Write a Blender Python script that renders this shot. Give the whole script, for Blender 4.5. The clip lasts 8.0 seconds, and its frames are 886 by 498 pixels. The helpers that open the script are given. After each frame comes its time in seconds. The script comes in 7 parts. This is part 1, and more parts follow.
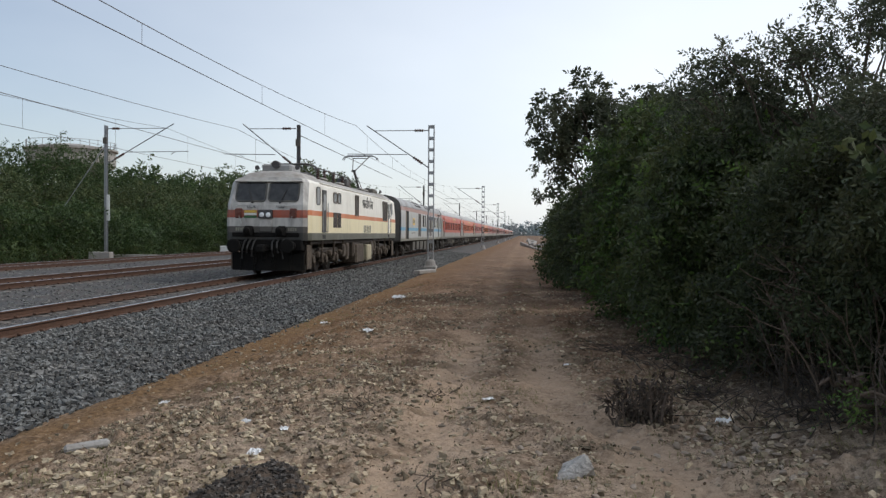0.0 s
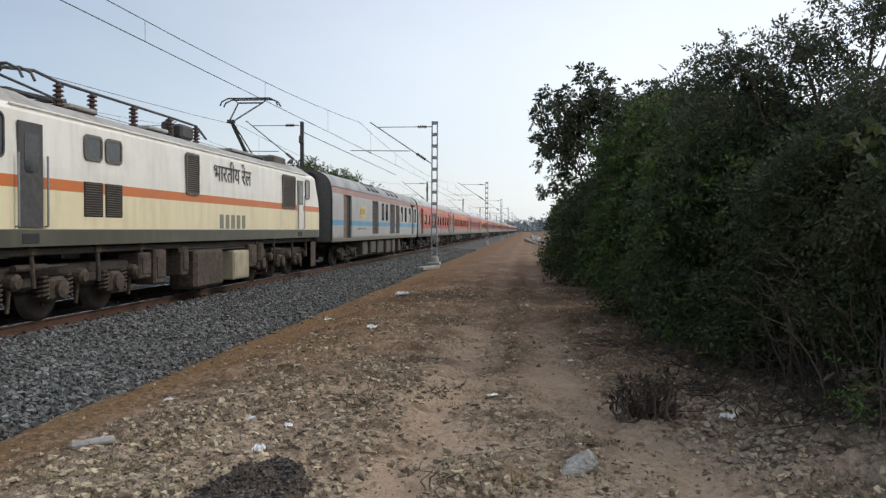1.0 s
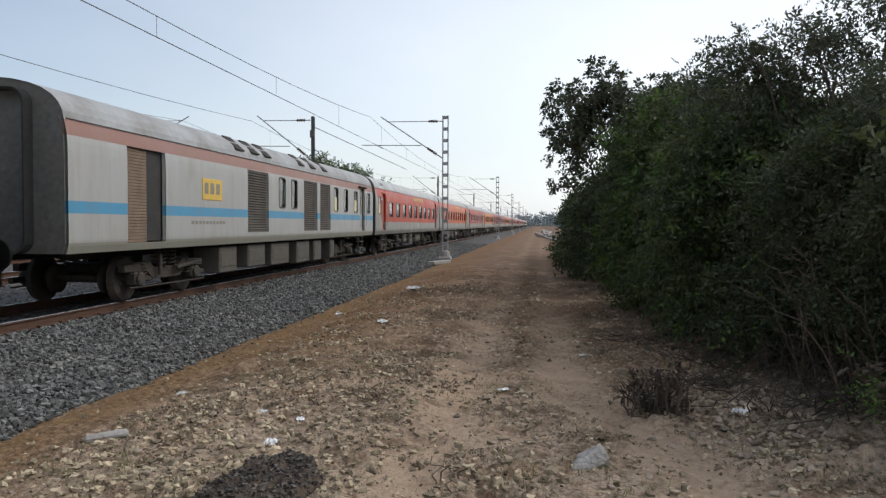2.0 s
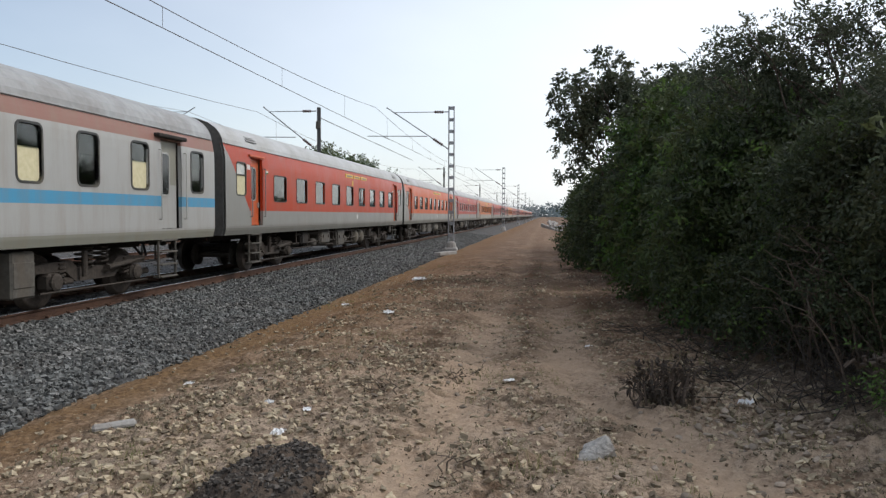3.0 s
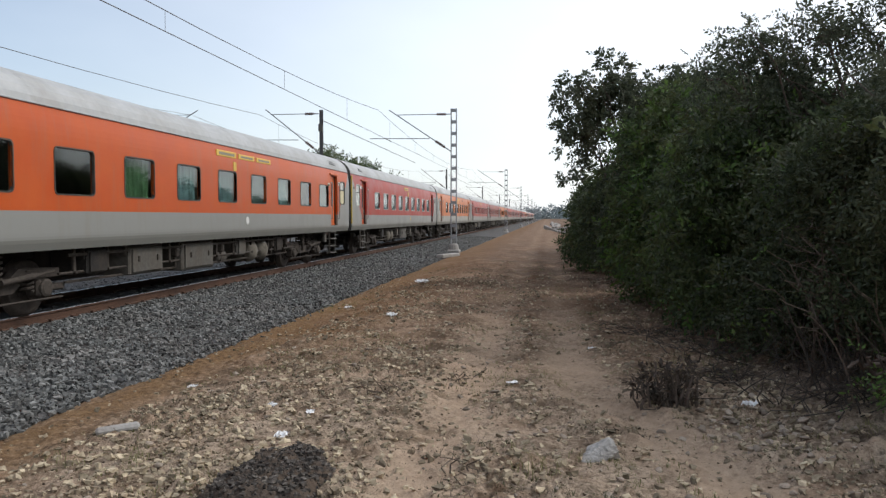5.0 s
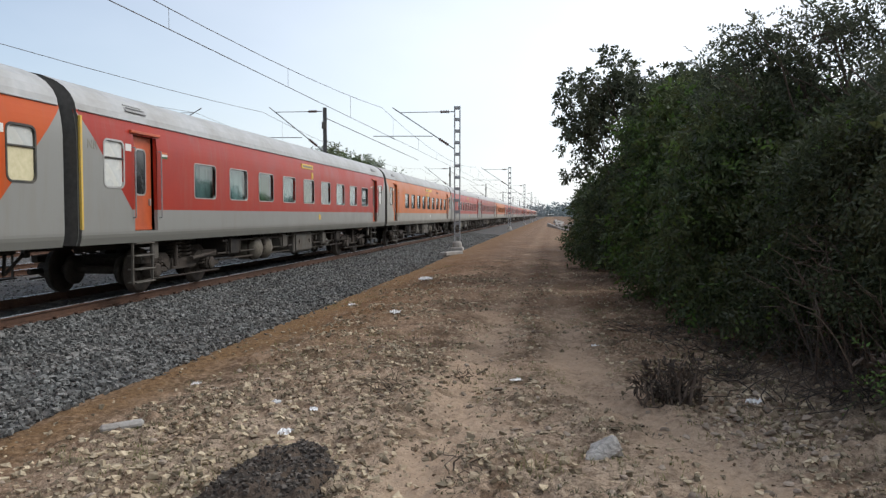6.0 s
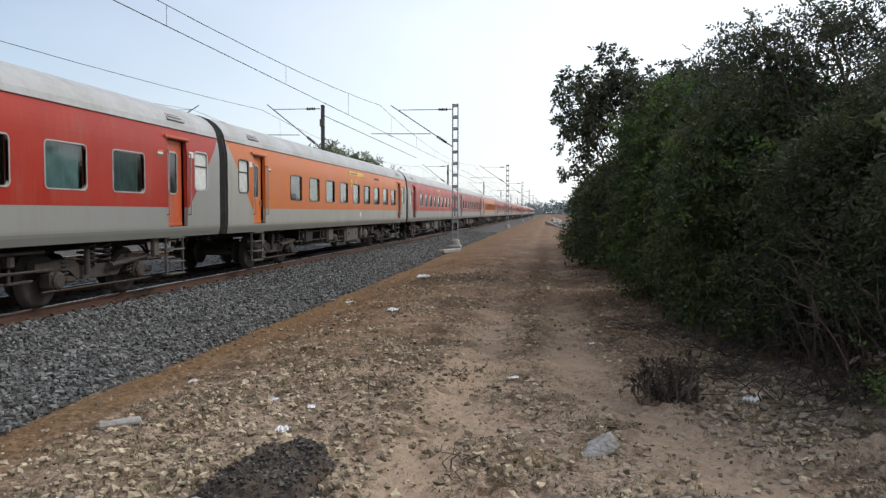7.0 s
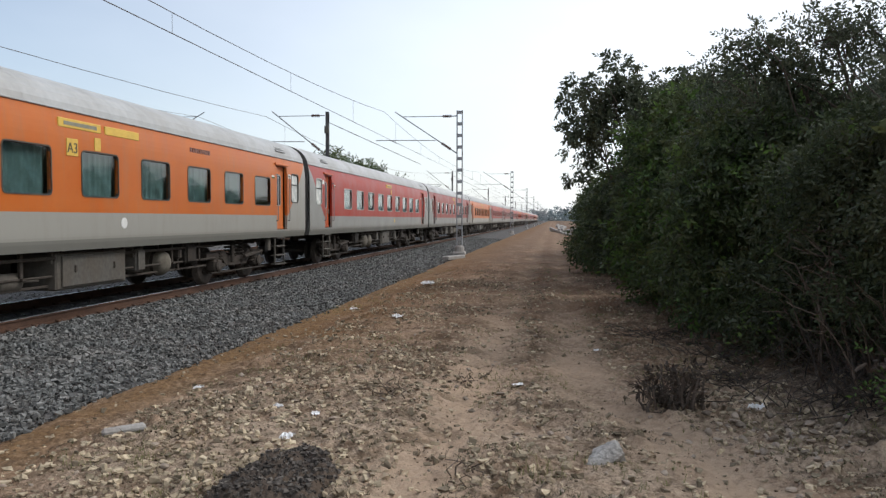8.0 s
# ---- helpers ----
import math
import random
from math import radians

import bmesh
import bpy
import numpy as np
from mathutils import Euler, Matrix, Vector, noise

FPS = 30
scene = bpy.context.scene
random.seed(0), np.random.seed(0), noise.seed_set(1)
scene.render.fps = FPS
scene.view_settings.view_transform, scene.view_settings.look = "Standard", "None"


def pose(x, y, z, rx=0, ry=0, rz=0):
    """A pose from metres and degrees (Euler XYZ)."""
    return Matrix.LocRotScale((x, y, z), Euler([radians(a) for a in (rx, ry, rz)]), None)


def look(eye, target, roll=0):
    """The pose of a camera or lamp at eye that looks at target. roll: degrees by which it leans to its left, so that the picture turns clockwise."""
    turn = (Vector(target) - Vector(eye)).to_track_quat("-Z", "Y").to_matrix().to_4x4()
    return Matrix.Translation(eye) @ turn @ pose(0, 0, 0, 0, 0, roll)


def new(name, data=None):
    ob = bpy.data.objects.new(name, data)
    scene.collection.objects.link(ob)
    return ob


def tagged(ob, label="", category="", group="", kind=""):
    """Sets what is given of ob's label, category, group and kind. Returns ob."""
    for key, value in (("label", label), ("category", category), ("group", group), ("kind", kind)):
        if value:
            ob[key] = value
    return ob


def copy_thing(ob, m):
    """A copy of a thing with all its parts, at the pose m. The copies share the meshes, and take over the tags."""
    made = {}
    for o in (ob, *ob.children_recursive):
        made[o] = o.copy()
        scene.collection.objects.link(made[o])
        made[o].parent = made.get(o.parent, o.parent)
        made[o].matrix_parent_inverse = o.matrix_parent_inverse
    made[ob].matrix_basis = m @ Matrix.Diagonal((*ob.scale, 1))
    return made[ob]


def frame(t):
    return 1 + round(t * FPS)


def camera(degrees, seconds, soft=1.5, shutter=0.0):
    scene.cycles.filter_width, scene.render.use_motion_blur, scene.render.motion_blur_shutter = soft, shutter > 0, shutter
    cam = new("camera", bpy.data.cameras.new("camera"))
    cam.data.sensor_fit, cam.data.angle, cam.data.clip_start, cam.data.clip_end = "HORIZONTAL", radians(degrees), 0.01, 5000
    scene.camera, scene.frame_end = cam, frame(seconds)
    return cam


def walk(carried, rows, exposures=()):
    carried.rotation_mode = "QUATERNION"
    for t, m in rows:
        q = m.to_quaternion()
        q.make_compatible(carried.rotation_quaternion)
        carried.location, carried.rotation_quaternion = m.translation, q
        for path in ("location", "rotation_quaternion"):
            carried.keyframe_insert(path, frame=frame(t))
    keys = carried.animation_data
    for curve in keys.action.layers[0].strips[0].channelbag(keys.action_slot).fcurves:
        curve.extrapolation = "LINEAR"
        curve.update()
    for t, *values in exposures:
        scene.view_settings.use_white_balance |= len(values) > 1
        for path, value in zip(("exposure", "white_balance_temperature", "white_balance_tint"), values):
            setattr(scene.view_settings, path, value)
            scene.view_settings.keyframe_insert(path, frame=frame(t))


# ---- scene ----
# The camera: held by hand beside the line, turning a little.
EYE = 1.607
cam = camera(60.0, 8.0, soft=1.35)
PATH = [(0, 6.019, -1.175, -0.490), (0.5, 6.137, -1.416, -0.445), (1, 6.286, -1.455, -0.310), (1.5, 6.672, -1.567, -0.235), (3, 7.543, -2.540, -0.225), (3.5, 7.561, -2.643, -0.161), (4, 7.788, -2.438, -0.042), (4.5, 7.655, -2.355, -0.036), (6, 7.996, -2.557, -0.034), (6.5, 7.918, -2.676, -0.124), (7, 7.839, -2.729, -0.136), (7.5, 7.996, -2.562, -0.042), (8, 8.165, -2.242, -0.131)]
walk(cam, [(t, pose(0, 0, EYE, 90 + p, r, w)) for t, w, p, r in PATH],
     exposures=[(0.0, 0.15), (1.0, 0.15), (1.7, 0.19), (3.0, 0.29), (4.0, 0.36), (4.7, 0.38), (6.0, 0.38), (8.0, 0.38)])

# ---------------------------------------------------------------- light
SUN_AZ, SUN_EL = 76.0, 45.0          # degrees from +y towards +x, and above the horizon
world = bpy.data.worlds.new("sky")
scene.world = world
world.use_nodes = True
wn, wl = world.node_tree.nodes, world.node_tree.links
wn.clear()
w_out = wn.new("ShaderNodeOutputWorld")
w_bg = wn.new("ShaderNodeBackground")
w_sky = wn.new("ShaderNodeTexSky")
w_sky.sky_type, w_sky.sun_disc = "NISHITA", False
w_sky.sun_elevation, w_sky.sun_rotation = radians(SUN_EL), radians(SUN_AZ)
w_sky.air_density, w_sky.dust_density, w_sky.ozone_density = 1.0, 1.6, 1.4
# thin cloud veil over the whole sky
w_co = wn.new("ShaderNodeTexCoord")
w_map = wn.new("ShaderNodeMapping")
w_map.inputs["Scale"].default_value = (0.9, 0.9, 2.2)
w_noise = wn.new("ShaderNodeTexNoise")
w_noise.inputs["Scale"].default_value, w_noise.inputs["Detail"].default_value = 1.6, 5.0
w_ramp = wn.new("ShaderNodeMapRange")
w_ramp.inputs["From Min"].default_value, w_ramp.inputs["From Max"].default_value = 0.3, 0.75
w_ramp.inputs["To Min"].default_value, w_ramp.inputs["To Max"].default_value = 0.30, 0.46
w_mix = wn.new("ShaderNodeMix")
w_mix.data_type = "RGBA"
w_mix.inputs["B"].default_value = (10.1, 10.5, 11.0, 1)
wl.new(w_co.outputs["Generated"], w_map.inputs["Vector"])
wl.new(w_map.outputs["Vector"], w_noise.inputs["Vector"])
wl.new(w_noise.outputs["Fac"], w_ramp.inputs["Value"])
# the veil thickens towards the sun's side
w_sep = wn.new("ShaderNodeSeparateXYZ")
w_side = wn.new("ShaderNodeMapRange")
for _k, _x in (("From Min", -0.80), ("From Max", 0.15), ("To Min", -0.30), ("To Max", 0.24)):
    w_side.inputs[_k].default_value = _x
w_add = wn.new("ShaderNodeMath")
w_add.operation = "ADD"
wl.new(w_co.outputs["Generated"], w_sep.inputs["Vector"])
wl.new(w_sep.outputs["X"], w_side.inputs["Value"])
wl.new(w_ramp.outputs["Result"], w_add.inputs[0])
wl.new(w_side.outputs["Result"], w_add.inputs[1])
wl.new(w_add.outputs["Value"], w_mix.inputs["Factor"])
wl.new(w_sky.outputs["Color"], w_mix.inputs["A"])
wl.new(w_mix.outputs["Result"], w_bg.inputs["Color"])
w_bg.inputs["Strength"].default_value = 0.112
wl.new(w_bg.outputs["Background"], w_out.inputs["Surface"])
sun = new("sun", bpy.data.lights.new("sun", "SUN"))
sun.data.energy, sun.data.angle, sun.data.color = 1.25, radians(16), (1.0, 0.96, 0.91)
_a, _e = radians(SUN_AZ), radians(SUN_EL)
sun.matrix_world = look((60 * math.sin(_a) * math.cos(_e), 60 * math.cos(_a) * math.cos(_e), 60 * math.sin(_e)), (0, 0, 0))

# ---------------------------------------------------------------- materials


def nodes_of(name):
    m = bpy.data.materials.new(name)
    m.use_nodes = True
    n, l = m.node_tree.nodes, m.node_tree.links
    return m, n, l, n["Principled BSDF"]


def noise_node(n, l, co, scale, detail=4.0, rough=0.6):
    t = n.new("ShaderNodeTexNoise")
    t.inputs["Scale"].default_value, t.inputs["Detail"].default_value, t.inputs["Roughness"].default_value = scale, detail, rough
    l.new(co, t.inputs["Vector"])
    return t.outputs["Fac"]


def ranged(n, l, v, a, b, c=0.0, d=1.0):
    t = n.new("ShaderNodeMapRange")
    for k, x in (("From Min", a), ("From Max", b), ("To Min", c), ("To Max", d)):
        t.inputs[k].default_value = x
    l.new(v, t.inputs["Value"])
    return t.outputs["Result"]


def mixed(n, l, f, a, b, blend="MIX"):
    t = n.new("ShaderNodeMix")
    t.data_type, t.blend_type = "RGBA", blend
    for sock, x in (("Factor", f), ("A", a), ("B", b)):
        if isinstance(x, (int, float)):
            t.inputs[sock].default_value = x
        elif isinstance(x, tuple):
            t.inputs[sock].default_value = (*x, 1)
        else:
            l.new(x, t.inputs[sock])
    return t.outputs["Result"]


def maths(n, l, op, a, b=0.0):
    t = n.new("ShaderNodeMath")
    t.operation = op
    for i, x in enumerate((a, b)):
        if isinstance(x, (int, float)):
            t.inputs[i].default_value = x
        else:
            l.new(x, t.inputs[i])
    return t.outputs["Value"]


def mat(name, c1, c2, rough=0.7, metal=0.0, fine=60.0, coarse=2.5, dirt=None, amount=0.35, bump=0.15, spec=0.4, island=0.0, each=0.0, streak=1.0):
    """A surface with grain, stains and fine relief; streak stretches the stains downwards."""
    m, n, l, b = nodes_of(name)
    tc = n.new("ShaderNodeTexCoord")
    mp = n.new("ShaderNodeMapping")
    mp.inputs["Scale"].default_value = (1, 1, 1 / streak)
    l.new(tc.outputs["Object"], mp.inputs["Vector"])
    f1 = noise_node(n, l, tc.outputs["Object"], fine)
    f2 = noise_node(n, l, mp.outputs["Vector"], coarse, 6.0, 0.65)
    col = mixed(n, l, ranged(n, l, f1, 0.3, 0.7), c1, c2)
    if dirt:
        col = mixed(n, l, ranged(n, l, f2, 0.42, 0.72, 0.0, amount), col, dirt)
    if island or each:
        if island:
            g = n.new("ShaderNodeNewGeometry")
            v = g.outputs["Random Per Island"]
        else:
            g = n.new("ShaderNodeObjectInfo")
            v = g.outputs["Random"]
        k = max(island, each)
        hs = n.new("ShaderNodeHueSaturation")
        l.new(col, hs.inputs["Color"])
        l.new(ranged(n, l, v, 0, 1, 1 - k, 1 + k), hs.inputs["Value"])
        col = hs.outputs["Color"]
    l.new(col, b.inputs["Base Color"])
    l.new(ranged(n, l, f2, 0.3, 0.7, max(rough - 0.1, 0.03), min(rough + 0.12, 1)), b.inputs["Roughness"])
    b.inputs["Metallic"].default_value = metal
    b.inputs["Specular IOR Level"].default_value = spec
    if bump:
        bp = n.new("ShaderNodeBump")
        bp.inputs["Strength"].default_value, bp.inputs["Distance"].default_value = bump, 0.02
        l.new(f1, bp.inputs["Height"])
        l.new(bp.outputs["Normal"], b.inputs["Normal"])
    return m


def leaf_mat(name, c1, c2, c3):
    """Leaves: each differs a little, and light passes through them."""
    m, n, l, b = nodes_of(name)
    g = n.new("ShaderNodeNewGeometry")
    tc = n.new("ShaderNodeTexCoord")
    big = noise_node(n, l, tc.outputs["Object"], 0.9, 3.0)
    col = mixed(n, l, g.outputs["Random Per Island"], c1, c2)
    col = mixed(n, l, ranged(n, l, big, 0.5, 0.72, 0, 0.75), col, c3)
    l.new(col, b.inputs["Base Color"])
    b.inputs["Roughness"].default_value, b.inputs["Specular IOR Level"].default_value = 0.55, 0.3
    tr = n.new("ShaderNodeBsdfTranslucent")
    l.new(col, tr.inputs["Color"])
    mx = n.new("ShaderNodeMixShader")
    mx.inputs["Fac"].default_value = 0.34
    l.new(b.outputs["BSDF"], mx.inputs[1])
    l.new(tr.outputs["BSDF"], mx.inputs[2])
    l.new(mx.outputs["Shader"], n["Material Output"].inputs["Surface"])
    return m


def glass_mat(name, tint, rough=0.03):
    m, n, l, b = nodes_of(name)
    tc = n.new("ShaderNodeTexCoord")
    f = noise_node(n, l, tc.outputs["Object"], 3.0)
    l.new(mixed(n, l, ranged(n, l, f, 0.35, 0.7), tint, tuple(0.7 * c for c in tint)), b.inputs["Base Color"])
    b.inputs["Roughness"].default_value, b.inputs["IOR"].default_value = rough, 1.45
    b.inputs["Transmission Weight"].default_value = 1.0
    return m


def livery_mat(name, paint, paint2, length, grey=(0.25, 0.25, 0.232)):
    """Coach paint: a colour above, grey below the windows and in slanting panels at the ends, worn and streaked."""
    m, n, l, b = nodes_of(name)
    tc = n.new("ShaderNodeTexCoord")
    sep = n.new("ShaderNodeSeparateXYZ")
    l.new(tc.outputs["Object"], sep.inputs["Vector"])
    y, z = sep.outputs["Y"], sep.outputs["Z"]
    d = maths(n, l, "MINIMUM", y, maths(n, l, "SUBTRACT", length, y))
    low = maths(n, l, "LESS_THAN", z, 1.70)
    slant = maths(n, l, "LESS_THAN", z, maths(n, l, "SUBTRACT", 3.30, maths(n, l, "MULTIPLY", d, 1.03)))
    is_grey = maths(n, l, "MAXIMUM", low, slant)
    mp = n.new("ShaderNodeMapping")
    mp.inputs["Scale"].default_value = (1, 1.6, 0.25)
    l.new(tc.outputs["Object"], mp.inputs["Vector"])
    runs = noise_node(n, l, mp.outputs["Vector"], 2.2, 6.0, 0.7)
    spots = noise_node(n, l, tc.outputs["Object"], 1.1, 5.0, 0.6)
    fine = noise_node(n, l, tc.outputs["Object"], 30.0)
    col = mixed(n, l, ranged(n, l, spots, 0.35, 0.7), paint, paint2)
    col = mixed(n, l, is_grey, col, grey)
    col = mixed(n, l, ranged(n, l, runs, 0.5, 0.78, 0.0, 0.30), col, (0.20, 0.17, 0.13))
    sill = maths(n, l, "LESS_THAN", z, 1.255)
    col = mixed(n, l, maths(n, l, "MULTIPLY", sill, 0.75), col, (0.15, 0.15, 0.132))
    l.new(col, b.inputs["Base Color"])
    l.new(ranged(n, l, spots, 0.3, 0.7, 0.28, 0.46), b.inputs["Roughness"])
    b.inputs["Specular IOR Level"].default_value = 0.22
    bp = n.new("ShaderNodeBump")
    bp.inputs["Strength"].default_value, bp.inputs["Distance"].default_value = 0.12, 0.03
    l.new(mixed(n, l, 0.15, spots, fine), bp.inputs["Height"])
    l.new(bp.outputs["Normal"], b.inputs["Normal"])
    return m


def banded_mat(name, bands, base, rough=0.4, grime=0.4, soot=(0.23, 0.19, 0.13)):
    """Paint in level bands: (from z, to z, colour)."""
    m, n, l, b = nodes_of(name)
    tc = n.new("ShaderNodeTexCoord")
    sep = n.new("ShaderNodeSeparateXYZ")
    l.new(tc.outputs["Object"], sep.inputs["Vector"])
    z = sep.outputs["Z"]
    mp = n.new("ShaderNodeMapping")
    mp.inputs["Scale"].default_value = (1, 1.6, 0.22)
    l.new(tc.outputs["Object"], mp.inputs["Vector"])
    runs = noise_node(n, l, mp.outputs["Vector"], 2.4, 6.0, 0.7)
    spots = noise_node(n, l, tc.outputs["Object"], 1.0, 5.0, 0.6)
    col = base
    for lo, hi, c in bands:
        inside = maths(n, l, "MULTIPLY", maths(n, l, "GREATER_THAN", z, lo), maths(n, l, "LESS_THAN", z, hi))
        col = mixed(n, l, inside, col, c)
    col = mixed(n, l, ranged(n, l, runs, 0.44, 0.74, 0.0, grime), col, soot)
    col = mixed(n, l, ranged(n, l, spots, 0.5, 0.8, 0.0, 0.25), col, (0.30, 0.27, 0.22))
    l.new(col, b.inputs["Base Color"])
    l.new(ranged(n, l, spots, 0.3, 0.7, rough - 0.08, rough + 0.12), b.inputs["Roughness"])
    bp = n.new("ShaderNodeBump")
    bp.inputs["Strength"].default_value, bp.inputs["Distance"].default_value = 0.12, 0.03
    l.new(spots, bp.inputs["Height"])
    l.new(bp.outputs["Normal"], b.inputs["Normal"])
    return m


def tint_noise(n, l, co, scale):
    t = n.new("ShaderNodeTexNoise")
    t.inputs["Scale"].default_value = scale
    l.new(co, t.inputs["Vector"])
    return t.outputs["Color"]


def ground_mat():
    """Trodden earth: sandy wheel tracks, a rusty strip along the ballast, dry litter and gravelly patches."""
    m, n, l, b = nodes_of("earth")
    tc = n.new("ShaderNodeTexCoord")
    co = tc.outputs["Object"]
    sep = n.new("ShaderNodeSeparateXYZ")
    l.new(co, sep.inputs["Vector"])
    x, y = sep.outputs["X"], sep.outputs["Y"]
    wob = noise_node(n, l, co, 0.5, 4.0)
    wx = maths(n, l, "ADD", x, maths(n, l, "MULTIPLY", maths(n, l, "SUBTRACT", wob, 0.5), 2.6))
    n1 = noise_node(n, l, co, 2.2, 8.0, 0.7)
    n2 = noise_node(n, l, co, 16.0, 6.0, 0.7)
    n3 = noise_node(n, l, co, 70.0, 4.0, 0.7)
    col = mixed(n, l, ranged(n, l, n1, 0.38, 0.62), (0.17, 0.108, 0.068), (0.34, 0.235, 0.158))
    # sandy wheel tracks
    swing = ranged(n, l, y, 4.8, 8.2, 1.30, 0.30)
    sx = maths(n, l, "ADD", x, maths(n, l, "MULTIPLY", maths(n, l, "SUBTRACT", wob, 0.5), 1.0))
    for cx, wd in ((-0.85, 0.38), (swing, 0.38)):
        dd = maths(n, l, "ABSOLUTE", maths(n, l, "SUBTRACT", sx, cx))
        f = ranged(n, l, dd, wd * 0.3, wd * 1.6, 0.75, 0.0)
        col = mixed(n, l, f, col, (0.42, 0.31, 0.22))
    # reddish earth further along, rusty strip beside the ballast
    col = mixed(n, l, maths(n, l, "MULTIPLY", ranged(n, l, y, 13.0, 22.0, 0.0, 0.85), ranged(n, l, wob, 0.25, 0.5)), col, (0.19, 0.105, 0.064))
    # dark brown band: the trees' soft shadow painted across the road
    far = maths(n, l, "MULTIPLY", ranged(n, l, y, 14.0, 24.0, 0.0, 0.92), ranged(n, l, y, 42.0, 60.0, 1.0, 0.1))
    col = mixed(n, l, maths(n, l, "MULTIPLY", far, ranged(n, l, n1, 0.3, 0.5)), col, (0.098, 0.054, 0.036))
    # dark leaf mould under the bushes, with their shade painted into the same strip
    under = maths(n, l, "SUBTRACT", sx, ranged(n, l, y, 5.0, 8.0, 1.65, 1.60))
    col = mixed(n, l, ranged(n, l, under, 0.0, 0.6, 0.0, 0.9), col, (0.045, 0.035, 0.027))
    # scrubby dark patches that lie across the road, pale dusty ones between them
    sm = n.new("ShaderNodeMapping")
    sm.inputs["Scale"].default_value = (0.8, 1.7, 1.0)
    l.new(co, sm.inputs["Vector"])
    scrub = noise_node(n, l, sm.outputs["Vector"], 1.3, 7.0, 0.72)
    col = mixed(n, l, ranged(n, l, scrub, 0.49, 0.56, 0.0, 0.68), col, (0.115, 0.083, 0.052))
    col = mixed(n, l, ranged(n, l, scrub, 0.45, 0.36, 0.0, 0.6), col, (0.47, 0.35, 0.255))
    # pale rubble trodden into the near ground
    rub = maths(n, l, "MULTIPLY", ranged(n, l, y, 6.0, 9.5, 0.8, 0.0), ranged(n, l, n1, 0.36, 0.56))
    rub = maths(n, l, "MULTIPLY", rub, ranged(n, l, wx, -3.9, -3.2))
    col = mixed(n, l, rub, col, (0.45, 0.355, 0.265))
    # clods, dry litter and pale grit
    clod = n.new("ShaderNodeTexVoronoi")
    clod.inputs["Scale"].default_value = 13.0
    l.new(mixed(n, l, 0.12, co, tint_noise(n, l, co, 5.0)), clod.inputs["Vector"])
    col = mixed(n, l, ranged(n, l, n2, 0.50, 0.62, 0.0, 0.72), col, (0.085, 0.058, 0.038))
    col = mixed(n, l, ranged(n, l, n2, 0.47, 0.36, 0.0, 0.65), col, (0.55, 0.43, 0.32))
    col = mixed(n, l, ranged(n, l, n3, 0.48, 0.66, 0.0, 0.6), col, (0.075, 0.052, 0.036))
    col = mixed(n, l, ranged(n, l, clod.outputs["Distance"], 0.0, 0.28, 0.35, 0.0), col, (0.50, 0.39, 0.29))
    # trampled scrub in broad dark patches, bare dusty earth between, redder further along
    pm = n.new("ShaderNodeMapping")
    pm.inputs["Scale"].default_value = (0.75, 1.25, 1.0)
    l.new(co, pm.inputs["Vector"])
    broad = noise_node(n, l, pm.outputs["Vector"], 1.05, 6.0, 0.68)
    away = ranged(n, l, y, 6.0, 11.0, 0.45, 1.0)
    col = mixed(n, l, maths(n, l, "MULTIPLY", ranged(n, l, broad, 0.46, 0.36, 0.0, 0.7), away), col, (0.50, 0.355, 0.245))
    col = mixed(n, l, maths(n, l, "MULTIPLY", ranged(n, l, broad, 0.54, 0.61, 0.0, 0.7), away), col, (0.072, 0.050, 0.032))
    col = mixed(n, l, maths(n, l, "MULTIPLY", ranged(n, l, wob, 0.48, 0.60, 0.0, 0.4), ranged(n, l, y, 9.0, 15.0)), col, (0.22, 0.118, 0.066))
    # browner, scrubbier earth further along, with rusty dry growth towards the ballast
    brown = maths(n, l, "MULTIPLY", ranged(n, l, y, 8.5, 15.0, 0.0, 0.55), ranged(n, l, n2, 0.32, 0.58, 0.35, 1.0))
    col = mixed(n, l, brown, col, (0.155, 0.094, 0.058))
    rusty = maths(n, l, "MULTIPLY", ranged(n, l, y, 8.0, 12.0, 0.0, 0.7), ranged(n, l, sx, -3.6, -2.2, 1.0, 0.0))
    col = mixed(n, l, maths(n, l, "MULTIPLY", rusty, ranged(n, l, n1, 0.36, 0.56)), col, (0.165, 0.088, 0.036))
    for cx in (-0.85, swing):
        dd = maths(n, l, "ABSOLUTE", maths(n, l, "SUBTRACT", sx, cx))
        f = maths(n, l, "MULTIPLY", ranged(n, l, dd, 0.10, 0.50, 0.75, 0.0), ranged(n, l, n1, 0.36, 0.55, 0.35, 1.0))
        col = mixed(n, l, maths(n, l, "MULTIPLY", f, ranged(n, l, y, 10.0, 17.0, 1.0, 0.15)), col, (0.46, 0.335, 0.235))
    # bare ochre strip where silt has washed out of the ballast
    dd = maths(n, l, "ABSOLUTE", maths(n, l, "SUBTRACT", sx, -4.45))
    silt = maths(n, l, "MULTIPLY", ranged(n, l, dd, 0.12, 0.75, 0.85, 0.0), ranged(n, l, n1, 0.33, 0.52, 0.45, 1.0))
    silt = maths(n, l, "MULTIPLY", silt, ranged(n, l, y, 18.0, 34.0, 1.0, 0.2))
    ochre = mixed(n, l, ranged(n, l, n2, 0.35, 0.65), (0.27, 0.16, 0.073), (0.10, 0.062, 0.033))
    col = mixed(n, l, silt, col, ochre)
    l.new(col, b.inputs["Base Color"])
    b.inputs["Roughness"].default_value, b.inputs["Specular IOR Level"].default_value = 0.95, 0.15
    bp = n.new("ShaderNodeBump")
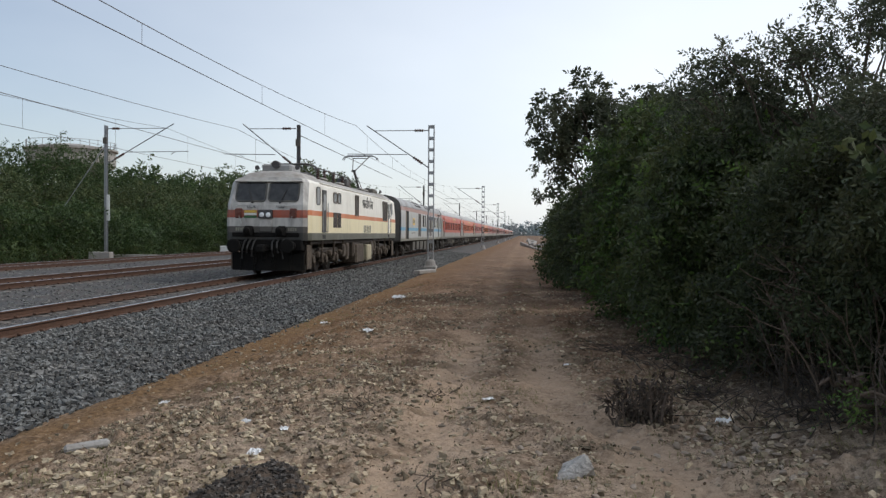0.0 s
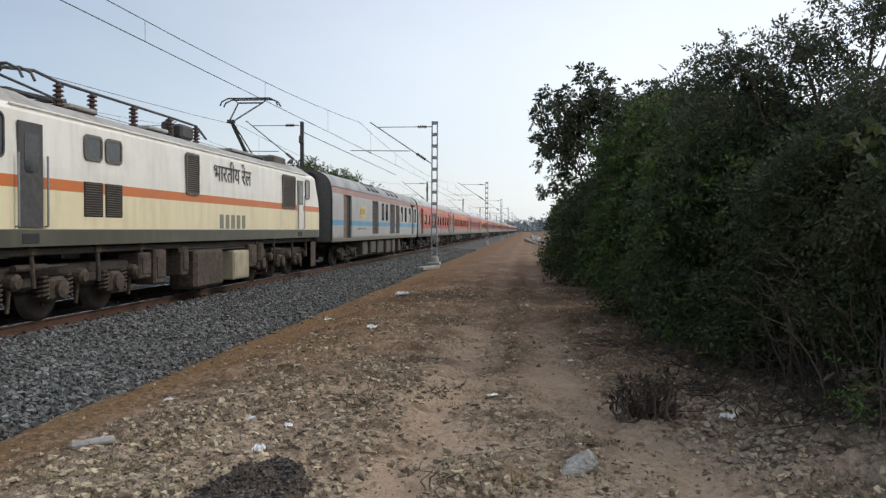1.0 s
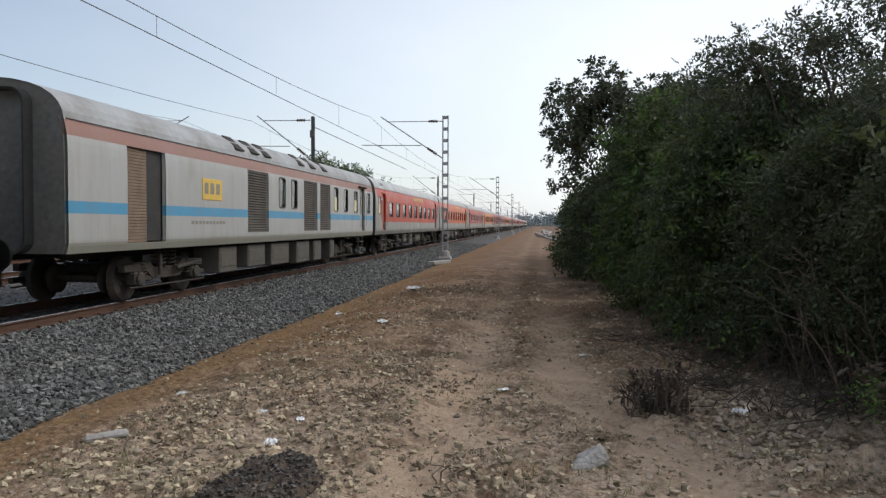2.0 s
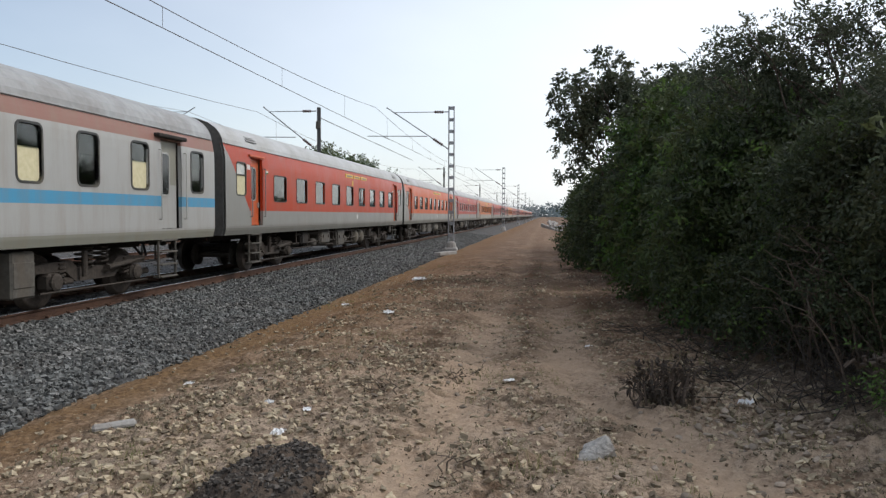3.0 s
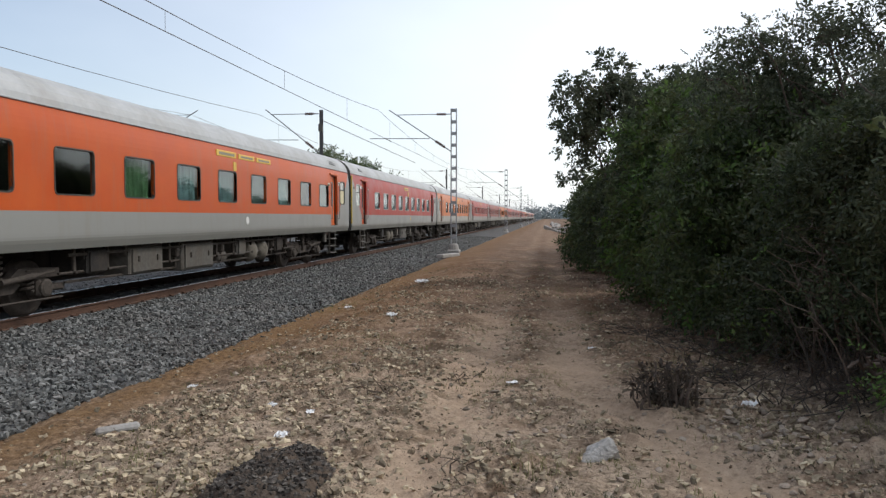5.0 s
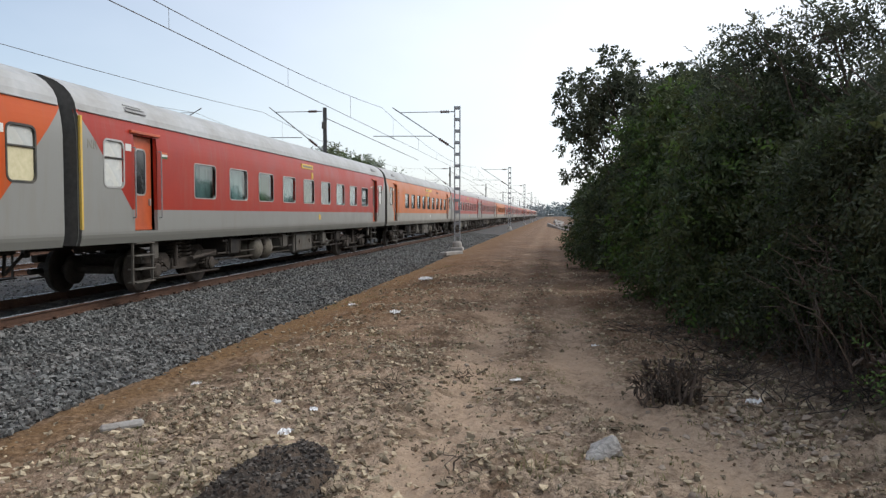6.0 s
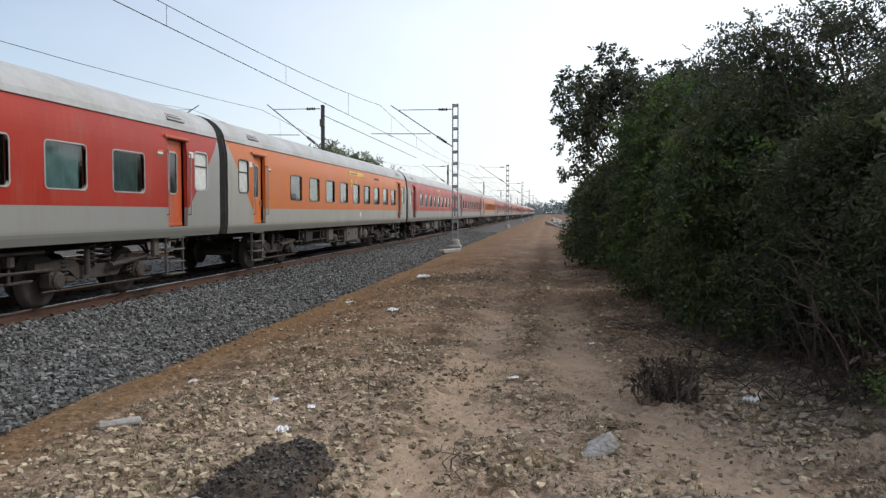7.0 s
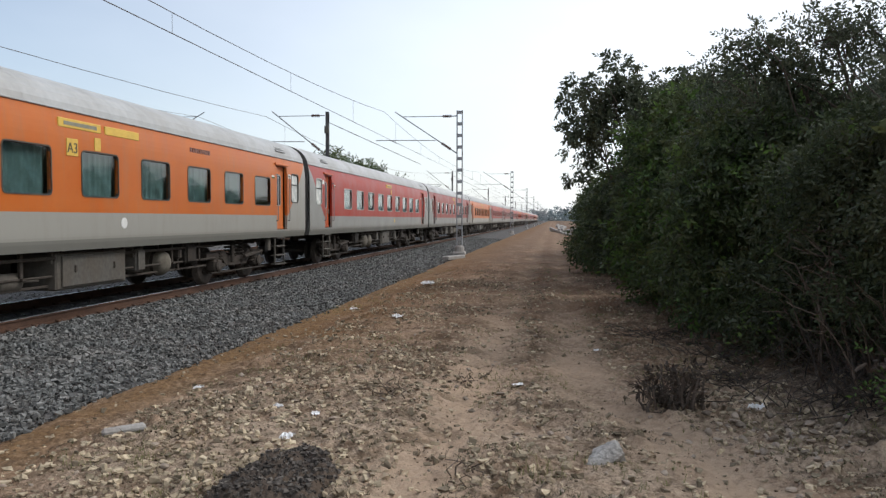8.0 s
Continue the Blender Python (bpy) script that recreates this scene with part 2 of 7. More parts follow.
    bp.inputs["Strength"].default_value, bp.inputs["Distance"].default_value = 0.9, 0.05
    l.new(mixed(n, l, 0.4, n2, n3), bp.inputs["Height"])
    l.new(bp.outputs["Normal"], b.inputs["Normal"])
    return m


M_EARTH = ground_mat()
M_BALLAST = mat("ballast_bed", (0.022, 0.022, 0.023), (0.125, 0.125, 0.125), 0.95, fine=26, coarse=1.2, dirt=(0.16, 0.12, 0.09), amount=0.4, bump=1.0, spec=0.2)
M_STONE = mat("granite_stone", (0.075, 0.078, 0.075), (0.17, 0.172, 0.165), 0.85, fine=18, coarse=1.0, dirt=(0.17, 0.14, 0.12), amount=0.3, bump=0.2, spec=0.3, island=0.65)
M_PEBBLE = mat("pale_pebble", (0.235, 0.19, 0.128), (0.45, 0.38, 0.27), 0.9, fine=30, coarse=1.5, dirt=(0.16, 0.11, 0.075), amount=0.7, bump=0.25, spec=0.2, island=0.6)
M_LOOSE = mat("pale_broken_stone", (0.20, 0.165, 0.13), (0.40, 0.335, 0.27), 0.9, fine=30, coarse=9, dirt=(0.13, 0.09, 0.065), amount=0.8, bump=0.4, spec=0.2, each=0.4)
M_CLOD = mat("dark_crumb", (0.05, 0.036, 0.026), (0.13, 0.09, 0.06), 0.95, fine=30, coarse=1.5, dirt=(0.2, 0.14, 0.09), amount=0.4, bump=0.3, spec=0.1, island=0.5)
M_ROCK = mat("grey_rock", (0.15, 0.147, 0.138), (0.47, 0.455, 0.43), 0.9, fine=22, coarse=3, dirt=(0.2, 0.14, 0.09), amount=0.5, bump=0.5, spec=0.2)
M_ASH = mat("dark_cinder", (0.03, 0.025, 0.022), (0.10, 0.08, 0.066), 0.95, fine=40, coarse=4, dirt=(0.14, 0.1, 0.07), amount=0.5, bump=1.0, spec=0.15)
M_CINDER = mat("cinder", (0.03, 0.026, 0.024), (0.13, 0.115, 0.10), 0.95, fine=40, coarse=4, bump=0.3, spec=0.15, island=0.6)
M_RUST = mat("rusty_rail", (0.065, 0.034, 0.022), (0.13, 0.068, 0.042), 0.8, 0.2, fine=50, coarse=3, dirt=(0.05, 0.035, 0.03), amount=0.5)
M_RAILTOP = mat("polished_rail_head", (0.32, 0.32, 0.33), (0.45, 0.45, 0.46), 0.28, 0.9, fine=40, coarse=3, bump=0.03)
M_SLEEPER = mat("concrete_sleeper", (0.095, 0.085, 0.076), (0.16, 0.142, 0.128), 0.9, fine=40, coarse=3, dirt=(0.12, 0.08, 0.06), amount=0.6, bump=0.3, each=0.15)
M_STEEL = mat("galvanised_steel", (0.24, 0.25, 0.26), (0.36, 0.37, 0.38), 0.55, 0.5, fine=25, coarse=2, dirt=(0.16, 0.13, 0.11), amount=0.4, bump=0.08)
M_DARKSTEEL = mat("dark_steel", (0.05, 0.05, 0.055), (0.10, 0.10, 0.10), 0.6, 0.4, fine=25, coarse=2, dirt=(0.1, 0.07, 0.05), amount=0.4, bump=0.08)
M_PORCELAIN = mat("brown_porcelain", (0.06, 0.03, 0.025), (0.09, 0.05, 0.04), 0.25, 0, fine=20, coarse=2, bump=0.02)
M_WIRE = mat("copper_wire", (0.10, 0.09, 0.085), (0.16, 0.14, 0.13), 0.6, 0.6, fine=20, coarse=1, bump=0)
M_CONCRETE = mat("concrete", (0.24, 0.23, 0.215), (0.38, 0.365, 0.34), 0.9, fine=30, coarse=2, dirt=(0.18, 0.15, 0.12), amount=0.5, bump=0.3, streak=3)
M_UNDER = mat("grimy_underframe", (0.0126, 0.0112, 0.0105), (0.0294, 0.0252, 0.021), 0.85, 0.1, fine=18, coarse=2.5, dirt=(0.085, 0.065, 0.048), amount=0.45, bump=0.3)
M_BOGIE = mat("dusty_bogie_steel", (0.03264, 0.0272, 0.02244), (0.0816, 0.06664, 0.05304), 0.85, 0.1, fine=18, coarse=3, dirt=(0.05, 0.04, 0.035), amount=0.6, bump=0.3)
M_BOXGREY = mat("grimy_grey_box", (0.072, 0.06624, 0.0576), (0.1188, 0.1094, 0.0936), 0.75, 0.1, fine=14, coarse=3, dirt=(0.10, 0.08, 0.06), amount=0.7, bump=0.1, streak=3)
M_WHEEL = mat("wheel_steel", (0.052, 0.04225, 0.03575), (0.091, 0.07475, 0.06175), 0.7, 0.4, fine=20, coarse=3, dirt=(0.05, 0.04, 0.035), amount=0.5, bump=0.1)
M_ROOF = mat("silver_coach_roof", (0.36, 0.365, 0.36), (0.43, 0.43, 0.42), 0.5, 0.15, fine=6, coarse=0.8, dirt=(0.26, 0.24, 0.21), amount=0.55, bump=0.05, each=0.08)
M_ROOFGREY = mat("grey_van_roof", (0.28, 0.29, 0.29), (0.36, 0.36, 0.36), 0.6, 0.1, fine=6, coarse=0.8, dirt=(0.15, 0.13, 0.11), amount=0.6, bump=0.05)
M_RUBBER = mat("black_rubber", (0.018, 0.018, 0.018), (0.035, 0.034, 0.032), 0.7, fine=30, coarse=3, dirt=(0.09, 0.08, 0.07), amount=0.4, bump=0.1)
M_ALU = mat("aluminium_frame", (0.42, 0.42, 0.40), (0.52, 0.51, 0.48), 0.45, 0.5, fine=25, coarse=3, dirt=(0.2, 0.17, 0.13), amount=0.4, bump=0.03)
M_WINBLACK = mat("black_window_frame", (0.03, 0.03, 0.03), (0.06, 0.06, 0.055), 0.5, 0.1, fine=25, coarse=3, dirt=(0.16, 0.14, 0.1), amount=0.5, bump=0.03)
M_PANE = glass_mat("tinted_window_glass", (0.58, 0.65, 0.62))
M_PANECLEAR = glass_mat("cab_glass", (0.60, 0.64, 0.64))
M_FROST = mat("frosted_window_glass", (0.50, 0.52, 0.50), (0.60, 0.61, 0.58), 0.25, fine=12, coarse=3, dirt=(0.4, 0.37, 0.28), amount=0.5, bump=0.02, each=0.15)
M_CREAMBLIND = mat("cream_blind", (0.55, 0.50, 0.30), (0.66, 0.60, 0.40), 0.7, fine=12, coarse=3, bump=0.05)
M_CURTAIN = mat("teal_curtain", (0.075, 0.135, 0.15), (0.14, 0.235, 0.25), 0.85, fine=20, coarse=2, bump=0.1, each=0.5)
M_CURTAINGREEN = mat("green_curtain", (0.04, 0.115, 0.05), (0.085, 0.19, 0.085), 0.85, fine=20, coarse=2, bump=0.1, each=0.4)
# dimness of the inside is put into this dark colour
M_INSIDE = mat("dim_interior", (0.05, 0.05, 0.05), (0.09, 0.085, 0.08), 0.8, fine=8, coarse=1, bump=0.05)
M_WHITE = mat("white_paint", (0.66, 0.66, 0.63), (0.74, 0.74, 0.71), 0.5, fine=20, coarse=3, dirt=(0.4, 0.36, 0.3), amount=0.4, bump=0.03)
M_YELLOW = mat("yellow_board", (0.62, 0.40, 0.06), (0.70, 0.47, 0.09), 0.5, fine=20, coarse=3, dirt=(0.4, 0.28, 0.1), amount=0.4, bump=0.03)
M_BLACKPAINT = mat("black_lettering", (0.02, 0.02, 0.022), (0.035, 0.035, 0.035), 0.5, fine=20, coarse=3, bump=0)
M_GREYTXT = mat("grey_lettering", (0.18, 0.17, 0.13), (0.26, 0.25, 0.2), 0.5, fine=20, coarse=3, bump=0)
M_ORANGEBLIND = mat("orange_red_lamp", (0.085, 0.025, 0.018), (0.14, 0.04, 0.025), 0.3, fine=20, coarse=3, bump=0)
M_LOCO = banded_mat("locomotive_paint", [(0, 1.575, (0.075, 0.075, 0.055)), (1.575, 2.22, (0.76, 0.67, 0.43)), (2.22, 2.41, (0.56, 0.155, 0.032))], (0.76, 0.73, 0.65), 0.4, 0.25)
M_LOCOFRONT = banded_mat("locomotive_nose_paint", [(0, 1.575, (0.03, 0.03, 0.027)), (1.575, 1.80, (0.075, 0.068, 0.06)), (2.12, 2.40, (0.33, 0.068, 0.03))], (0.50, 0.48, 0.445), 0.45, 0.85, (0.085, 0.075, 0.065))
M_ENDGREY = mat("grimy_end_grey", (0.085, 0.083, 0.078), (0.14, 0.136, 0.128), 0.6, fine=10, coarse=2, dirt=(0.12, 0.1, 0.08), amount=0.6, bump=0.05, streak=3)
M_DUSTY = mat("dusty_running_gear", (0.045, 0.034, 0.026), (0.14, 0.107, 0.077), 0.85, 0.1, fine=14, coarse=3, dirt=(0.035, 0.03, 0.026), amount=0.75, bump=0.3)
M_SOOT = mat("sooty_black_steel", (0.005, 0.005, 0.005), (0.012, 0.011, 0.010), 0.85, 0.0, fine=18, coarse=2.5, dirt=(0.03, 0.026, 0.022), amount=0.3, bump=0.3, spec=0.12)
M_LOCOROOF = mat("dusty_locomotive_roof", (0.30, 0.29, 0.27), (0.42, 0.41, 0.38), 0.7, 0.1, fine=9, coarse=1.2, dirt=(0.16, 0.12, 0.09), amount=0.7, bump=0.1)
M_VAN = banded_mat("power_car_paint", [(0, 1.26, (0.24, 0.24, 0.20)), (1.76, 1.97, (0.06, 0.27, 0.44)), (3.06, 3.32, (0.26, 0.12, 0.09))], (0.36, 0.36, 0.345), 0.45)
M_LOUVRE = mat("dusty_louvre", (0.12, 0.105, 0.09), (0.19, 0.165, 0.14), 0.75, 0.1, fine=20, coarse=2, dirt=(0.07, 0.06, 0.05), amount=0.5, bump=0.1)
M_SHUTTER = mat("brown_roller_shutter", (0.16, 0.11, 0.075), (0.25, 0.175, 0.12), 0.7, fine=20, coarse=2, dirt=(0.07, 0.05, 0.04), amount=0.5, bump=0.1)
M_BARK = mat("bark", (0.06, 0.045, 0.035), (0.13, 0.10, 0.08), 0.95, fine=30, coarse=4, bump=0.5, streak=5)
M_DRYTWIG = mat("dry_twig", (0.06, 0.045, 0.034), (0.14, 0.105, 0.078), 0.95, fine=30, coarse=4, bump=0.2, island=0.4)
M_BRUSH = mat("grey_brushwood", (0.022, 0.018, 0.015), (0.075, 0.060, 0.048), 0.95, fine=30, coarse=4, bump=0.2, island=0.5)
M_LEAF = leaf_mat("green_leaf", (0.032, 0.050, 0.020), (0.088, 0.118, 0.044), (0.125, 0.122, 0.046))
# lighter and greyer green: skylight on the crowns is put into the leaf colour
M_LEAFSKYLIT = leaf_mat("skylit_leaf", (0.040, 0.050, 0.032), (0.095, 0.112, 0.066), (0.10, 0.095, 0.05))
M_LEAFDARK = leaf_mat("dark_leaf", (0.026, 0.037, 0.018), (0.068, 0.086, 0.037), (0.085, 0.080, 0.038))
# fresh green of saplings; on the big crowns it paints sunlit leaves
M_LEAFBRIGHT = leaf_mat("fresh_and_lit_leaf", (0.06, 0.12, 0.025), (0.11, 0.18, 0.04), (0.13, 0.15, 0.035))
M_LEAFFAR = leaf_mat("thicket_leaf", (0.022, 0.044, 0.015), (0.060, 0.098, 0.030), (0.115, 0.140, 0.045))
M_SCRUB = leaf_mat("scrub_blade", (0.045, 0.05, 0.020), (0.10, 0.095, 0.045), (0.13, 0.095, 0.05))
M_CURL = leaf_mat("withered_leaf", (0.03, 0.022, 0.017), (0.085, 0.062, 0.045), (0.12, 0.09, 0.065))
M_GRASS = leaf_mat("grass_blade", (0.10, 0.12, 0.035), (0.19, 0.19, 0.07), (0.26, 0.21, 0.10))
# leaf green paled to blue-grey: distance haze is put into the colour
M_HAZE = mat("haze_tinted_far_trees", (0.16, 0.20, 0.21), (0.22, 0.26, 0.27), 1.0, fine=0.3, coarse=0.03, bump=0.0, spec=0.0)
PAINTS = {
    "vermilion": livery_mat("vermilion_coach_paint", (0.37, 0.036, 0.0085), (0.42, 0.052, 0.0145), 23.54),
    "tangerine": livery_mat("tangerine_coach_paint", (0.45, 0.0738, 0.0126), (0.504, 0.099, 0.0225), 23.54),
    "orange": livery_mat("orange_coach_paint", (0.4576, 0.1144, 0.0176), (0.5104, 0.1452, 0.03168), 23.54, (0.295, 0.287, 0.255)),
    "red": livery_mat("red_coach_paint", (0.304, 0.024, 0.0128), (0.36, 0.0384, 0.0208), 23.54),
    "maroon": livery_mat("dark_red_coach_paint", (0.2295, 0.0289, 0.0187), (0.272, 0.0391, 0.0255), 23.54),
}
DOORS = {
    "vermilion": mat("vermilion_door", (0.50, 0.09, 0.025), (0.56, 0.12, 0.04), 0.45, fine=10, coarse=2, dirt=(0.2, 0.1, 0.07), amount=0.4, bump=0.05, streak=4),
    "tangerine": mat("tangerine_door", (0.55, 0.11, 0.025), (0.60, 0.14, 0.04), 0.45, fine=10, coarse=2, dirt=(0.2, 0.1, 0.07), amount=0.4, bump=0.05, streak=4),
    "orange": mat("orange_door", (0.58, 0.15, 0.035), (0.62, 0.18, 0.05), 0.45, fine=10, coarse=2, dirt=(0.2, 0.1, 0.07), amount=0.4, bump=0.05, streak=4),
    "red": mat("red_door", (0.46, 0.085, 0.03), (0.52, 0.11, 0.04), 0.45, fine=10, coarse=2, dirt=(0.2, 0.1, 0.07), amount=0.4, bump=0.05, streak=4),
    "maroon": mat("dark_red_door", (0.32, 0.06, 0.03), (0.37, 0.075, 0.04), 0.45, fine=10, coarse=2, dirt=(0.2, 0.1, 0.07), amount=0.4, bump=0.05, streak=4),
}

def window_dark(name):
    """Opaque cab glass that mirrors the sky; the dim inside is put into its dark colour."""
    m, n, l, b = nodes_of(name)
    tc = n.new("ShaderNodeTexCoord")
    f = noise_node(n, l, tc.outputs["Object"], 4.0)
    l.new(mixed(n, l, ranged(n, l, f, 0.35, 0.7), (0.012, 0.014, 0.016), (0.04, 0.042, 0.042)), b.inputs["Base Color"])
    l.new(ranged(n, l, f, 0.3, 0.7, 0.05, 0.16), b.inputs["Roughness"])
    b.inputs["Specular IOR Level"].default_value = 0.5
    return m


M_WINGLASS = window_dark("dark_cab_glass")

# ---------------------------------------------------------------- mesh tools


class Geo:
    """Collects vertices and faces for one mesh."""

    def __init__(self):
        self.v, self.f, self.m = [], [], []

    def add(self, vs, fs, mi=0):
        k = len(self.v)
        self.v += [tuple(p) for p in vs]
        self.f += [tuple(i + k for i in f) for f in fs]
        self.m += [mi] * len(fs)
        return self

    def box(self, c, s, bevel=0.01, rz=0.0, mi=0, m=None):
        """A box with chamfered edges: centre, full sizes."""
        h = [x / 2 for x in s]
        b = min(bevel, 0.45 * min(s))
        idx, vs = {}, []
        for sx in (-1, 1):
            for sy in (-1, 1):
                for sz in (-1, 1):
                    for a in range(3):
                        p = [sx * (h[0] - b), sy * (h[1] - b), sz * (h[2] - b)]
                        p[a] = (sx, sy, sz)[a] * h[a]
                        idx[sx, sy, sz, a] = len(vs)
                        vs.append(p)
        fs = []
        for a in range(3):
            u, w = [(1, 2), (2, 0), (0, 1)][a]
            for s1 in (-1, 1):
                q = []
                for su, sw in ((-1, -1), (1, -1), (1, 1), (-1, 1)):
                    k = [0, 0, 0]
                    k[a], k[u], k[w] = s1, su, sw
                    q.append(idx[(*k, a)])
                fs.append(q if s1 > 0 else q[::-1])
            for su in (-1, 1):
                for sw in (-1, 1):
                    k0, k1 = [0, 0, 0], [0, 0, 0]
                    k0[a], k1[a] = -1, 1
                    k0[u] = k1[u] = su
                    k0[w] = k1[w] = sw
                    q = [idx[(*k0, u)], idx[(*k1, u)], idx[(*k1, w)], idx[(*k0, w)]]
                    fs.append(q if su * sw < 0 else q[::-1])
        for sx in (-1, 1):
            for sy in (-1, 1):
                for sz in (-1, 1):
                    q = [idx[sx, sy, sz, a] for a in range(3)]
                    fs.append(q if sx * sy * sz > 0 else q[::-1])
        mm = m if m is not None else Matrix.Translation(c) @ Matrix.Rotation(rz, 4, "Z")
        return self.add([mm @ Vector(p) for p in vs], fs, mi)

    def tube(self, p0, p1, r0, r1=None, n=10, mi=0, caps=True):
        r1 = r0 if r1 is None else r1
        p0, p1 = Vector(p0), Vector(p1)
        q = (p1 - p0).to_track_quat("Z", "Y")
        vs = []
        for p, r in ((p0, r0), (p1, r1)):
            for i in range(n):
                a = 2 * math.pi * i / n
                vs.append(p + q @ Vector((r * math.cos(a), r * math.sin(a), 0)))
        fs = [(i, (i + 1) % n, n + (i + 1) % n, n + i) for i in range(n)]
        if caps:
            fs += [tuple(range(n - 1, -1, -1)), tuple(range(n, 2 * n))]
        return self.add(vs, fs, mi)

    def path(self, pts, r, n=6, mi=0):
        pts = [Vector(p) for p in pts]
        rs = r if isinstance(r, (list, tuple)) else [r] * len(pts)
        vs, m = [], len(pts)
        for k in range(m):
            q = (pts[min(k + 1, m - 1)] - pts[max(k - 1, 0)]).to_track_quat("Z", "Y")
            vs += [pts[k] + q @ Vector((rs[k] * math.cos(2 * math.pi * i / n), rs[k] * math.sin(2 * math.pi * i / n), 0)) for i in range(n)]
        fs = [(k * n + i, k * n + (i + 1) % n, (k + 1) * n + (i + 1) % n, (k + 1) * n + i) for k in range(m - 1) for i in range(n)]
        fs += [tuple(range(n - 1, -1, -1)), tuple(range((m - 1) * n, m * n))]
        return self.add(vs, fs, mi)

    def turned(self, axis0, axis1, prof, n=16, mi=0):
        """A turned body: prof is (along 0..1, radius)."""
        a, b = Vector(axis0), Vector(axis1)
        q = (b - a).to_track_quat("Z", "Y")
        vs, fs = [], []
        for t, r in prof:
            for i in range(n):
                g = 2 * math.pi * i / n
                vs.append(a.lerp(b, t) + q @ Vector((r * math.cos(g), r * math.sin(g), 0)))
        for k in range(len(prof) - 1):
            for i in range(n):
                j = (i + 1) % n
                fs.append((k * n + i, k * n + j, (k + 1) * n + j, (k + 1) * n + i))
        fs += [tuple(range(n - 1, -1, -1)), tuple(range((len(prof) - 1) * n, len(prof) * n))]
        return self.add(vs, fs, mi)

    def sweep(self, prof, y0, y1, closed=True, mi=0):
        """A profile of (x, z) drawn out along y."""
        n = len(prof)
        vs = [(x, y0, z) for x, z in prof] + [(x, y1, z) for x, z in prof]
        fs = [(i, (i + 1) % n, n + (i + 1) % n, n + i) for i in range(n if closed else n - 1)]
        if closed:
            fs += [tuple(range(n - 1, -1, -1)), tuple(range(n, 2 * n))]
        return self.add(vs, fs, mi)

    def weld(self):
        """Joins corners that lie together."""
        seen, vs, to = {}, [], []
        for p in self.v:
            k = tuple(round(c, 4) for c in p)
            if k not in seen:
                seen[k] = len(vs)
                vs.append(p)
            to.append(seen[k])
        self.v, self.f = vs, [tuple(to[i] for i in f) for f in self.f]
        return self

    def mesh(self, name, mats, smooth=False):
        me = bpy.data.meshes.new(name)
        me.from_pydata(self.v, [], self.f)
        for m in mats if isinstance(mats, (list, tuple)) else [mats]:
            me.materials.append(m)
        if any(self.m):
            for p, k in zip(me.polygons, self.m):
                p.material_index = k
        if smooth:
            me.shade_smooth()
        me.update()
        return me


def part(name, geo, mats, parent, label="", smooth=False, at=None):
    me = geo if isinstance(geo, bpy.types.Mesh) else geo.mesh(name, mats, smooth)
    ob = new(name, me)
    ob.parent = parent
    if at is not None:
        ob.matrix_basis = at
    if label:
        ob["label"] = label
    return ob


def thing(name, label, category, at=None, group="", kind=""):
    ob = new(name)
    ob.empty_display_size = 0.3
    if at is not None:
        ob.matrix_basis = at
    return tagged(ob, label, category, group, kind)


def solid(name, geo, mats, label, category="", kind="", group="", at=None, smooth=False):
    ob = new(name, geo if isinstance(geo, bpy.types.Mesh) else geo.mesh(name, mats, smooth))
    if at is not None:
        ob.matrix_basis = at
    return tagged(ob, label, category, group, kind)


def rounded_rect(w, h, r, n=4):
    pts = []
    for cx, cy, a0 in ((w / 2 - r, h / 2 - r, 0), (-w / 2 + r, h / 2 - r, 90), (-w / 2 + r, -h / 2 + r, 180), (w / 2 - r, -h / 2 + r, 270)):
        for i in range(n + 1):
            a = radians(a0 + 90 * i / n)
            pts.append((cx + r * math.cos(a), cy + r * math.sin(a)))
    return pts


def ring(w, h, wide, deep, r=0.1):
    """A window frame in the y-z plane that stands out towards +x."""
    g = Geo()
    o, i = rounded_rect(w + 2 * wide, h + 2 * wide, r + wide), rounded_rect(w, h, r)
    n = len(o)
    vs = [(0, *p) for p in o] + [(deep, *p) for p in o] + [(deep, *p) for p in i] + [(-0.05, *p) for p in i]
    fs = []
    for k in range(n):
        j = (k + 1) % n
        for a in range(3):
            fs.append((a * n + k, a * n + j, (a + 1) * n + j, (a + 1) * n + k))
    return g.add(vs, fs)


def plate(w, h, deep, r=0.1):
    """A rounded sheet in the y-z plane, deep thick, its face at x = 0."""
    o = rounded_rect(w, h, r)
    n = len(o)
    vs = [(0, *p) for p in o] + [(-deep, *p) for p in o]
    return Geo().add(vs, [tuple(range(n)), tuple(range(2 * n - 1, n - 1, -1))] + [(k, n + k, n + (k + 1) % n, (k + 1) % n) for k in range(n)])


def curtain_geo(w, h):
    g = Geo()
    n = 22
    vs, fs = [], []
    for k in range(n + 1):
        y = -w / 2 + w * k / n
        x = 0.02 * math.sin(k * 1.9) + 0.008 * math.sin(k * 0.7)
        vs += [(x, y, -h / 2), (x, y, h / 2)]
    for k in range(n):
        fs.append((2 * k, 2 * k + 2, 2 * k + 3, 2 * k + 1))
    return g.add(vs, fs)


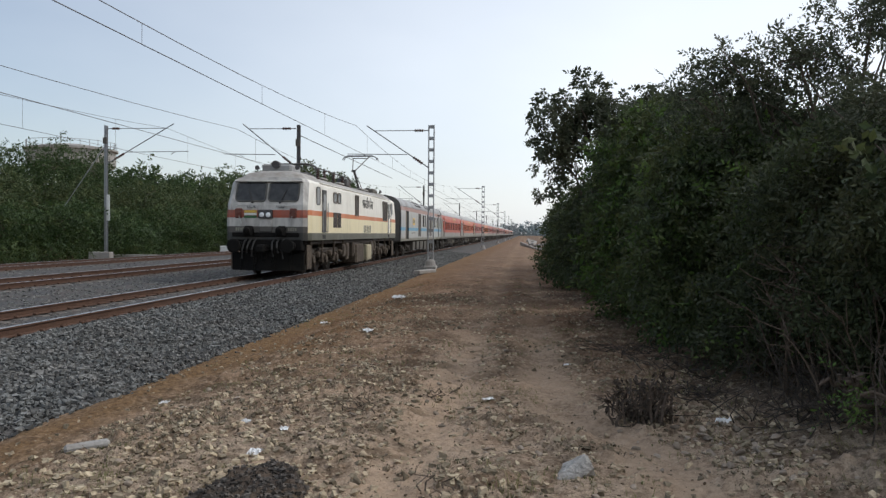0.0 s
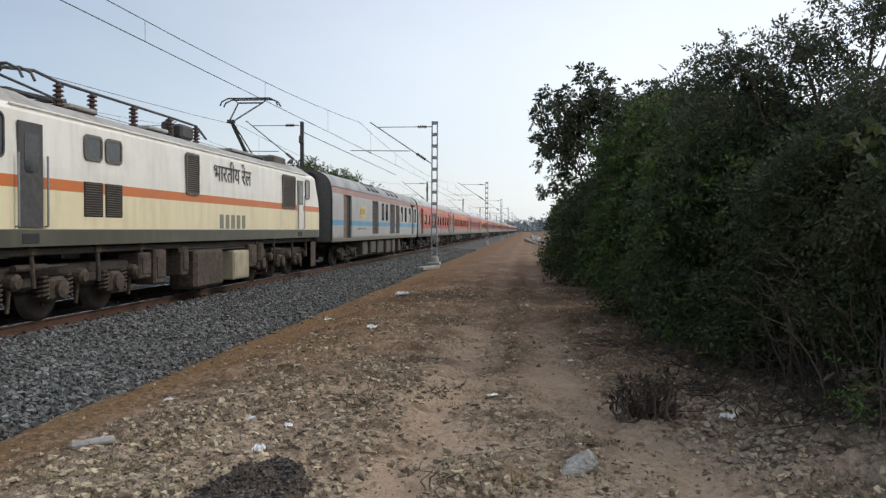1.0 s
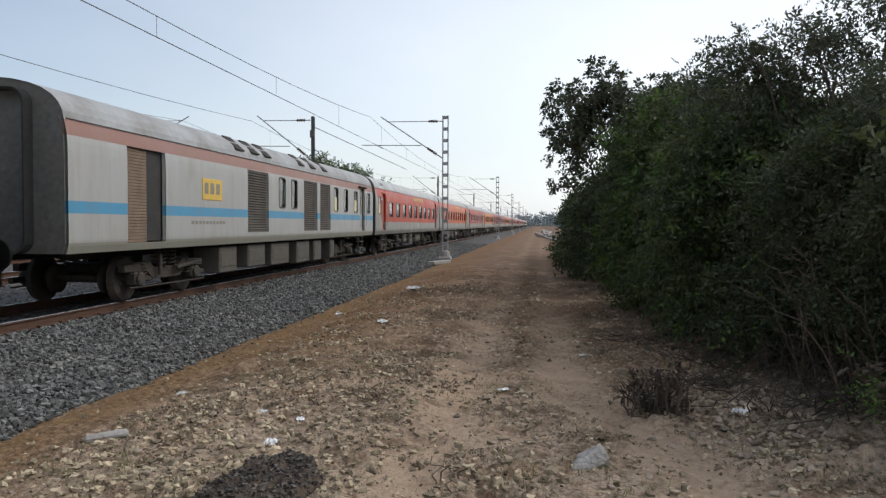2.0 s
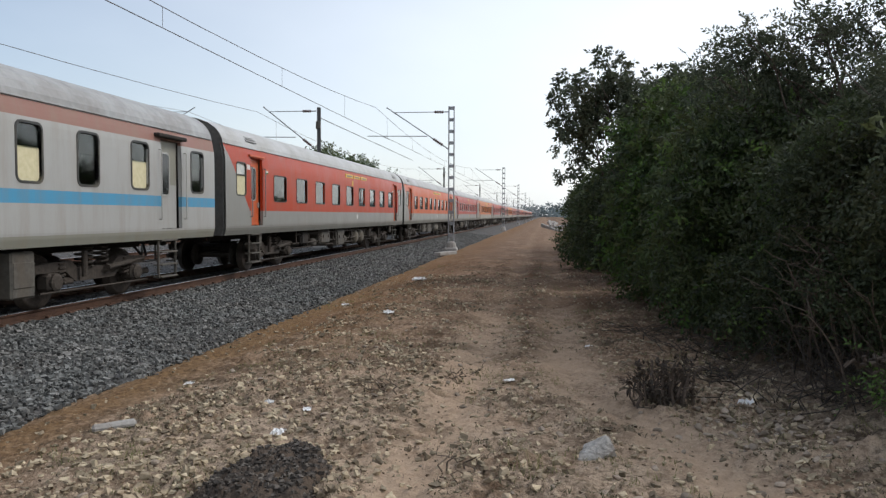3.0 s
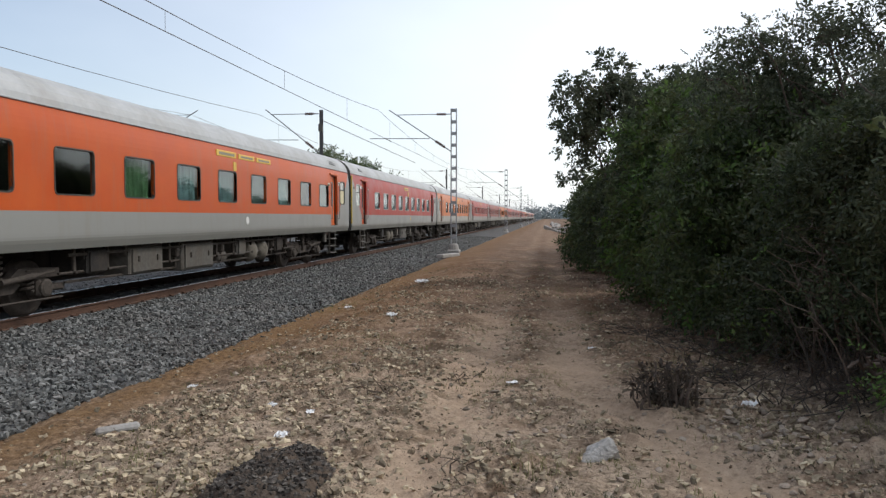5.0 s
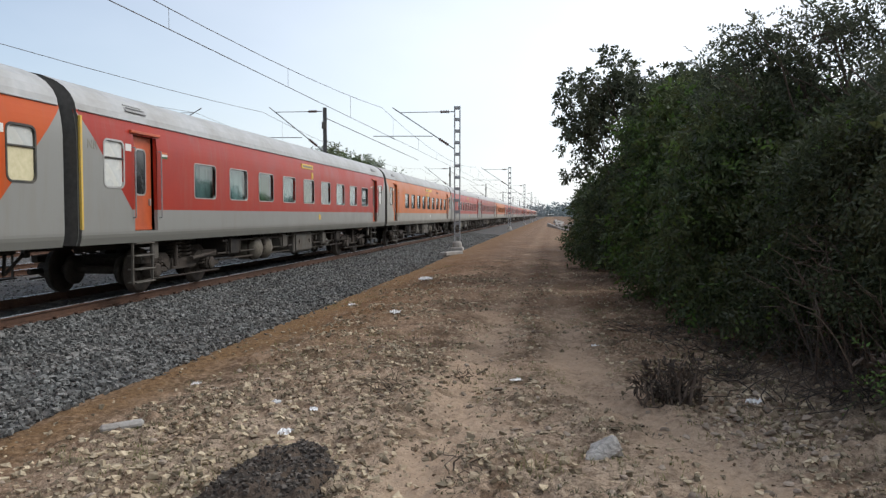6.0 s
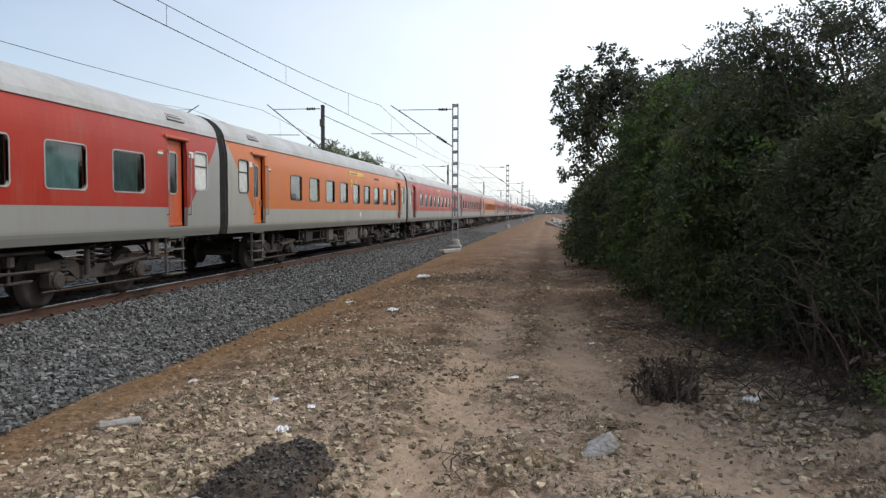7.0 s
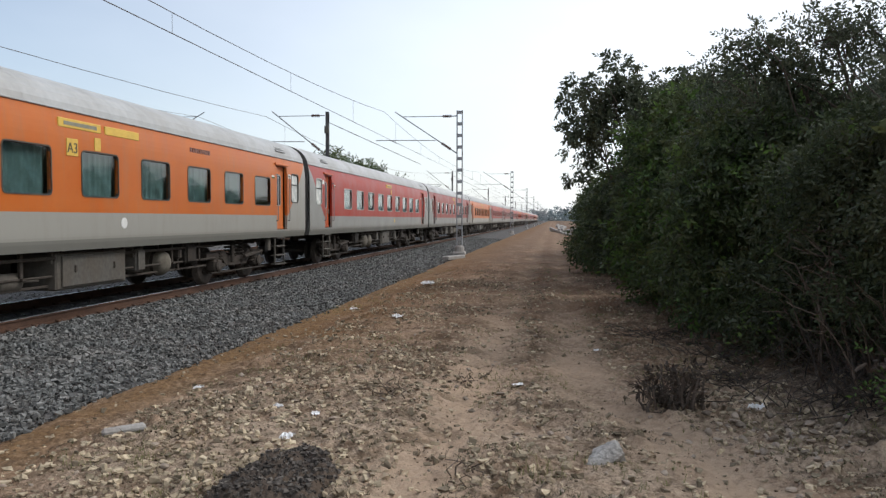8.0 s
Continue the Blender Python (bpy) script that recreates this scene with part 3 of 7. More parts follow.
def holed_wall(y0, y1, zs, holes, xw, deep=0.07):
    """A side wall along y with rectangular openings (y0, y1, z0, z1) and their reveals; xw(z) is its outer face."""
    g = Geo()
    ys = sorted({y0, y1, *[h[0] for h in holes], *[h[1] for h in holes]})
    zz = sorted({*zs, *[h[2] for h in holes], *[h[3] for h in holes]})
    for a, b in zip(ys[:-1], ys[1:]):
        for c, d in zip(zz[:-1], zz[1:]):
            my, mz = (a + b) / 2, (c + d) / 2
            if any(h[0] < my < h[1] and h[2] < mz < h[3] for h in holes):
                continue
            g.add([(xw(c), a, c), (xw(c), b, c), (xw(d), b, d), (xw(d), a, d)], [(0, 1, 2, 3)])
            g.add([(xw(c) - deep, a, c), (xw(c) - deep, b, c), (xw(d) - deep, b, d), (xw(d) - deep, a, d)], [(3, 2, 1, 0)])
    for a, b, c, d in holes:
        xa, xb = xw(c), xw(d)
        g.add([(xa, a, c), (xa, b, c), (xb, b, d), (xb, a, d), (xa - deep, a, c), (xa - deep, b, c), (xb - deep, b, d), (xb - deep, a, d)],
              [(0, 4, 5, 1), (1, 5, 6, 2), (2, 6, 7, 3), (3, 7, 4, 0)])
    return g.weld()


FLIP = pose(0, 0, 0, 0, 0, 180)

# ---------------------------------------------------------------- ground, ballast, tracks
TRACKS = (-9.33, -16.2, -23.2)


def smooth(a, b, x):
    t = np.clip((x - a) / (b - a), 0, 1)
    return t * t * (3 - 2 * t)


def lumps(x, y, s, seed=0.0):
    """Cheap rolling relief from crossed waves."""
    a = np.sin(x * 1.7 * s + 1.3 + seed) * np.cos(y * 1.3 * s + 0.7 * seed) + 0.6 * np.sin(x * 3.9 * s + y * 2.7 * s + seed) + 0.4 * np.cos(y * 5.3 * s - x * 4.1 * s + 2 * seed)
    return a / 2.0


def rough(x, y, scale, octaves=3):
    """Smooth random relief, several sizes at once, about -0.5 to 0.5."""
    out, amp, tot = 0.0, 1.0, 0.0
    for k in range(octaves):
        u, v = np.asarray(x, float) * scale + 17.3 * k, np.asarray(y, float) * scale - 9.1 * k
        i, j = np.floor(u), np.floor(v)
        f, g = u - i, v - j
        f, g = f * f * (3 - 2 * f), g * g * (3 - 2 * g)
        h = lambda a, b: np.mod(np.sin(a * 127.1 + b * 311.7 + k * 74.7) * 43758.5453, 1.0)
        out = out + amp * ((h(i, j) * (1 - f) + h(i + 1, j) * f) * (1 - g) + (h(i, j + 1) * (1 - f) + h(i + 1, j + 1) * f) * g - 0.5)
        tot, amp, scale = tot + amp, amp * 0.55, scale * 2.1
    return out / tot


def clumps(x, y):
    """Where trampled scrub and clods stand up from the earth, 0 to 1, lying mostly across the road."""
    f = smooth(0.03, 0.15, rough(np.asarray(x, float) * 0.8 + 31.0, np.asarray(y, float) * 1.5, 1.3, 4))
    bare = np.exp(-((x + 0.85 + 0.12 * np.sin(y * 0.5)) / 0.30) ** 2) + np.exp(-((x - rut_x(y)) / 0.28) ** 2)
    return f * (1 - 0.85 * np.clip(bare, 0, 1)) * smooth(-4.2, -3.6, x)


def rut_x(y):
    """The second wheel track swings out towards the camera's right as it nears."""
    return 0.30 + 1.0 * (1 - smooth(4.8, 8.2, y)) + 0.1 * np.sin(y * 0.4)


def ground_z(x, y):
    z = -0.31 + 0.18 * smooth(-4.6, -2.4, x)
    near = np.exp(-(((x) / 14.0) ** 2) - ((y - 10) / 40.0) ** 2)
    z = z + near * (0.022 * lumps(x, y, 1.0) + 0.014 * lumps(x, y, 3.1, 2.0) + 0.008 * lumps(x, y, 8.3, 4.0))
    z = z + near * (0.07 * rough(x, y, 1.1) + 0.045 * rough(x, y, 6.0, 2)) * smooth(-4.9, -3.9, x)
    for cx in (-0.85 - 0.12 * np.sin(y * 0.5), rut_x(y)):
        z = z - 0.05 * np.exp(-((x - cx) / 0.25) ** 2) * near
    fine = near * smooth(-5.1, -4.6, x) * (1 - smooth(24.0, 32.0, y))
    z = z + near * 0.17 * rough(x, y * 1.5, 1.5, 3) * smooth(7.5, 11.0, y) * smooth(-4.6, -3.4, x)
    z = z + fine * (clumps(x, y) * (0.035 + 0.13 * rough(x, y, 11.0, 2)) + 0.05 * rough(x, y, 17.0, 2))
    z = z + 0.25 * smooth(1.6, 3.4, x) * (1 - smooth(9.0, 14.0, x))
    z = z - 0.14 * (1 - smooth(-5.2, -4.5, x)) * smooth(-40.0, -29.0, x)
    z = z + 2.4 * (1 - smooth(-44.0, -30.0, x)) * smooth(-400, -300, x)
    return z


def gz(x, y):
    return float(ground_z(np.array(x), np.array(y)))


def sheet(name, xs, ys, zf, material):
    gx, gy = np.meshgrid(xs, ys)
    gz = zf(gx, gy)
    v = np.stack([gx, gy, gz], -1).reshape(-1, 3)
    nx, ny = len(xs), len(ys)
    i = (np.arange(ny - 1)[:, None] * nx + np.arange(nx - 1)[None]).reshape(-1)
    return fast_mesh(name, v, np.stack([i, i + 1, i + nx + 1, i + nx], -1), material, True)


def fast_mesh(name, v, q, material, shade=False):
    """A mesh from arrays: points and faces of equal corner count."""
    me = bpy.data.meshes.new(name)
    k = q.shape[1]
    me.vertices.add(len(v))
    me.vertices.foreach_set("co", np.ascontiguousarray(v, np.float32).reshape(-1))
    me.loops.add(q.size)
    me.loops.foreach_set("vertex_index", np.ascontiguousarray(q, np.int32).reshape(-1))
    me.polygons.add(len(q))
    me.polygons.foreach_set("loop_start", np.arange(0, q.size, k, dtype=np.int32))
    me.materials.append(material)
    me.update(calc_edges=True)
    me.validate()
    if shade:
        me.shade_smooth()
    else:
        me.shade_flat()
    return me


xs = np.concatenate([[-3000, -1200, -500, -250, -120, -70, -50], np.arange(-44, -6, 2.0), np.arange(-6, -4.6, 0.08), np.arange(-4.6, 2.6, 0.03), np.arange(2.6, 4.2, 0.1), np.arange(4.5, 14, 0.7), [16, 20, 30, 60, 120, 250, 600, 1300, 3000]])
ys = np.concatenate([[-3000, -800, -200, -60, -20, -8, -3], np.arange(0, 3, 0.2), np.arange(3, 4, 0.1), np.arange(4, 10, 0.03), np.arange(10, 16, 0.06), np.arange(16, 30, 0.14), np.arange(30, 80, 1.2), [85, 100, 130, 170, 220, 300, 420, 600, 900, 1500, 3000]])
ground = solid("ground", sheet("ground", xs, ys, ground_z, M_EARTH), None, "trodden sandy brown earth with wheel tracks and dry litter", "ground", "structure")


def toe(y):
    """How far the foot of the ballast wanders."""
    return 0.55 * rough(y * 0 + 3.0, y, 0.55, 3) + 0.16 * rough(y * 0 + 7.0, y, 2.3, 2)


def ballast_z(x, y):
    z = -0.196 - 0.145 * smooth(-7.3, -4.75, x) - 0.25 * smooth(-4.95, -4.6, x - toe(y))
    z = z + 0.045 * smooth(-8.40, -8.22, x) * (1 - smooth(-7.5, -6.4, x))
    for a, b in zip(TRACKS[:-1], TRACKS[1:]):
        z = z - 0.10 * np.exp(-((x - (a + b) / 2) / 1.0) ** 2)
    z = z - 0.3 * (1 - smooth(-27.2, -25.6, x))
    near = np.exp(-(y / 45.0) ** 2)
    return z + near * (0.02 * lumps(x, y, 2.3) + 0.012 * lumps(x, y, 7.0, 1.0))


xs = np.concatenate([np.arange(-27.4, -12, 0.4), np.arange(-12, -4.1, 0.12)])
ys = np.concatenate([[-60, -20, -5], np.arange(0, 45, 0.2), np.arange(45, 120, 2), [130, 160, 220, 300, 450, 700, 1000]])
ballast = solid("ballast_bed", sheet("ballast_bed", xs, ys, ballast_z, M_BALLAST), None, "bed of crushed grey granite ballast under the tracks", "ballast", "structure")

CUBE = np.array([[x, y, z] for x in (-1, 1) for y in (-1, 1) for z in (-1, 1)], float)
CUBE_Q = np.array([[0, 1, 3, 2], [4, 6, 7, 5], [0, 4, 5, 1], [2, 3, 7, 6], [0, 2, 6, 4], [1, 5, 7, 3]])


def stones(name, x, y, z, size, material, label, rng, flat=0.75, sink=0.25):
    """Many angular stones in one mesh."""
    n = len(x)
    v = np.repeat(CUBE[None], n, 0) * rng.uniform(0.25, 1.0, (n, 8, 3)) * rng.uniform(0.5, 1.2, (n, 1, 3))
    v[..., 2] *= flat
    a, b = rng.uniform(0, 6.28, n), rng.normal(0, 0.45, n)
    ca, sa, cb, sb = np.cos(a)[:, None], np.sin(a)[:, None], np.cos(b)[:, None], np.sin(b)[:, None]
    yy, zz = v[..., 1] * cb - v[..., 2] * sb, v[..., 1] * sb + v[..., 2] * cb
    xx = v[..., 0]
    v = np.stack([xx * ca - yy * sa, xx * sa + yy * ca, zz], -1) * (size / 2)[:, None, None]
    v += np.stack([x, y, z + size * (0.5 * flat - sink)], -1)[:, None]
    q = (np.arange(n)[:, None, None] * 8 + CUBE_Q[None]).reshape(-1, 4)
    return solid(name, fast_mesh(name, v.reshape(-1, 3), q, material), None, label, "stones", "stuff")


rng = np.random.default_rng(5)
n = 38000
y = 3.5 + 27 * rng.random(n) ** 1.5
x = rng.uniform(-8.1, -4.2, n)
k = x < -4.80 + toe(y) + rng.exponential(0.06, n)
x, y = x[k], y[k]
stones("ballast_stones", x, y, np.maximum(ballast_z(x, y), ground_z(x, y)) + rng.uniform(-0.022, 0.030, len(x)), rng.uniform(0.045, 0.092, len(x)), M_STONE, "loose angular grey granite ballast stones", rng)
n = 9000
x, y = rng.uniform(-14.6, -7.9, n), 10 + 30 * rng.random(n)
stones("ballast_stones", x, y, ballast_z(x, y) - 0.01, rng.uniform(0.04, 0.075, n), M_STONE, "grey ballast stones between the rails", rng)
n = 12000
y = 29 + 45 * rng.random(n) ** 1.3
x = rng.uniform(-8.0, -4.5, n)
k = x < -4.72 + toe(y) + rng.exponential(0.08, n)
x, y = x[k], y[k]
stones("ballast_stones", x, y, ballast_z(x, y), rng.uniform(0.05, 0.11, len(x)), M_STONE, "loose angular grey ballast along the line", rng)
n = 12000
x, y = rng.uniform(-26, -11.5, n), 16 + 60 * rng.random(n) ** 1.2
stones("ballast_stones", x, y, ballast_z(x, y) - 0.01, rng.uniform(0.05, 0.11, n), M_STONE, "grey ballast stones between the tracks", rng)
# gravel and pebbles on the earth, thickest in the foreground
def strewn(n, seed):
    g = np.random.default_rng(seed)
    x, y = g.uniform(-4.7, 3.0, n), 2.8 + 20 * g.random(n) ** 1.8
    patch = np.clip(lumps(x, y, 0.9, 3.0) + 0.5 * lumps(x, y, 2.6, 5.0) + 0.35, 0, 1)
    dens = 0.12 + 0.88 * patch * (0.3 + 0.7 * np.exp(-((x + 2.2) / 1.9) ** 2)) + 0.5 * smooth(0.9, 1.7, x) * (y < 8) + 0.5 * (1 - smooth(6.5, 8.5, y)) * smooth(-3.6, -3.0, x) * (1 - smooth(-1.3, -0.6, x))
    dens *= 1 - 0.8 * smooth(1.9, 2.4, x)
    dens *= np.where(np.abs(x - rut_x(y)) < 0.30, 0.3, 1) * np.where(np.abs(x + 0.85) < 0.24, 0.4, 1) * (0.22 + 0.78 * smooth(-4.0, -3.5, x))
    k = g.random(n) < dens
    return x[k], y[k], g


x, y, g2 = strewn(76000, 51)
stones("gravel", x, y, ground_z(x, y), 0.011 + 0.075 * g2.random(len(x)) ** 2.9, M_PEBBLE, "scattered pale gravel and broken stones on the earth", g2, 0.65, 0.2)
x, y, g2 = strewn(26000, 52)
stones("crumbs", x, y, ground_z(x, y), 0.008 + 0.026 * g2.random(len(x)) ** 2.6, M_CLOD, "dark crumbs of earth and bark on the ground", g2, 0.6, 0.2)


def rail_geo(xc, y0, y1):
    for s in (-1, 1):
        c = xc + s * 0.874
        prof = [(-0.075, -0.172), (0.075, -0.172), (0.075, -0.160), (0.012, -0.142), (0.010, -0.045), (0.034, -0.036), (0.036, -0.006), (-0.036, -0.006), (-0.034, -0.036), (-0.010, -0.045), (-0.012, -0.142), (-0.075, -0.160)]
        yield Geo().sweep([(c + a, b) for a, b in prof], y0, y1), Geo().sweep([(c + a, b) for a, b in [(-0.033, -0.0058), (0.033, -0.0058), (0.03, 0.0), (-0.03, 0.0)]], y0, y1)


def sleeper_geo():
    g = Geo()
    for x0, x1, z in ((-1.375, -0.55, -0.178), (-0.55, 0.55, -0.205), (0.55, 1.375, -0.178)):
        g.box(((x0 + x1) / 2, 0, z - 0.1), (x1 - x0, 0.24, 0.2), 0.02)
    return g


def clip_geo():
    g = Geo()
    for s in (-1, 1):
        for e in (-1, 1):
            c = s * 0.874 + e * 0.10
            g.box((c, 0, -0.150), (0.075, 0.10, 0.045), 0.012)
            g.tube((c - e * 0.03, -0.05, -0.128), (c + e * 0.03, 0.05, -0.128), 0.011, n=6)
    return g


SLEEPER, CLIP = sleeper_geo().mesh("sleeper", M_SLEEPER), clip_geo().mesh("rail_clip", M_RUST)
for i, xc in enumerate(TRACKS):
    tr = thing("railway_track", "broad-gauge railway track with rusty rails on concrete sleepers", "railway track", group="parallel railway tracks", kind="structure")
    for foot, head in rail_geo(xc, -40, 900):
        r = part("rail", foot, M_RUST, tr)
        part("rail_head", head, M_RAILTOP, r, "polished steel running surface")
    count = 150 if i == 0 else 60
    start = 3.0 if i == 0 else 16.0
    for j in range(count):
        part("sleeper", SLEEPER, None, tr, at=pose(xc, start + 0.6 * j, 0))
        part("rail_clip", CLIP, None, tr, at=pose(xc, start + 0.6 * j, 0))

# ---------------------------------------------------------------- overhead line
SPAN = 54.0


def insulator(g, a, b, r, n=5, mi=1):
    prof = []
    for k in range(n):
        prof += [(k / n, r * 0.45), ((k + 0.25) / n, r), ((k + 0.55) / n, r * 0.95), ((k + 0.8) / n, r * 0.45)]
    g.turned(a, b, prof + [(1, r * 0.45)], 10, mi)


def mast(kind, x, y, side, zt, reach, zc, zm, label):
    """A mast with a cantilever that reaches towards side; contact at zc, top tie at zm."""
    m = thing("overhead_mast", label, "railway mast", pose(x, y, 0), "masts of the overhead line")
    base = part("foundation", Geo().box((0, 0, -0.30), (0.7, 0.7, 0.24), 0.05).turned((0, 0, -0.2), (0, 0, 0.16), [(0, 0.3), (0.7, 0.26), (1, 0.18)], 12), M_CONCRETE, m, "square concrete foundation")
    if kind == "lattice":
        for s in (-1, 1):
            part("leg", Geo().box((s * 0.145, 0, zt / 2), (0.055, 0.16, zt), 0.006), M_STEEL, m)
        nb = 12
        for j in range(nb):
            part("batten", Geo().box((0, 0, 0.5 + j * (zt - 0.6) / (nb - 1)), (0.30, 0.15, 0.17), 0.006), M_STEEL, m)
    elif kind == "beam":
        g = Geo().box((0, -0.09, zt / 2), (0.17, 0.016, zt), 0.003).box((0, 0.09, zt / 2), (0.17, 0.016, zt), 0.003).box((0, 0, zt / 2), (0.014, 0.166, zt), 0.003)
        part("post", g, M_STEEL if side > 0 else M_DARKSTEEL, m)
        part("junction_box", Geo().box((0, -0.13, zt - 1.0), (0.26, 0.12, 0.42), 0.02), M_BOXGREY, m, "grey steel box")
    tip = side * reach
    # cantilever: tie, diagonal tube, registration tube, steady arm
    g = Geo()
    g.tube((side * 0.15, 0, zm), (side * 0.45, 0, zm), 0.03)
    insulator(g, (side * 0.45, 0, zm), (side * 0.95, 0, zm), 0.085)
    g.tube((side * 0.95, 0, zm), (tip * 0.95, 0, zm), 0.022)
    part("tie_rod", g, [M_STEEL, M_PORCELAIN], m)
    g = Geo()
    p0, p1 = Vector((side * 0.15, 0, zc - 0.72)), Vector((tip * 1.08, 0, zm + 0.28))
    g.tube(p0, p0.lerp(p1, 0.1), 0.035)
    insulator(g, p0.lerp(p1, 0.1), p0.lerp(p1, 0.25), 0.09)
    g.tube(p0.lerp(p1, 0.25), p1, 0.033)
    part("bracket_tube", g, [M_STEEL, M_PORCELAIN], m)
    part("registration_tube", Geo().tube((side * 1.35, 0, zc), (side * (reach + 1.35), 0, zc + 0.04), 0.024).tube((side * (reach + 0.5), 0, zc + 0.03), (side * (reach + 0.15), 0, zc - 0.15), 0.018), M_STEEL, m)
    return m


m1 = mast("lattice", -5.11, 42, -1, 7.55, 3.35, 5.93, 7.25, "galvanised lattice steel mast with an insulated cantilever arm")
for j in range(1, 13):
    copy_thing(m1, pose(-5.11, 42 + SPAN * j, 0))
m2 = mast("beam", -12.6, 42, -1, 7.6, 3.0, 5.95, 7.4, "dark steel beam mast with a cantilever arm between the tracks")
part("stay_wire", Geo().tube((0.1, 0, 7.0), (1.5, 22, 6.2), 0.02), M_WIRE, m2)
for j in range(1, 13):
    copy_thing(m2, pose(-12.6, 42 + SPAN * j, 0))
m3 = mast("beam", -27.4, 48, 1, 8.5, 4.3, 6.75, 8.3, "pale steel beam mast with a cantilever arm beside the thicket")
part("sign_plate", Geo().box((0.22, -0.12, 3.1), (0.22, 0.03, 1.7), 0.02), M_WHITE, m3, "tall white plate")
part("stay_wire", Geo().tube((-0.05, 0, 7.2), (-5.2, -0.5, -0.5), 0.03), M_STEEL, m3, "steel guy stay down to the ground")
for j in range(1, 13):
    copy_thing(m3, pose(-27.4, 48 + SPAN * j, 0))


def overhead_line(x, masts, zc, zm, sag):
    o = thing("overhead_line", "contact wire hung by droppers from a sagging messenger wire", "overhead wire", group="overhead lines")
    part("contact_wire", Geo().tube((x, masts[0], zc), (x, masts[-1], zc), 0.012, n=6), M_WIRE, o)
    for y0, y1 in zip(masts[:-1], masts[1:]):
        f = lambda t: zm - sag * (1 - (2 * t - 1) ** 2)
        part("messenger_wire", Geo().path([(x, y0 + (y1 - y0) * t / 12, f(t / 12)) for t in range(13)], 0.011, 6), M_WIRE, o)
        if -20 < y0 < 240:
            for t in range(6):
                u = (t + 0.35) / 6.13
                part("dropper", Geo().tube((x, y0 + (y1 - y0) * u, f(u)), (x, y0 + (y1 - y0) * u, zc), 0.006, n=5), M_WIRE, o)


ON = [42 + SPAN * j for j in range(12)]
overhead_line(-9.33, [-119, -65, -11] + ON, 6.16, 7.54, 0.88)
overhead_line(-16.2, [-96, -27] + ON, 5.86, 7.4, 0.87)
overhead_line(-23.2, [6 + y for y in [-114, -60, -8] + ON], 6.3, 8.3, 0.8)

# ---------------------------------------------------------------- train
HALF, LEN, XC = 1.62, 23.54, -9.33
FRONT, SPEED = 26.27, 18.03           # the nose's place at the start, and metres a second
VEHICLES = []                          # (thing, how far it stands behind the nose)
WHEELS = []


def side_x(z):
    return HALF - 0.05 * max(0.0, (1.35 - z) / 0.27) ** 2 - 0.07 * max(0.0, (z - 2.8) / 0.55) ** 2


ROOF_PROF = [(1.55, 3.35), (1.53, 3.46), (1.46, 3.60), (1.34, 3.73), (1.17, 3.84), (0.93, 3.93), (0.62, 4.0), (0.3, 4.03), (0.0, 4.04)]
ROOF_PROF = ROOF_PROF + [(-x, z) for x, z in ROOF_PROF[-2::-1]]


def wheelset_geo(r=0.457):
    g = Geo()
    for s in (-1, 1):
        c = s * 0.874
        prof = [(0.0, 0.10), (0.02, r - 0.09), (0.03, r - 0.07), (0.05, r), (0.85, r), (0.86, r + 0.028), (1.0, r + 0.028), (1.0, r - 0.07), (0.9, r - 0.09), (0.85, 0.1)]
        g.turned((c + s * 0.07, 0, 0), (c - s * 0.07, 0, 0), prof, 28)
        g.turned((s * 0.62, 0, 0), (s * 0.50, 0, 0), [(0, 0.1), (0.05, 0.30), (0.95, 0.30), (1, 0.1)], 20)
        for k in range(5):
            a = 2 * math.pi * k / 5
            g.box((c + s * 0.075, 0.2 * math.cos(a), 0.2 * math.sin(a)), (0.02, 0.07, 0.07), 0.01)
    g.tube((-1.0, 0, 0), (1.0, 0, 0), 0.085, n=14)
    return g


def coil(g, x, y, z0, z1, r, turns=5):
    pts = [(x + r * math.cos(a), y + r * math.sin(a), z0 + (z1 - z0) * k / (turns * 8)) for k in range(turns * 8 + 1) for a in [k * math.pi / 4]]
    return g.path(pts, 0.022, 5)


WHEELSET = wheelset_geo().mesh("wheelset", M_WHEEL, True)


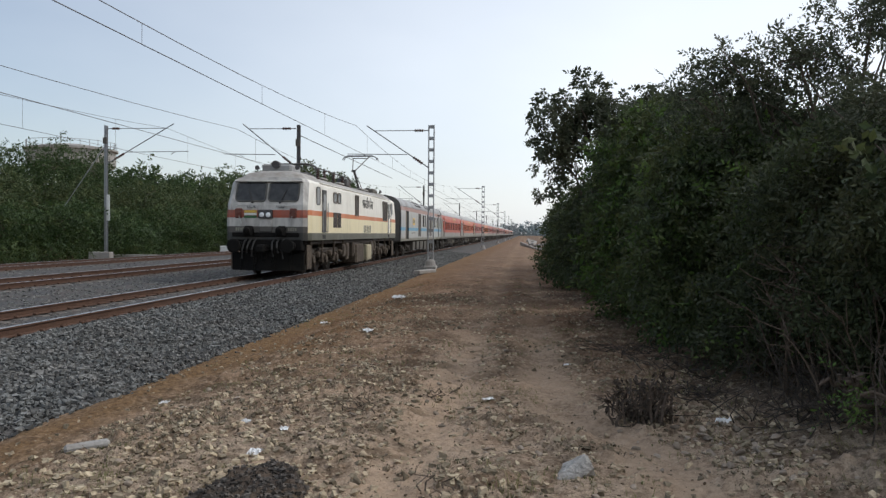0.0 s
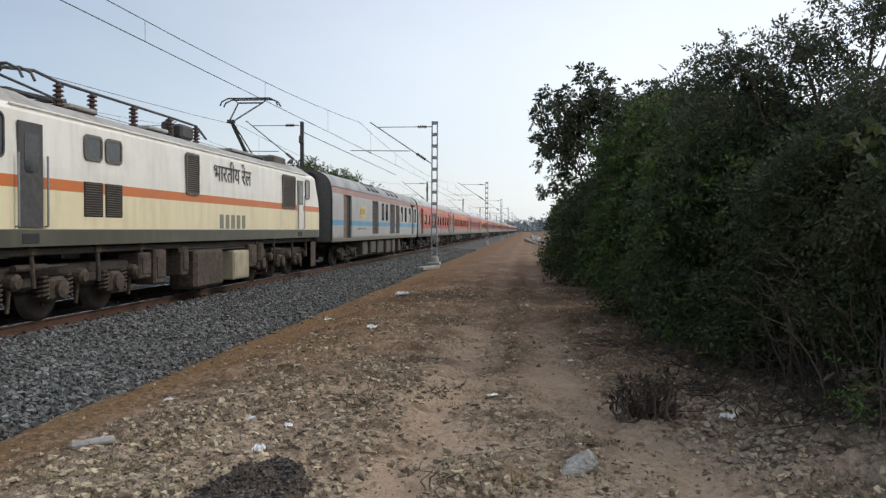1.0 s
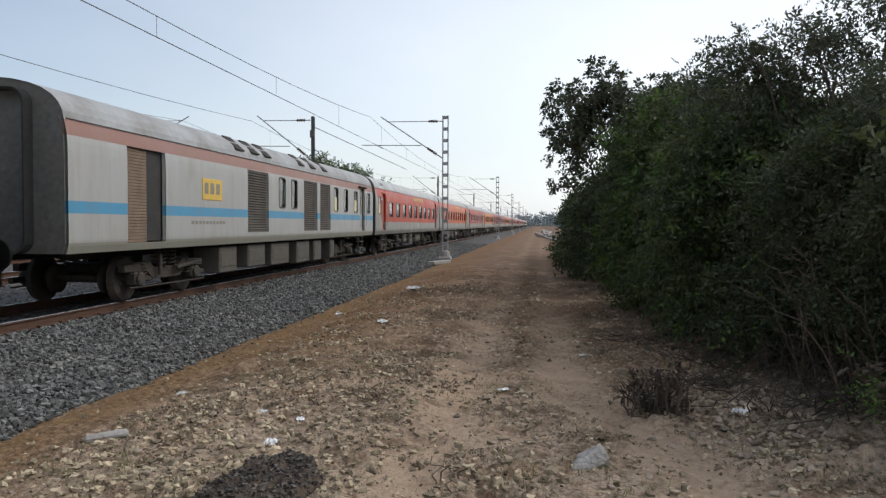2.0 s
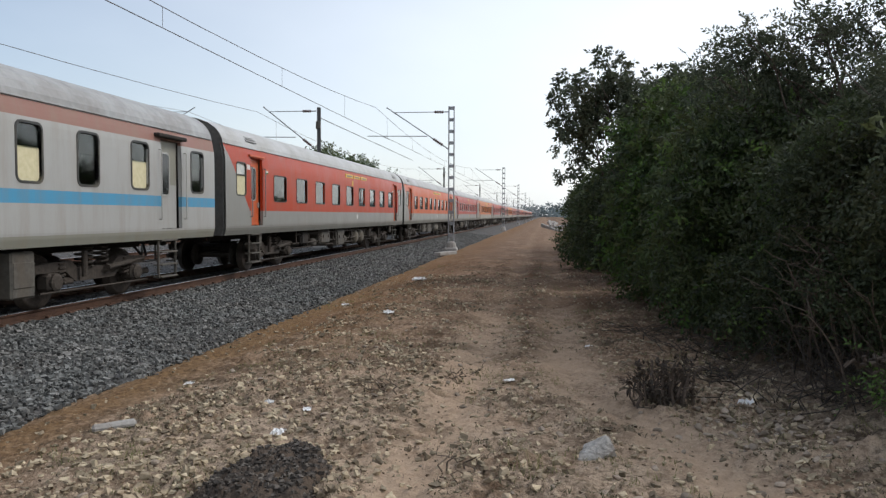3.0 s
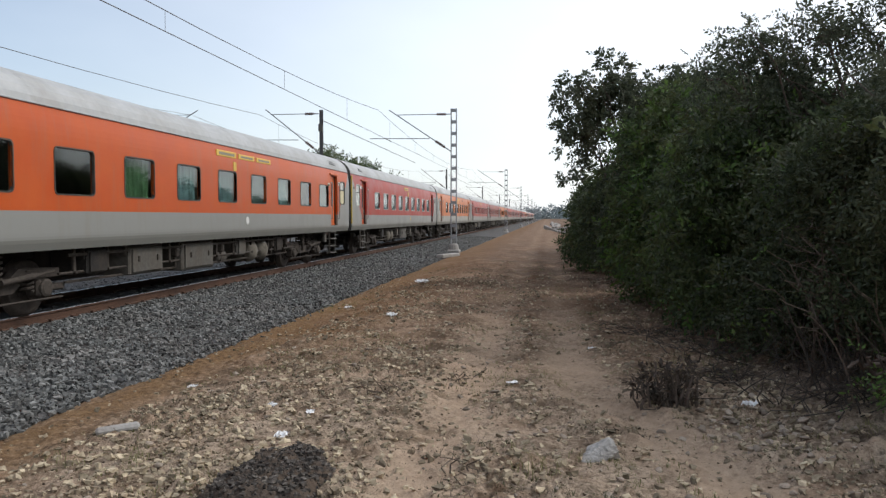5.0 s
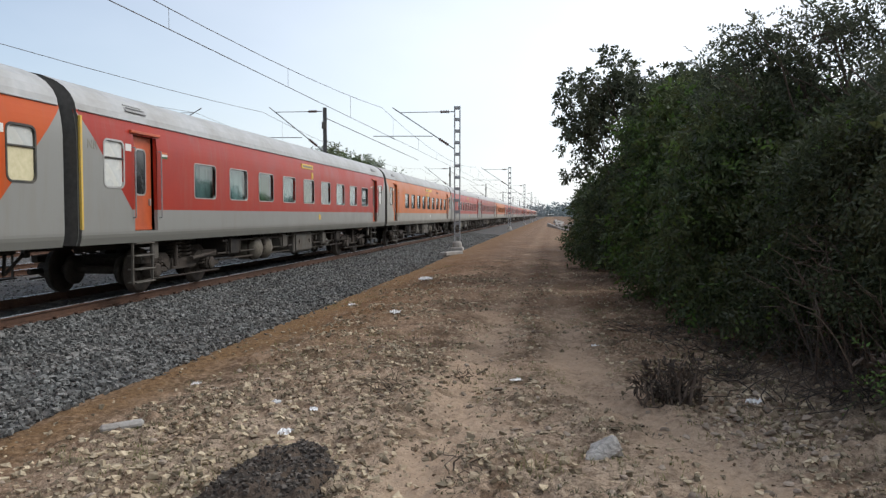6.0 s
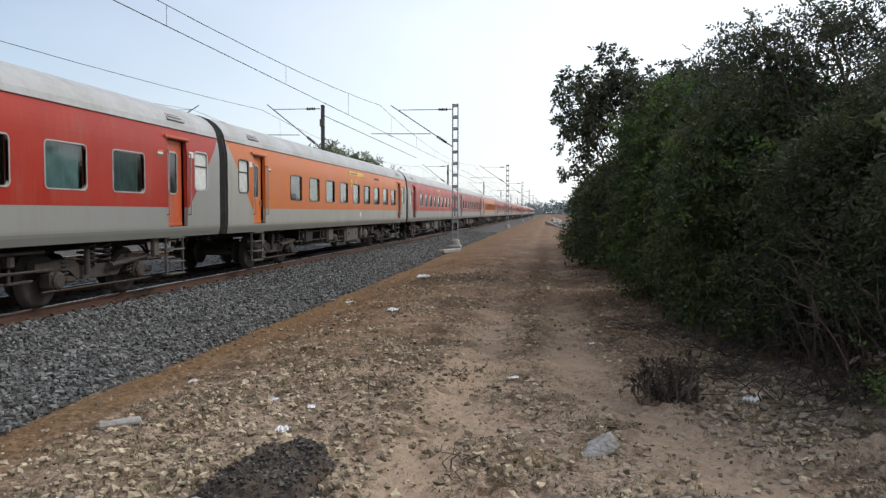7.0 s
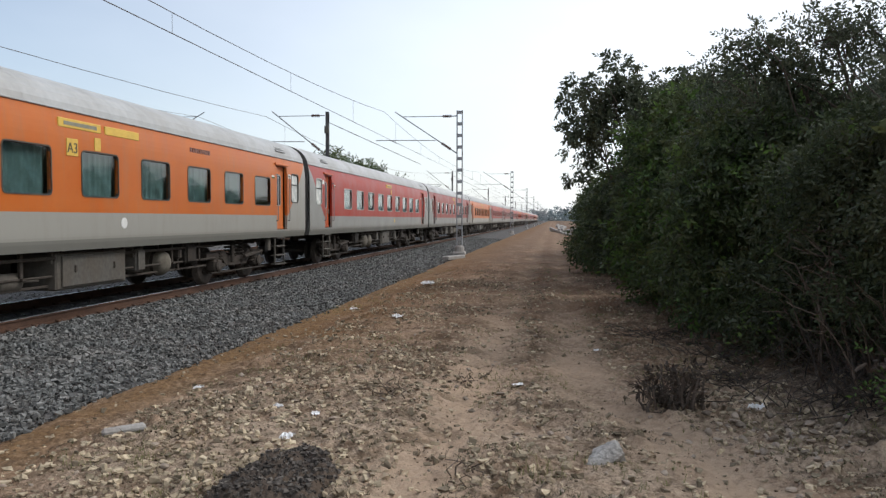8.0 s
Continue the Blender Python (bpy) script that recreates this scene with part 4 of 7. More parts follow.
def bogie_meshes():
    f = Geo()
    prof = [(-1.75, 0.62), (-1.75, 0.76), (-0.75, 0.80), (-0.55, 0.66), (0.55, 0.66), (0.75, 0.80), (1.75, 0.76), (1.75, 0.62), (0.9, 0.62), (0.6, 0.42), (-0.6, 0.42), (-0.9, 0.62)]
    n = len(prof)
    vs = [(1.06, y, z) for y, z in prof] + [(1.20, y, z) for y, z in prof]
    f.add(vs, [tuple(range(n)), tuple(range(2 * n - 1, n - 1, -1))] + [(k, n + k, n + (k + 1) % n, (k + 1) % n) for k in range(n)])
    a = Geo()
    a.box((1.15, 0, 0), (0.26, 0.34, 0.30), 0.05).turned((1.2, 0, 0), (1.33, 0, 0), [(0, 0.15), (0.8, 0.15), (1, 0.11)], 16)
    a.box((1.13, 0.38, -0.02), (0.12, 0.55, 0.12), 0.03)
    s1 = coil(Geo(), 1.14, 0, 0, 0.34, 0.10)
    s2 = coil(coil(Geo(), 1.12, -0.24, 0, 0.42, 0.15), 1.12, 0.24, 0, 0.42, 0.15)
    d = Geo().tube((1.32, 0.2, 0.62), (1.32, 1.0, 0.68), 0.045).tube((1.32, 0.98, 0.678), (1.32, 1.45, 0.72), 0.025)
    u = Geo().tube((1.3, -0.5, 0.5), (1.3, -0.5, 0.95), 0.05)
    k = Geo().tube((1.28, -1.7, 0.3), (1.28, 1.7, 0.28), 0.018, n=6)
    c = Geo().box((0, 0, 0.62), (2.1, 0.5, 0.2), 0.05).box((0, 0.75, 0.6), (2.1, 0.14, 0.14), 0.03).box((0, -0.75, 0.6), (2.1, 0.14, 0.14), 0.03)
    return [g.mesh(nm, M_BOGIE) for nm, g in (("side_frame", f), ("axle_box", a), ("axle_spring", s1), ("body_spring", s2), ("damper", d), ("upright_damper", u), ("brake_rod", k), ("bolster", c))]


FRAME_ME, BOX_ME, SPRING_ME, BSPRING_ME, DAMPER_ME, UPRIGHT_ME, ROD_ME, BOLSTER_ME = bogie_meshes()


def bogie(parent, y):
    b = part("bogie", BOLSTER_ME, None, parent, at=pose(0, y, 0))
    for turn in (Matrix.Identity(4), FLIP):
        part("side_frame", FRAME_ME, None, b, at=turn)
        part("body_spring", BSPRING_ME, None, b, at=turn @ pose(0, 0, 0.66))
        part("damper", DAMPER_ME, None, b, at=turn)
        part("upright_damper", UPRIGHT_ME, None, b, at=turn)
        part("brake_rod", ROD_ME, None, b, at=turn)
        for e in (-1.28, 1.28):
            part("axle_box", BOX_ME, None, b, at=turn @ pose(0, e, 0.46) @ (pose(0, 0, 0) if e < 0 else Matrix.Identity(4)))
            part("axle_spring", SPRING_ME, None, b, at=turn @ pose(0, e + (0.28 if e < 0 else -0.28), 0.42))
    for e in (-1.28, 1.28):
        part("wheelset", WHEELSET, None, b, at=pose(0, e, 0.457))
    return b


STEP_G = Geo()
for yy in (-0.36, 0.36):
    STEP_G.box((1.52, yy, 0.72), (0.05, 0.035, 0.86), 0.008)
STEP_G.box((1.40, 0, 1.13), (0.28, 0.75, 0.03), 0.006)
STEP_ME = STEP_G.mesh("entrance_steps", M_BOXGREY)
TREAD_ME = Geo().box((1.50, 0, 0), (0.20, 0.685, 0.03), 0.006).mesh("tread", M_BOXGREY)


def entrance_steps(t, at):
    s = part("entrance_steps", STEP_ME, None, t, at=at)
    for z in (0.31, 0.56, 0.82, 1.06):
        part("tread", TREAD_ME, None, s, at=pose(0, 0, z))


BELLOWS_G = Geo()
for kk in range(4):
    o1 = rounded_rect(2.0, 2.75, 0.25)
    nn = len(o1)
    BELLOWS_G.add([(p, -0.06 * kk, q + 2.45) for p, q in o1] + [(p * 0.95, -0.06 * kk - 0.03, (q * 0.97) + 2.45) for p, q in o1] + [(p, -0.06 * kk - 0.06, q + 2.45) for p, q in o1],
                  [(k, (k + 1) % nn, nn + (k + 1) % nn, nn + k) for k in range(nn)] + [(nn + k, nn + (k + 1) % nn, 2 * nn + (k + 1) % nn, 2 * nn + k) for k in range(nn)])
BELLOWS_ME = BELLOWS_G.weld().mesh("gangway_bellows", M_RUBBER)
COUPLER_ME = Geo().box((0, 0.1, 1.03), (0.28, 0.6, 0.26), 0.05).box((0, -0.2, 1.03), (0.36, 0.3, 0.34), 0.08).tube((0.55, 0, 0.95), (0.35, -0.22, 0.6), 0.03).tube((-0.55, 0, 0.95), (-0.35, -0.22, 0.6), 0.03).mesh("coupler", M_UNDER)
HATCH_G = Geo()
for kk in range(5):
    HATCH_G.box((0, 0, 0), (0.03, 0.62, 0.02), 0.004, m=pose(1.49 - 0.065 * kk, 0, 3.60 + 0.055 * kk - 0.006 * kk * kk, 0, 45, 0))
HATCH_G.box((0, 0, 0), (0.44, 0.72, 0.03), 0.01, m=pose(1.365, 0, 3.66, 0, 40, 0), mi=1)
HATCH_ME = HATCH_G.mesh("roof_vent", [M_ROOF, M_ROOFGREY])


def handrail(y, z0, z1, r=0.013):
    return Geo().tube((HALF + 0.06, y, z0), (HALF + 0.06, y, z1), r, n=8).tube((HALF - 0.02, y, z0), (HALF + 0.06, y, z0), r, n=6).tube((HALF - 0.04, y, z1), (HALF + 0.06, y, z1), r, n=6)


def shell(t, paint, roof, holes, length, side_name="side_wall"):
    """Walls, ends, roof, floor and dim inside shared by every coach."""
    for turn in (Matrix.Identity(4), Matrix.Translation((0, length, 0)) @ FLIP):
        part(side_name, holed_wall(0.0, length, (1.08, 1.2, 1.35, 2.0, 2.8, 3.0, 3.2, 3.35), holes, side_x), paint, t, at=turn)
        g = Geo()
        g.add([(x, 0.03, z) for x, z in [(1.57, 1.08), (1.55, 3.3)]] + [(x, 0.03, z) for x, z in ROOF_PROF] + [(-1.55, 0.03, 3.3), (-1.57, 0.03, 1.08)],
              [tuple(range(21))])
        part("end_wall", g, M_ENDGREY, t, at=turn)
        part("gangway_bellows", BELLOWS_ME, None, t, "ribbed black rubber bellows", at=turn)
        part("coupler", COUPLER_ME, None, t, at=turn)
    g = Geo()
    g.sweep(ROOF_PROF, 0.0, length, closed=False)
    for yy in np.arange(1.2, length - 0.5, 1.9):
        g.sweep([(x * 1.002, z + 0.003) for x, z in ROOF_PROF], yy, yy + 0.03, closed=False)
    for s in (-1, 1):
        g.box((s * 1.565, length / 2, 3.345), (0.035, length - 0.1, 0.03), 0.008)
    part("roof", g, roof, t, smooth=False)
    part("underframe", Geo().box((0, length / 2, 1.13), (2.9, length - 0.3, 0.12), 0.02).box((0.5, length / 2, 1.0), (0.12, length - 3, 0.22), 0.02).box((-0.5, length / 2, 1.0), (0.12, length - 3, 0.22), 0.02), M_UNDER, t)
    part("interior", Geo().box((0, length / 2, 1.32), (2.7, length - 0.5, 0.03), 0.01).box((-0.45, length / 2, 2.35), (0.04, length - 0.5, 2.0), 0.01).box((0, length / 2, 3.38), (2.7, length - 0.5, 0.03), 0.01), M_INSIDE, t, "dim coach interior")


WIN_W, WIN_Z0, WIN_Z1 = 1.06, 1.98, 2.71
FRAME_WIN = ring(WIN_W, WIN_Z1 - WIN_Z0, 0.024, 0.010, 0.07)
FRAME_ALU, FRAME_BLK = FRAME_WIN.mesh("window", M_ALU), FRAME_WIN.mesh("window", M_WINBLACK)
PANE_ME = plate(WIN_W + 0.03, WIN_Z1 - WIN_Z0 + 0.03, 0.008, 0.07).mesh("pane", M_PANE)
CURTAIN_G = curtain_geo(WIN_W * 0.98, 0.78)
CURTAIN_ME = (CURTAIN_G.mesh("curtain", M_CURTAIN, True), CURTAIN_G.mesh("curtain", M_CURTAINGREEN, True))
TOILET_FRAME = ring(0.60, 0.80, 0.035, 0.014, 0.09).mesh("end_window", M_WINBLACK)
TOILET_FRAME_W = ring(0.60, 0.80, 0.035, 0.014, 0.09).mesh("end_window", M_ALU)
TOILET_PANE = plate(0.62, 0.50, 0.02, 0.05).mesh("lower_pane", M_FROST)
TOILET_PANE2 = plate(0.62, 0.50, 0.02, 0.05).mesh("lower_pane", M_CREAMBLIND)
TOILET_TOP = plate(0.62, 0.30, 0.02, 0.05).mesh("upper_pane", M_FROST)
TOILET_BAR = Geo().box((0, 0, 0), (0.03, 0.62, 0.03), 0.006).mesh("transom", M_WINBLACK)
DOOR_PANE = plate(0.36, 0.86, 0.01, 0.08).mesh("pane", M_WINGLASS)
DOOR_FRAME = ring(0.34, 0.84, 0.03, 0.012, 0.08).mesh("window_frame", M_ALU)


# equipment under each kind of coach: boxes (y, width, foot, worn grey), round tanks (y, radius), brake cylinders
UNDER = {
    "vermilion": {"boxes": ((6.9, 0.7, 0.62, False), (9.3, 1.2, 0.55, True), (11.47, 1.05, 0.40, True), (16.4, 0.4, 0.60, False)), "tanks": ((14.28, 0.31), (15.25, 0.31)), "cylinders": (12.3, 8.1)},
    "tangerine": {"boxes": ((6.9, 0.6, 0.60, False), (8.6, 1.3, 0.48, True), (10.9, 1.6, 0.42, True), (13.4, 0.5, 0.60, True), (16.2, 0.5, 0.58, False)), "tanks": ((14.4, 0.29), (15.2, 0.29)), "cylinders": (12.2,)},
    "orange": {"boxes": ((7.0, 0.8, 0.58, False), (9.6, 0.7, 0.55, True), (12.67, 2.05, 0.42, True), (14.2, 0.28, 0.56, True), (16.3, 0.45, 0.62, False)), "tanks": ((15.3, 0.26),), "cylinders": (10.5,)},
    "red": {"boxes": ((6.7, 0.6, 0.60, False), (10.4, 0.4, 0.62, True), (12.2, 1.8, 0.42, True), (14.4, 0.4, 0.58, True), (16.2, 0.5, 0.62, False)), "tanks": ((8.55, 0.31), (9.3, 0.31)), "cylinders": (14.9,)},
    "maroon": {"boxes": ((6.9, 0.7, 0.60, False), (9.5, 1.3, 0.50, True), (12.4, 1.5, 0.44, True), (16.2, 0.5, 0.60, False)), "tanks": ((14.3, 0.29), (15.2, 0.29)), "cylinders": (7.9,)},
}
M_TANK = mat("dusty_tank", (0.125, 0.112, 0.088), (0.20, 0.18, 0.145), 0.7, 0.1, fine=14, coarse=3, dirt=(0.07, 0.055, 0.04), amount=0.7, bump=0.08)


def coach(paint, centres, label, frames, curtains, seed):
    r = random.Random(seed)
    t = thing("coach", label, "train coach", group="coaches of the train")
    holes = [(c - WIN_W / 2, c + WIN_W / 2, WIN_Z0, WIN_Z1) for c in centres]
    ends = [0.98, LEN - 0.98]
    holes += [(c - 0.3, c + 0.3, 2.11, 2.91) for c in ends]
    doors = [2.07, LEN - 2.07]
    holes += [(c - 0.42, c + 0.42, 1.30, 3.10) for c in doors]
    shell(t, PAINTS[paint], M_ROOF, holes, LEN)
    for turn, near in ((Matrix.Identity(4), True), (Matrix.Translation((0, LEN, 0)) @ FLIP, False)):
        for c in centres:
            w = part("window", frames, None, t, at=turn @ pose(HALF, c, (WIN_Z0 + WIN_Z1) / 2))
            p = part("pane", PANE_ME, None, w, "dark tinted glass", at=pose(-0.03, 0, 0))
            p.visible_shadow = False
            if r.random() < curtains:
                part("curtain", CURTAIN_ME[r.random() < 0.35], None, w, "drawn curtain behind the glass", at=pose(-0.13, 0, 0))
        for c in ends:
            w = part("end_window", TOILET_FRAME if paint != "red" else TOILET_FRAME_W, None, t, at=turn @ pose(HALF - 0.005, c, 2.51))
            part("lower_pane", TOILET_PANE2 if r.random() < 0.3 else TOILET_PANE, None, w, "frosted glass", at=pose(-0.02, 0, -0.15))
            part("upper_pane", TOILET_TOP, None, w, "frosted hinged pane", at=pose(-0.025, 0, 0.26))
            part("transom", TOILET_BAR, None, w, at=pose(-0.005, 0, 0.105))
        for c, s in zip(doors, (-1, 1)):
            d = part("door", Geo().box((0, 0, 0), (0.05, 0.84, 1.80), 0.01).box((0.03, 0, -0.86), (0.02, 0.80, 0.06), 0.005), DOORS[paint], t, "recessed painted entrance door", at=turn @ pose(HALF - 0.15, c, 2.20))
            part("window_frame", DOOR_FRAME, None, d, at=pose(0.028, 0.0, 0.22))
            part("pane", DOOR_PANE, None, d, "narrow dark pane", at=pose(0.032, 0.0, 0.22))
            part("handle", Geo().box((0.05, -s * 0.3, -0.35), (0.05, 0.03, 0.14), 0.008), M_ALU, d)
            part("door_hood", Geo().box((HALF - 0.045, c, 3.15), (0.13, 1.06, 0.055), 0.006), DOORS[paint], t, at=turn)
            for e in (-0.48, 0.48):
                part("handrail", handrail(c + e, 1.55, 2.85), M_STEEL, t, at=turn)
            entrance_steps(t, turn @ pose(0, c, 0))
            part("roof_vent", HATCH_ME, None, t, at=turn @ pose(0, c + s * 0.15, 0))
            part("step_bracket", Geo().box((1.42, c + s * 0.62 * -1, 0.92), (0.10, 0.20, 0.42), 0.02), M_BOXGREY, t, at=turn)
            part("notice", Geo().box((HALF + 0.004, c - s * -0.62, 2.84), (0.006, 0.20, 0.13), 0.002), M_WHITE, t, "small white notice", at=turn)
            part("flag_plate", Geo().box((HALF + 0.004, c - s * 0.72, 2.83), (0.006, 0.22, 0.04), 0.001).box((HALF + 0.004, c - s * 0.72, 2.787), (0.006, 0.22, 0.04), 0.001, mi=1).box((HALF + 0.004, c - s * 0.72, 2.744), (0.006, 0.22, 0.04), 0.001, mi=2), [DOORS["orange"], M_WHITE, M_CURTAINGREEN], t, "small three-coloured plate", at=turn)
        part("name_board", Geo().box((HALF - 0.02, 12.0, 3.13), (0.03, 1.15, 0.15), 0.01), M_YELLOW, t, "yellow board with unreadable writing", at=turn)
        part("emblem", Geo().turned((HALF - 0.004, 13.25, 1.52), (HALF + 0.008, 13.25, 1.52), [(0, 0.10), (0.7, 0.10), (1, 0.08)], 18), M_YELLOW if paint == "red" else M_WHITE, t, "small round emblem", at=turn)
        part("class_plate", Geo().box((HALF + 0.006, 12.45, 2.86), (0.012, 0.18, 0.22), 0.004), M_YELLOW, t, "small yellow class plate", at=turn)
        if paint in ("vermilion", "tangerine"):
            for k in (13.25, 14.45):
                part("name_board", Geo().box((HALF - 0.02, k, 3.13), (0.03, 1.05, 0.13), 0.01), M_YELLOW, t, "yellow board with unreadable writing", at=turn)
                part("board_writing", Geo().box((HALF - 0.003, k, 3.13), (0.004, 0.78, 0.05), 0.001), M_GREYTXT, t, at=turn)
        part("board_writing", Geo().box((HALF - 0.003, 12.0, 3.13), (0.004, 0.9, 0.06), 0.001), M_GREYTXT, t, at=turn)
        lay = UNDER[paint]
        for yy, ww, zz, worn in lay["boxes"] if near else ():
            h = 1.04 - zz
            g = Geo().box((1.02, yy, zz + h / 2), (0.72, ww, h), 0.03).box((1.40, yy, zz + h / 2), (0.03, ww * 0.88, h * 0.82), 0.01)
            for e in (-1, 1):
                g.box((1.30, yy + e * (ww / 2 + 0.03), 1.0), (0.08, 0.05, 0.28), 0.01)
            b = part("equipment_box", g, M_BOXGREY if worn else M_UNDER, t, at=turn)
            if ww > 0.8:
                part("latch", Geo().box((1.425, yy - ww * 0.28, zz + h * 0.55), (0.03, 0.05, 0.12), 0.008), M_BOGIE, b)
                part("latch", Geo().box((1.425, yy + ww * 0.28, zz + h * 0.55), (0.03, 0.05, 0.12), 0.008), M_BOGIE, b)
        for yy, rr_ in lay["tanks"]:
            tk = part("air_tank", Geo().turned((0.62, yy, 0.68), (1.40, yy, 0.68), [(0, 0.1), (0.06, rr_ * 0.75), (0.16, rr_), (0.80, rr_), (0.90, rr_ * 0.82), (0.97, rr_ * 0.5), (1, 0.06)], 22), M_TANK, t, "dusty pale round tank", at=turn, smooth=True)
            part("tank_strap", Geo().turned((1.10, yy, 0.68), (1.17, yy, 0.68), [(0, rr_ + 0.015), (1, rr_ + 0.015)], 22).box((1.13, yy, 0.95 + rr_ / 2), (0.06, 0.10, 0.25), 0.01), M_BOGIE, tk)
        for yy in lay["cylinders"]:
            part("brake_cylinder", Geo().turned((1.15, yy, 0.62), (1.15, yy + 0.55, 0.62), [(0, 0.05), (0.04, 0.15), (0.85, 0.15), (0.9, 0.1), (1, 0.05)], 16).tube((1.15, yy + 0.5, 0.62), (1.15, yy + 1.0, 0.60), 0.025, n=6), M_BOXGREY, t, at=turn, smooth=True)
        for yy in np.arange(6.3, 17.6, 1.15) if near else ():
            k = r.uniform(-0.25, 0.25)
            part("pipe_bracket", Geo().box((1.30, yy + k, 0.86), (0.05, 0.07, 0.42), 0.01).box((1.30, yy + k, 0.66), (0.14, 0.10, 0.05), 0.01), M_BOGIE, t, at=turn)
            if r.random() < 0.45:
                part("valve", Geo().box((1.28, yy + k + 0.3, 0.84), (0.16, 0.15, 0.20), 0.03).tube((1.28, yy + k + 0.3, 0.75), (1.28, yy + k + 0.3, 0.52), 0.03, n=8), M_BOGIE, t, at=turn)
        part("brake_pipe", Geo().tube((1.30, 5.9, 0.66), (1.30, 17.7, 0.66), 0.024, n=6).tube((1.34, 6.1, 0.96), (1.34, 17.5, 0.96), 0.03, n=6), M_BOGIE, t, at=turn)
        part("truss_rail", Geo().box((1.22, LEN / 2, 0.50), (0.04, 11.2, 0.045), 0.008), M_BOGIE, t, at=turn)
    # added dark boxes hide the bright ballast beyond, so the underside stays black
    for y, w, z0 in ((7.5, 2.4, 0.46), (10.3, 2.6, 0.40), (13.2, 2.6, 0.38), (16.0, 2.2, 0.42)):
        part("under_tank", Geo().box((0, y, (z0 + 1.05) / 2), (1.3, w, 1.05 - z0), 0.06), M_UNDER, t, "dark backing box added beneath the floor")
    for y in (4.32, LEN - 4.32):
        bogie(t, y)
    return t


def windows_from(first, pitch, n):
    return [first + pitch * i for i in range(n)]


PROTO = {
    "vermilion": coach("vermilion", windows_from(3.90, 2.03, 9), "vermilion red and grey passenger coach with dark windows", FRAME_BLK, 0.0, 1),
    "tangerine": coach("tangerine", windows_from(3.90, 2.03, 9), "orange-red and grey passenger coach with dark windows", FRAME_BLK, 0.5, 6),
    "orange": coach("orange", windows_from(5.10, 1.86, 9), "faded orange and grey passenger coach with curtained windows", FRAME_BLK, 0.95, 2),
    "red": coach("red", windows_from(4.62, 1.87, 9), "red and grey passenger coach with pale window frames", FRAME_ALU, 0.9, 3),
    "maroon": coach("maroon", windows_from(3.90, 2.03, 9), "dull dark red and grey passenger coach", FRAME_ALU, 0.4, 4),
}
FIRST_COACH = 45.70
ORDER = "vermilion tangerine red orange red maroon orange red maroon red vermilion red orange red maroon red vermilion orange red".split()
used = set()
for i, k in enumerate(ORDER):
    if k in used:
        c = copy_thing(PROTO[k], Matrix.Identity(4))
    else:
        used.add(k)
        c = PROTO[k]
    VEHICLES.append((c, FIRST_COACH + 24.0 * i))


def lettering(name, text, size, material, parent, at, label="", depth=0.004, sx=1.0):
    cu = bpy.data.curves.new(name, "FONT")
    cu.body, cu.size, cu.extrude, cu.align_x = text, size, depth, "CENTER"
    tmp = bpy.data.objects.new(name, cu)
    me = bpy.data.meshes.new_from_object(tmp)
    bpy.data.objects.remove(tmp)
    me.materials.clear()
    me.materials.append(material)
    return part(name, me, None, parent, label, at=at @ Matrix.Diagonal((sx, 1, 1, 1)))


SIDEWAYS = pose(0, 0, 0, 90, 0, 90)
for j, (c, off) in enumerate(VEHICLES[:5]):
    if j == 3:
        part("class_plate", Geo().box((HALF + 0.006, 11.75, 2.75), (0.012, 0.30, 0.28), 0.004), M_YELLOW, c, "yellow class plate")
        lettering("class_letters", "A3", 0.24, M_BLACKPAINT, c, Matrix.Translation((HALF + 0.014, 11.75, 2.66)) @ SIDEWAYS, "black letters", 0.002)
        part("name_board", Geo().box((HALF - 0.02, 13.25, 3.13), (0.03, 1.1, 0.15), 0.01), M_YELLOW, c, "yellow board with unreadable writing")
        for kk in range(9):
            part("coach_marking", Geo().box((HALF - 0.012, 15.9 + 0.11 * kk, 3.08), (0.012, 0.075, 0.10), 0.002), M_ORANGEBLIND, c, "faded painted marking")
    if j == 2:
        lettering("zone_letters", "NR", 0.22, M_GREYTXT, c, Matrix.Translation((HALF + 0.002, 0.33, 2.72)) @ SIDEWAYS, "grey painted letters", 0.002)
        part("yellow_edge", Geo().box((HALF - 0.02, 0.03, 2.3), (0.05, 0.05, 1.9), 0.006), M_YELLOW, c, "yellow edge strip")


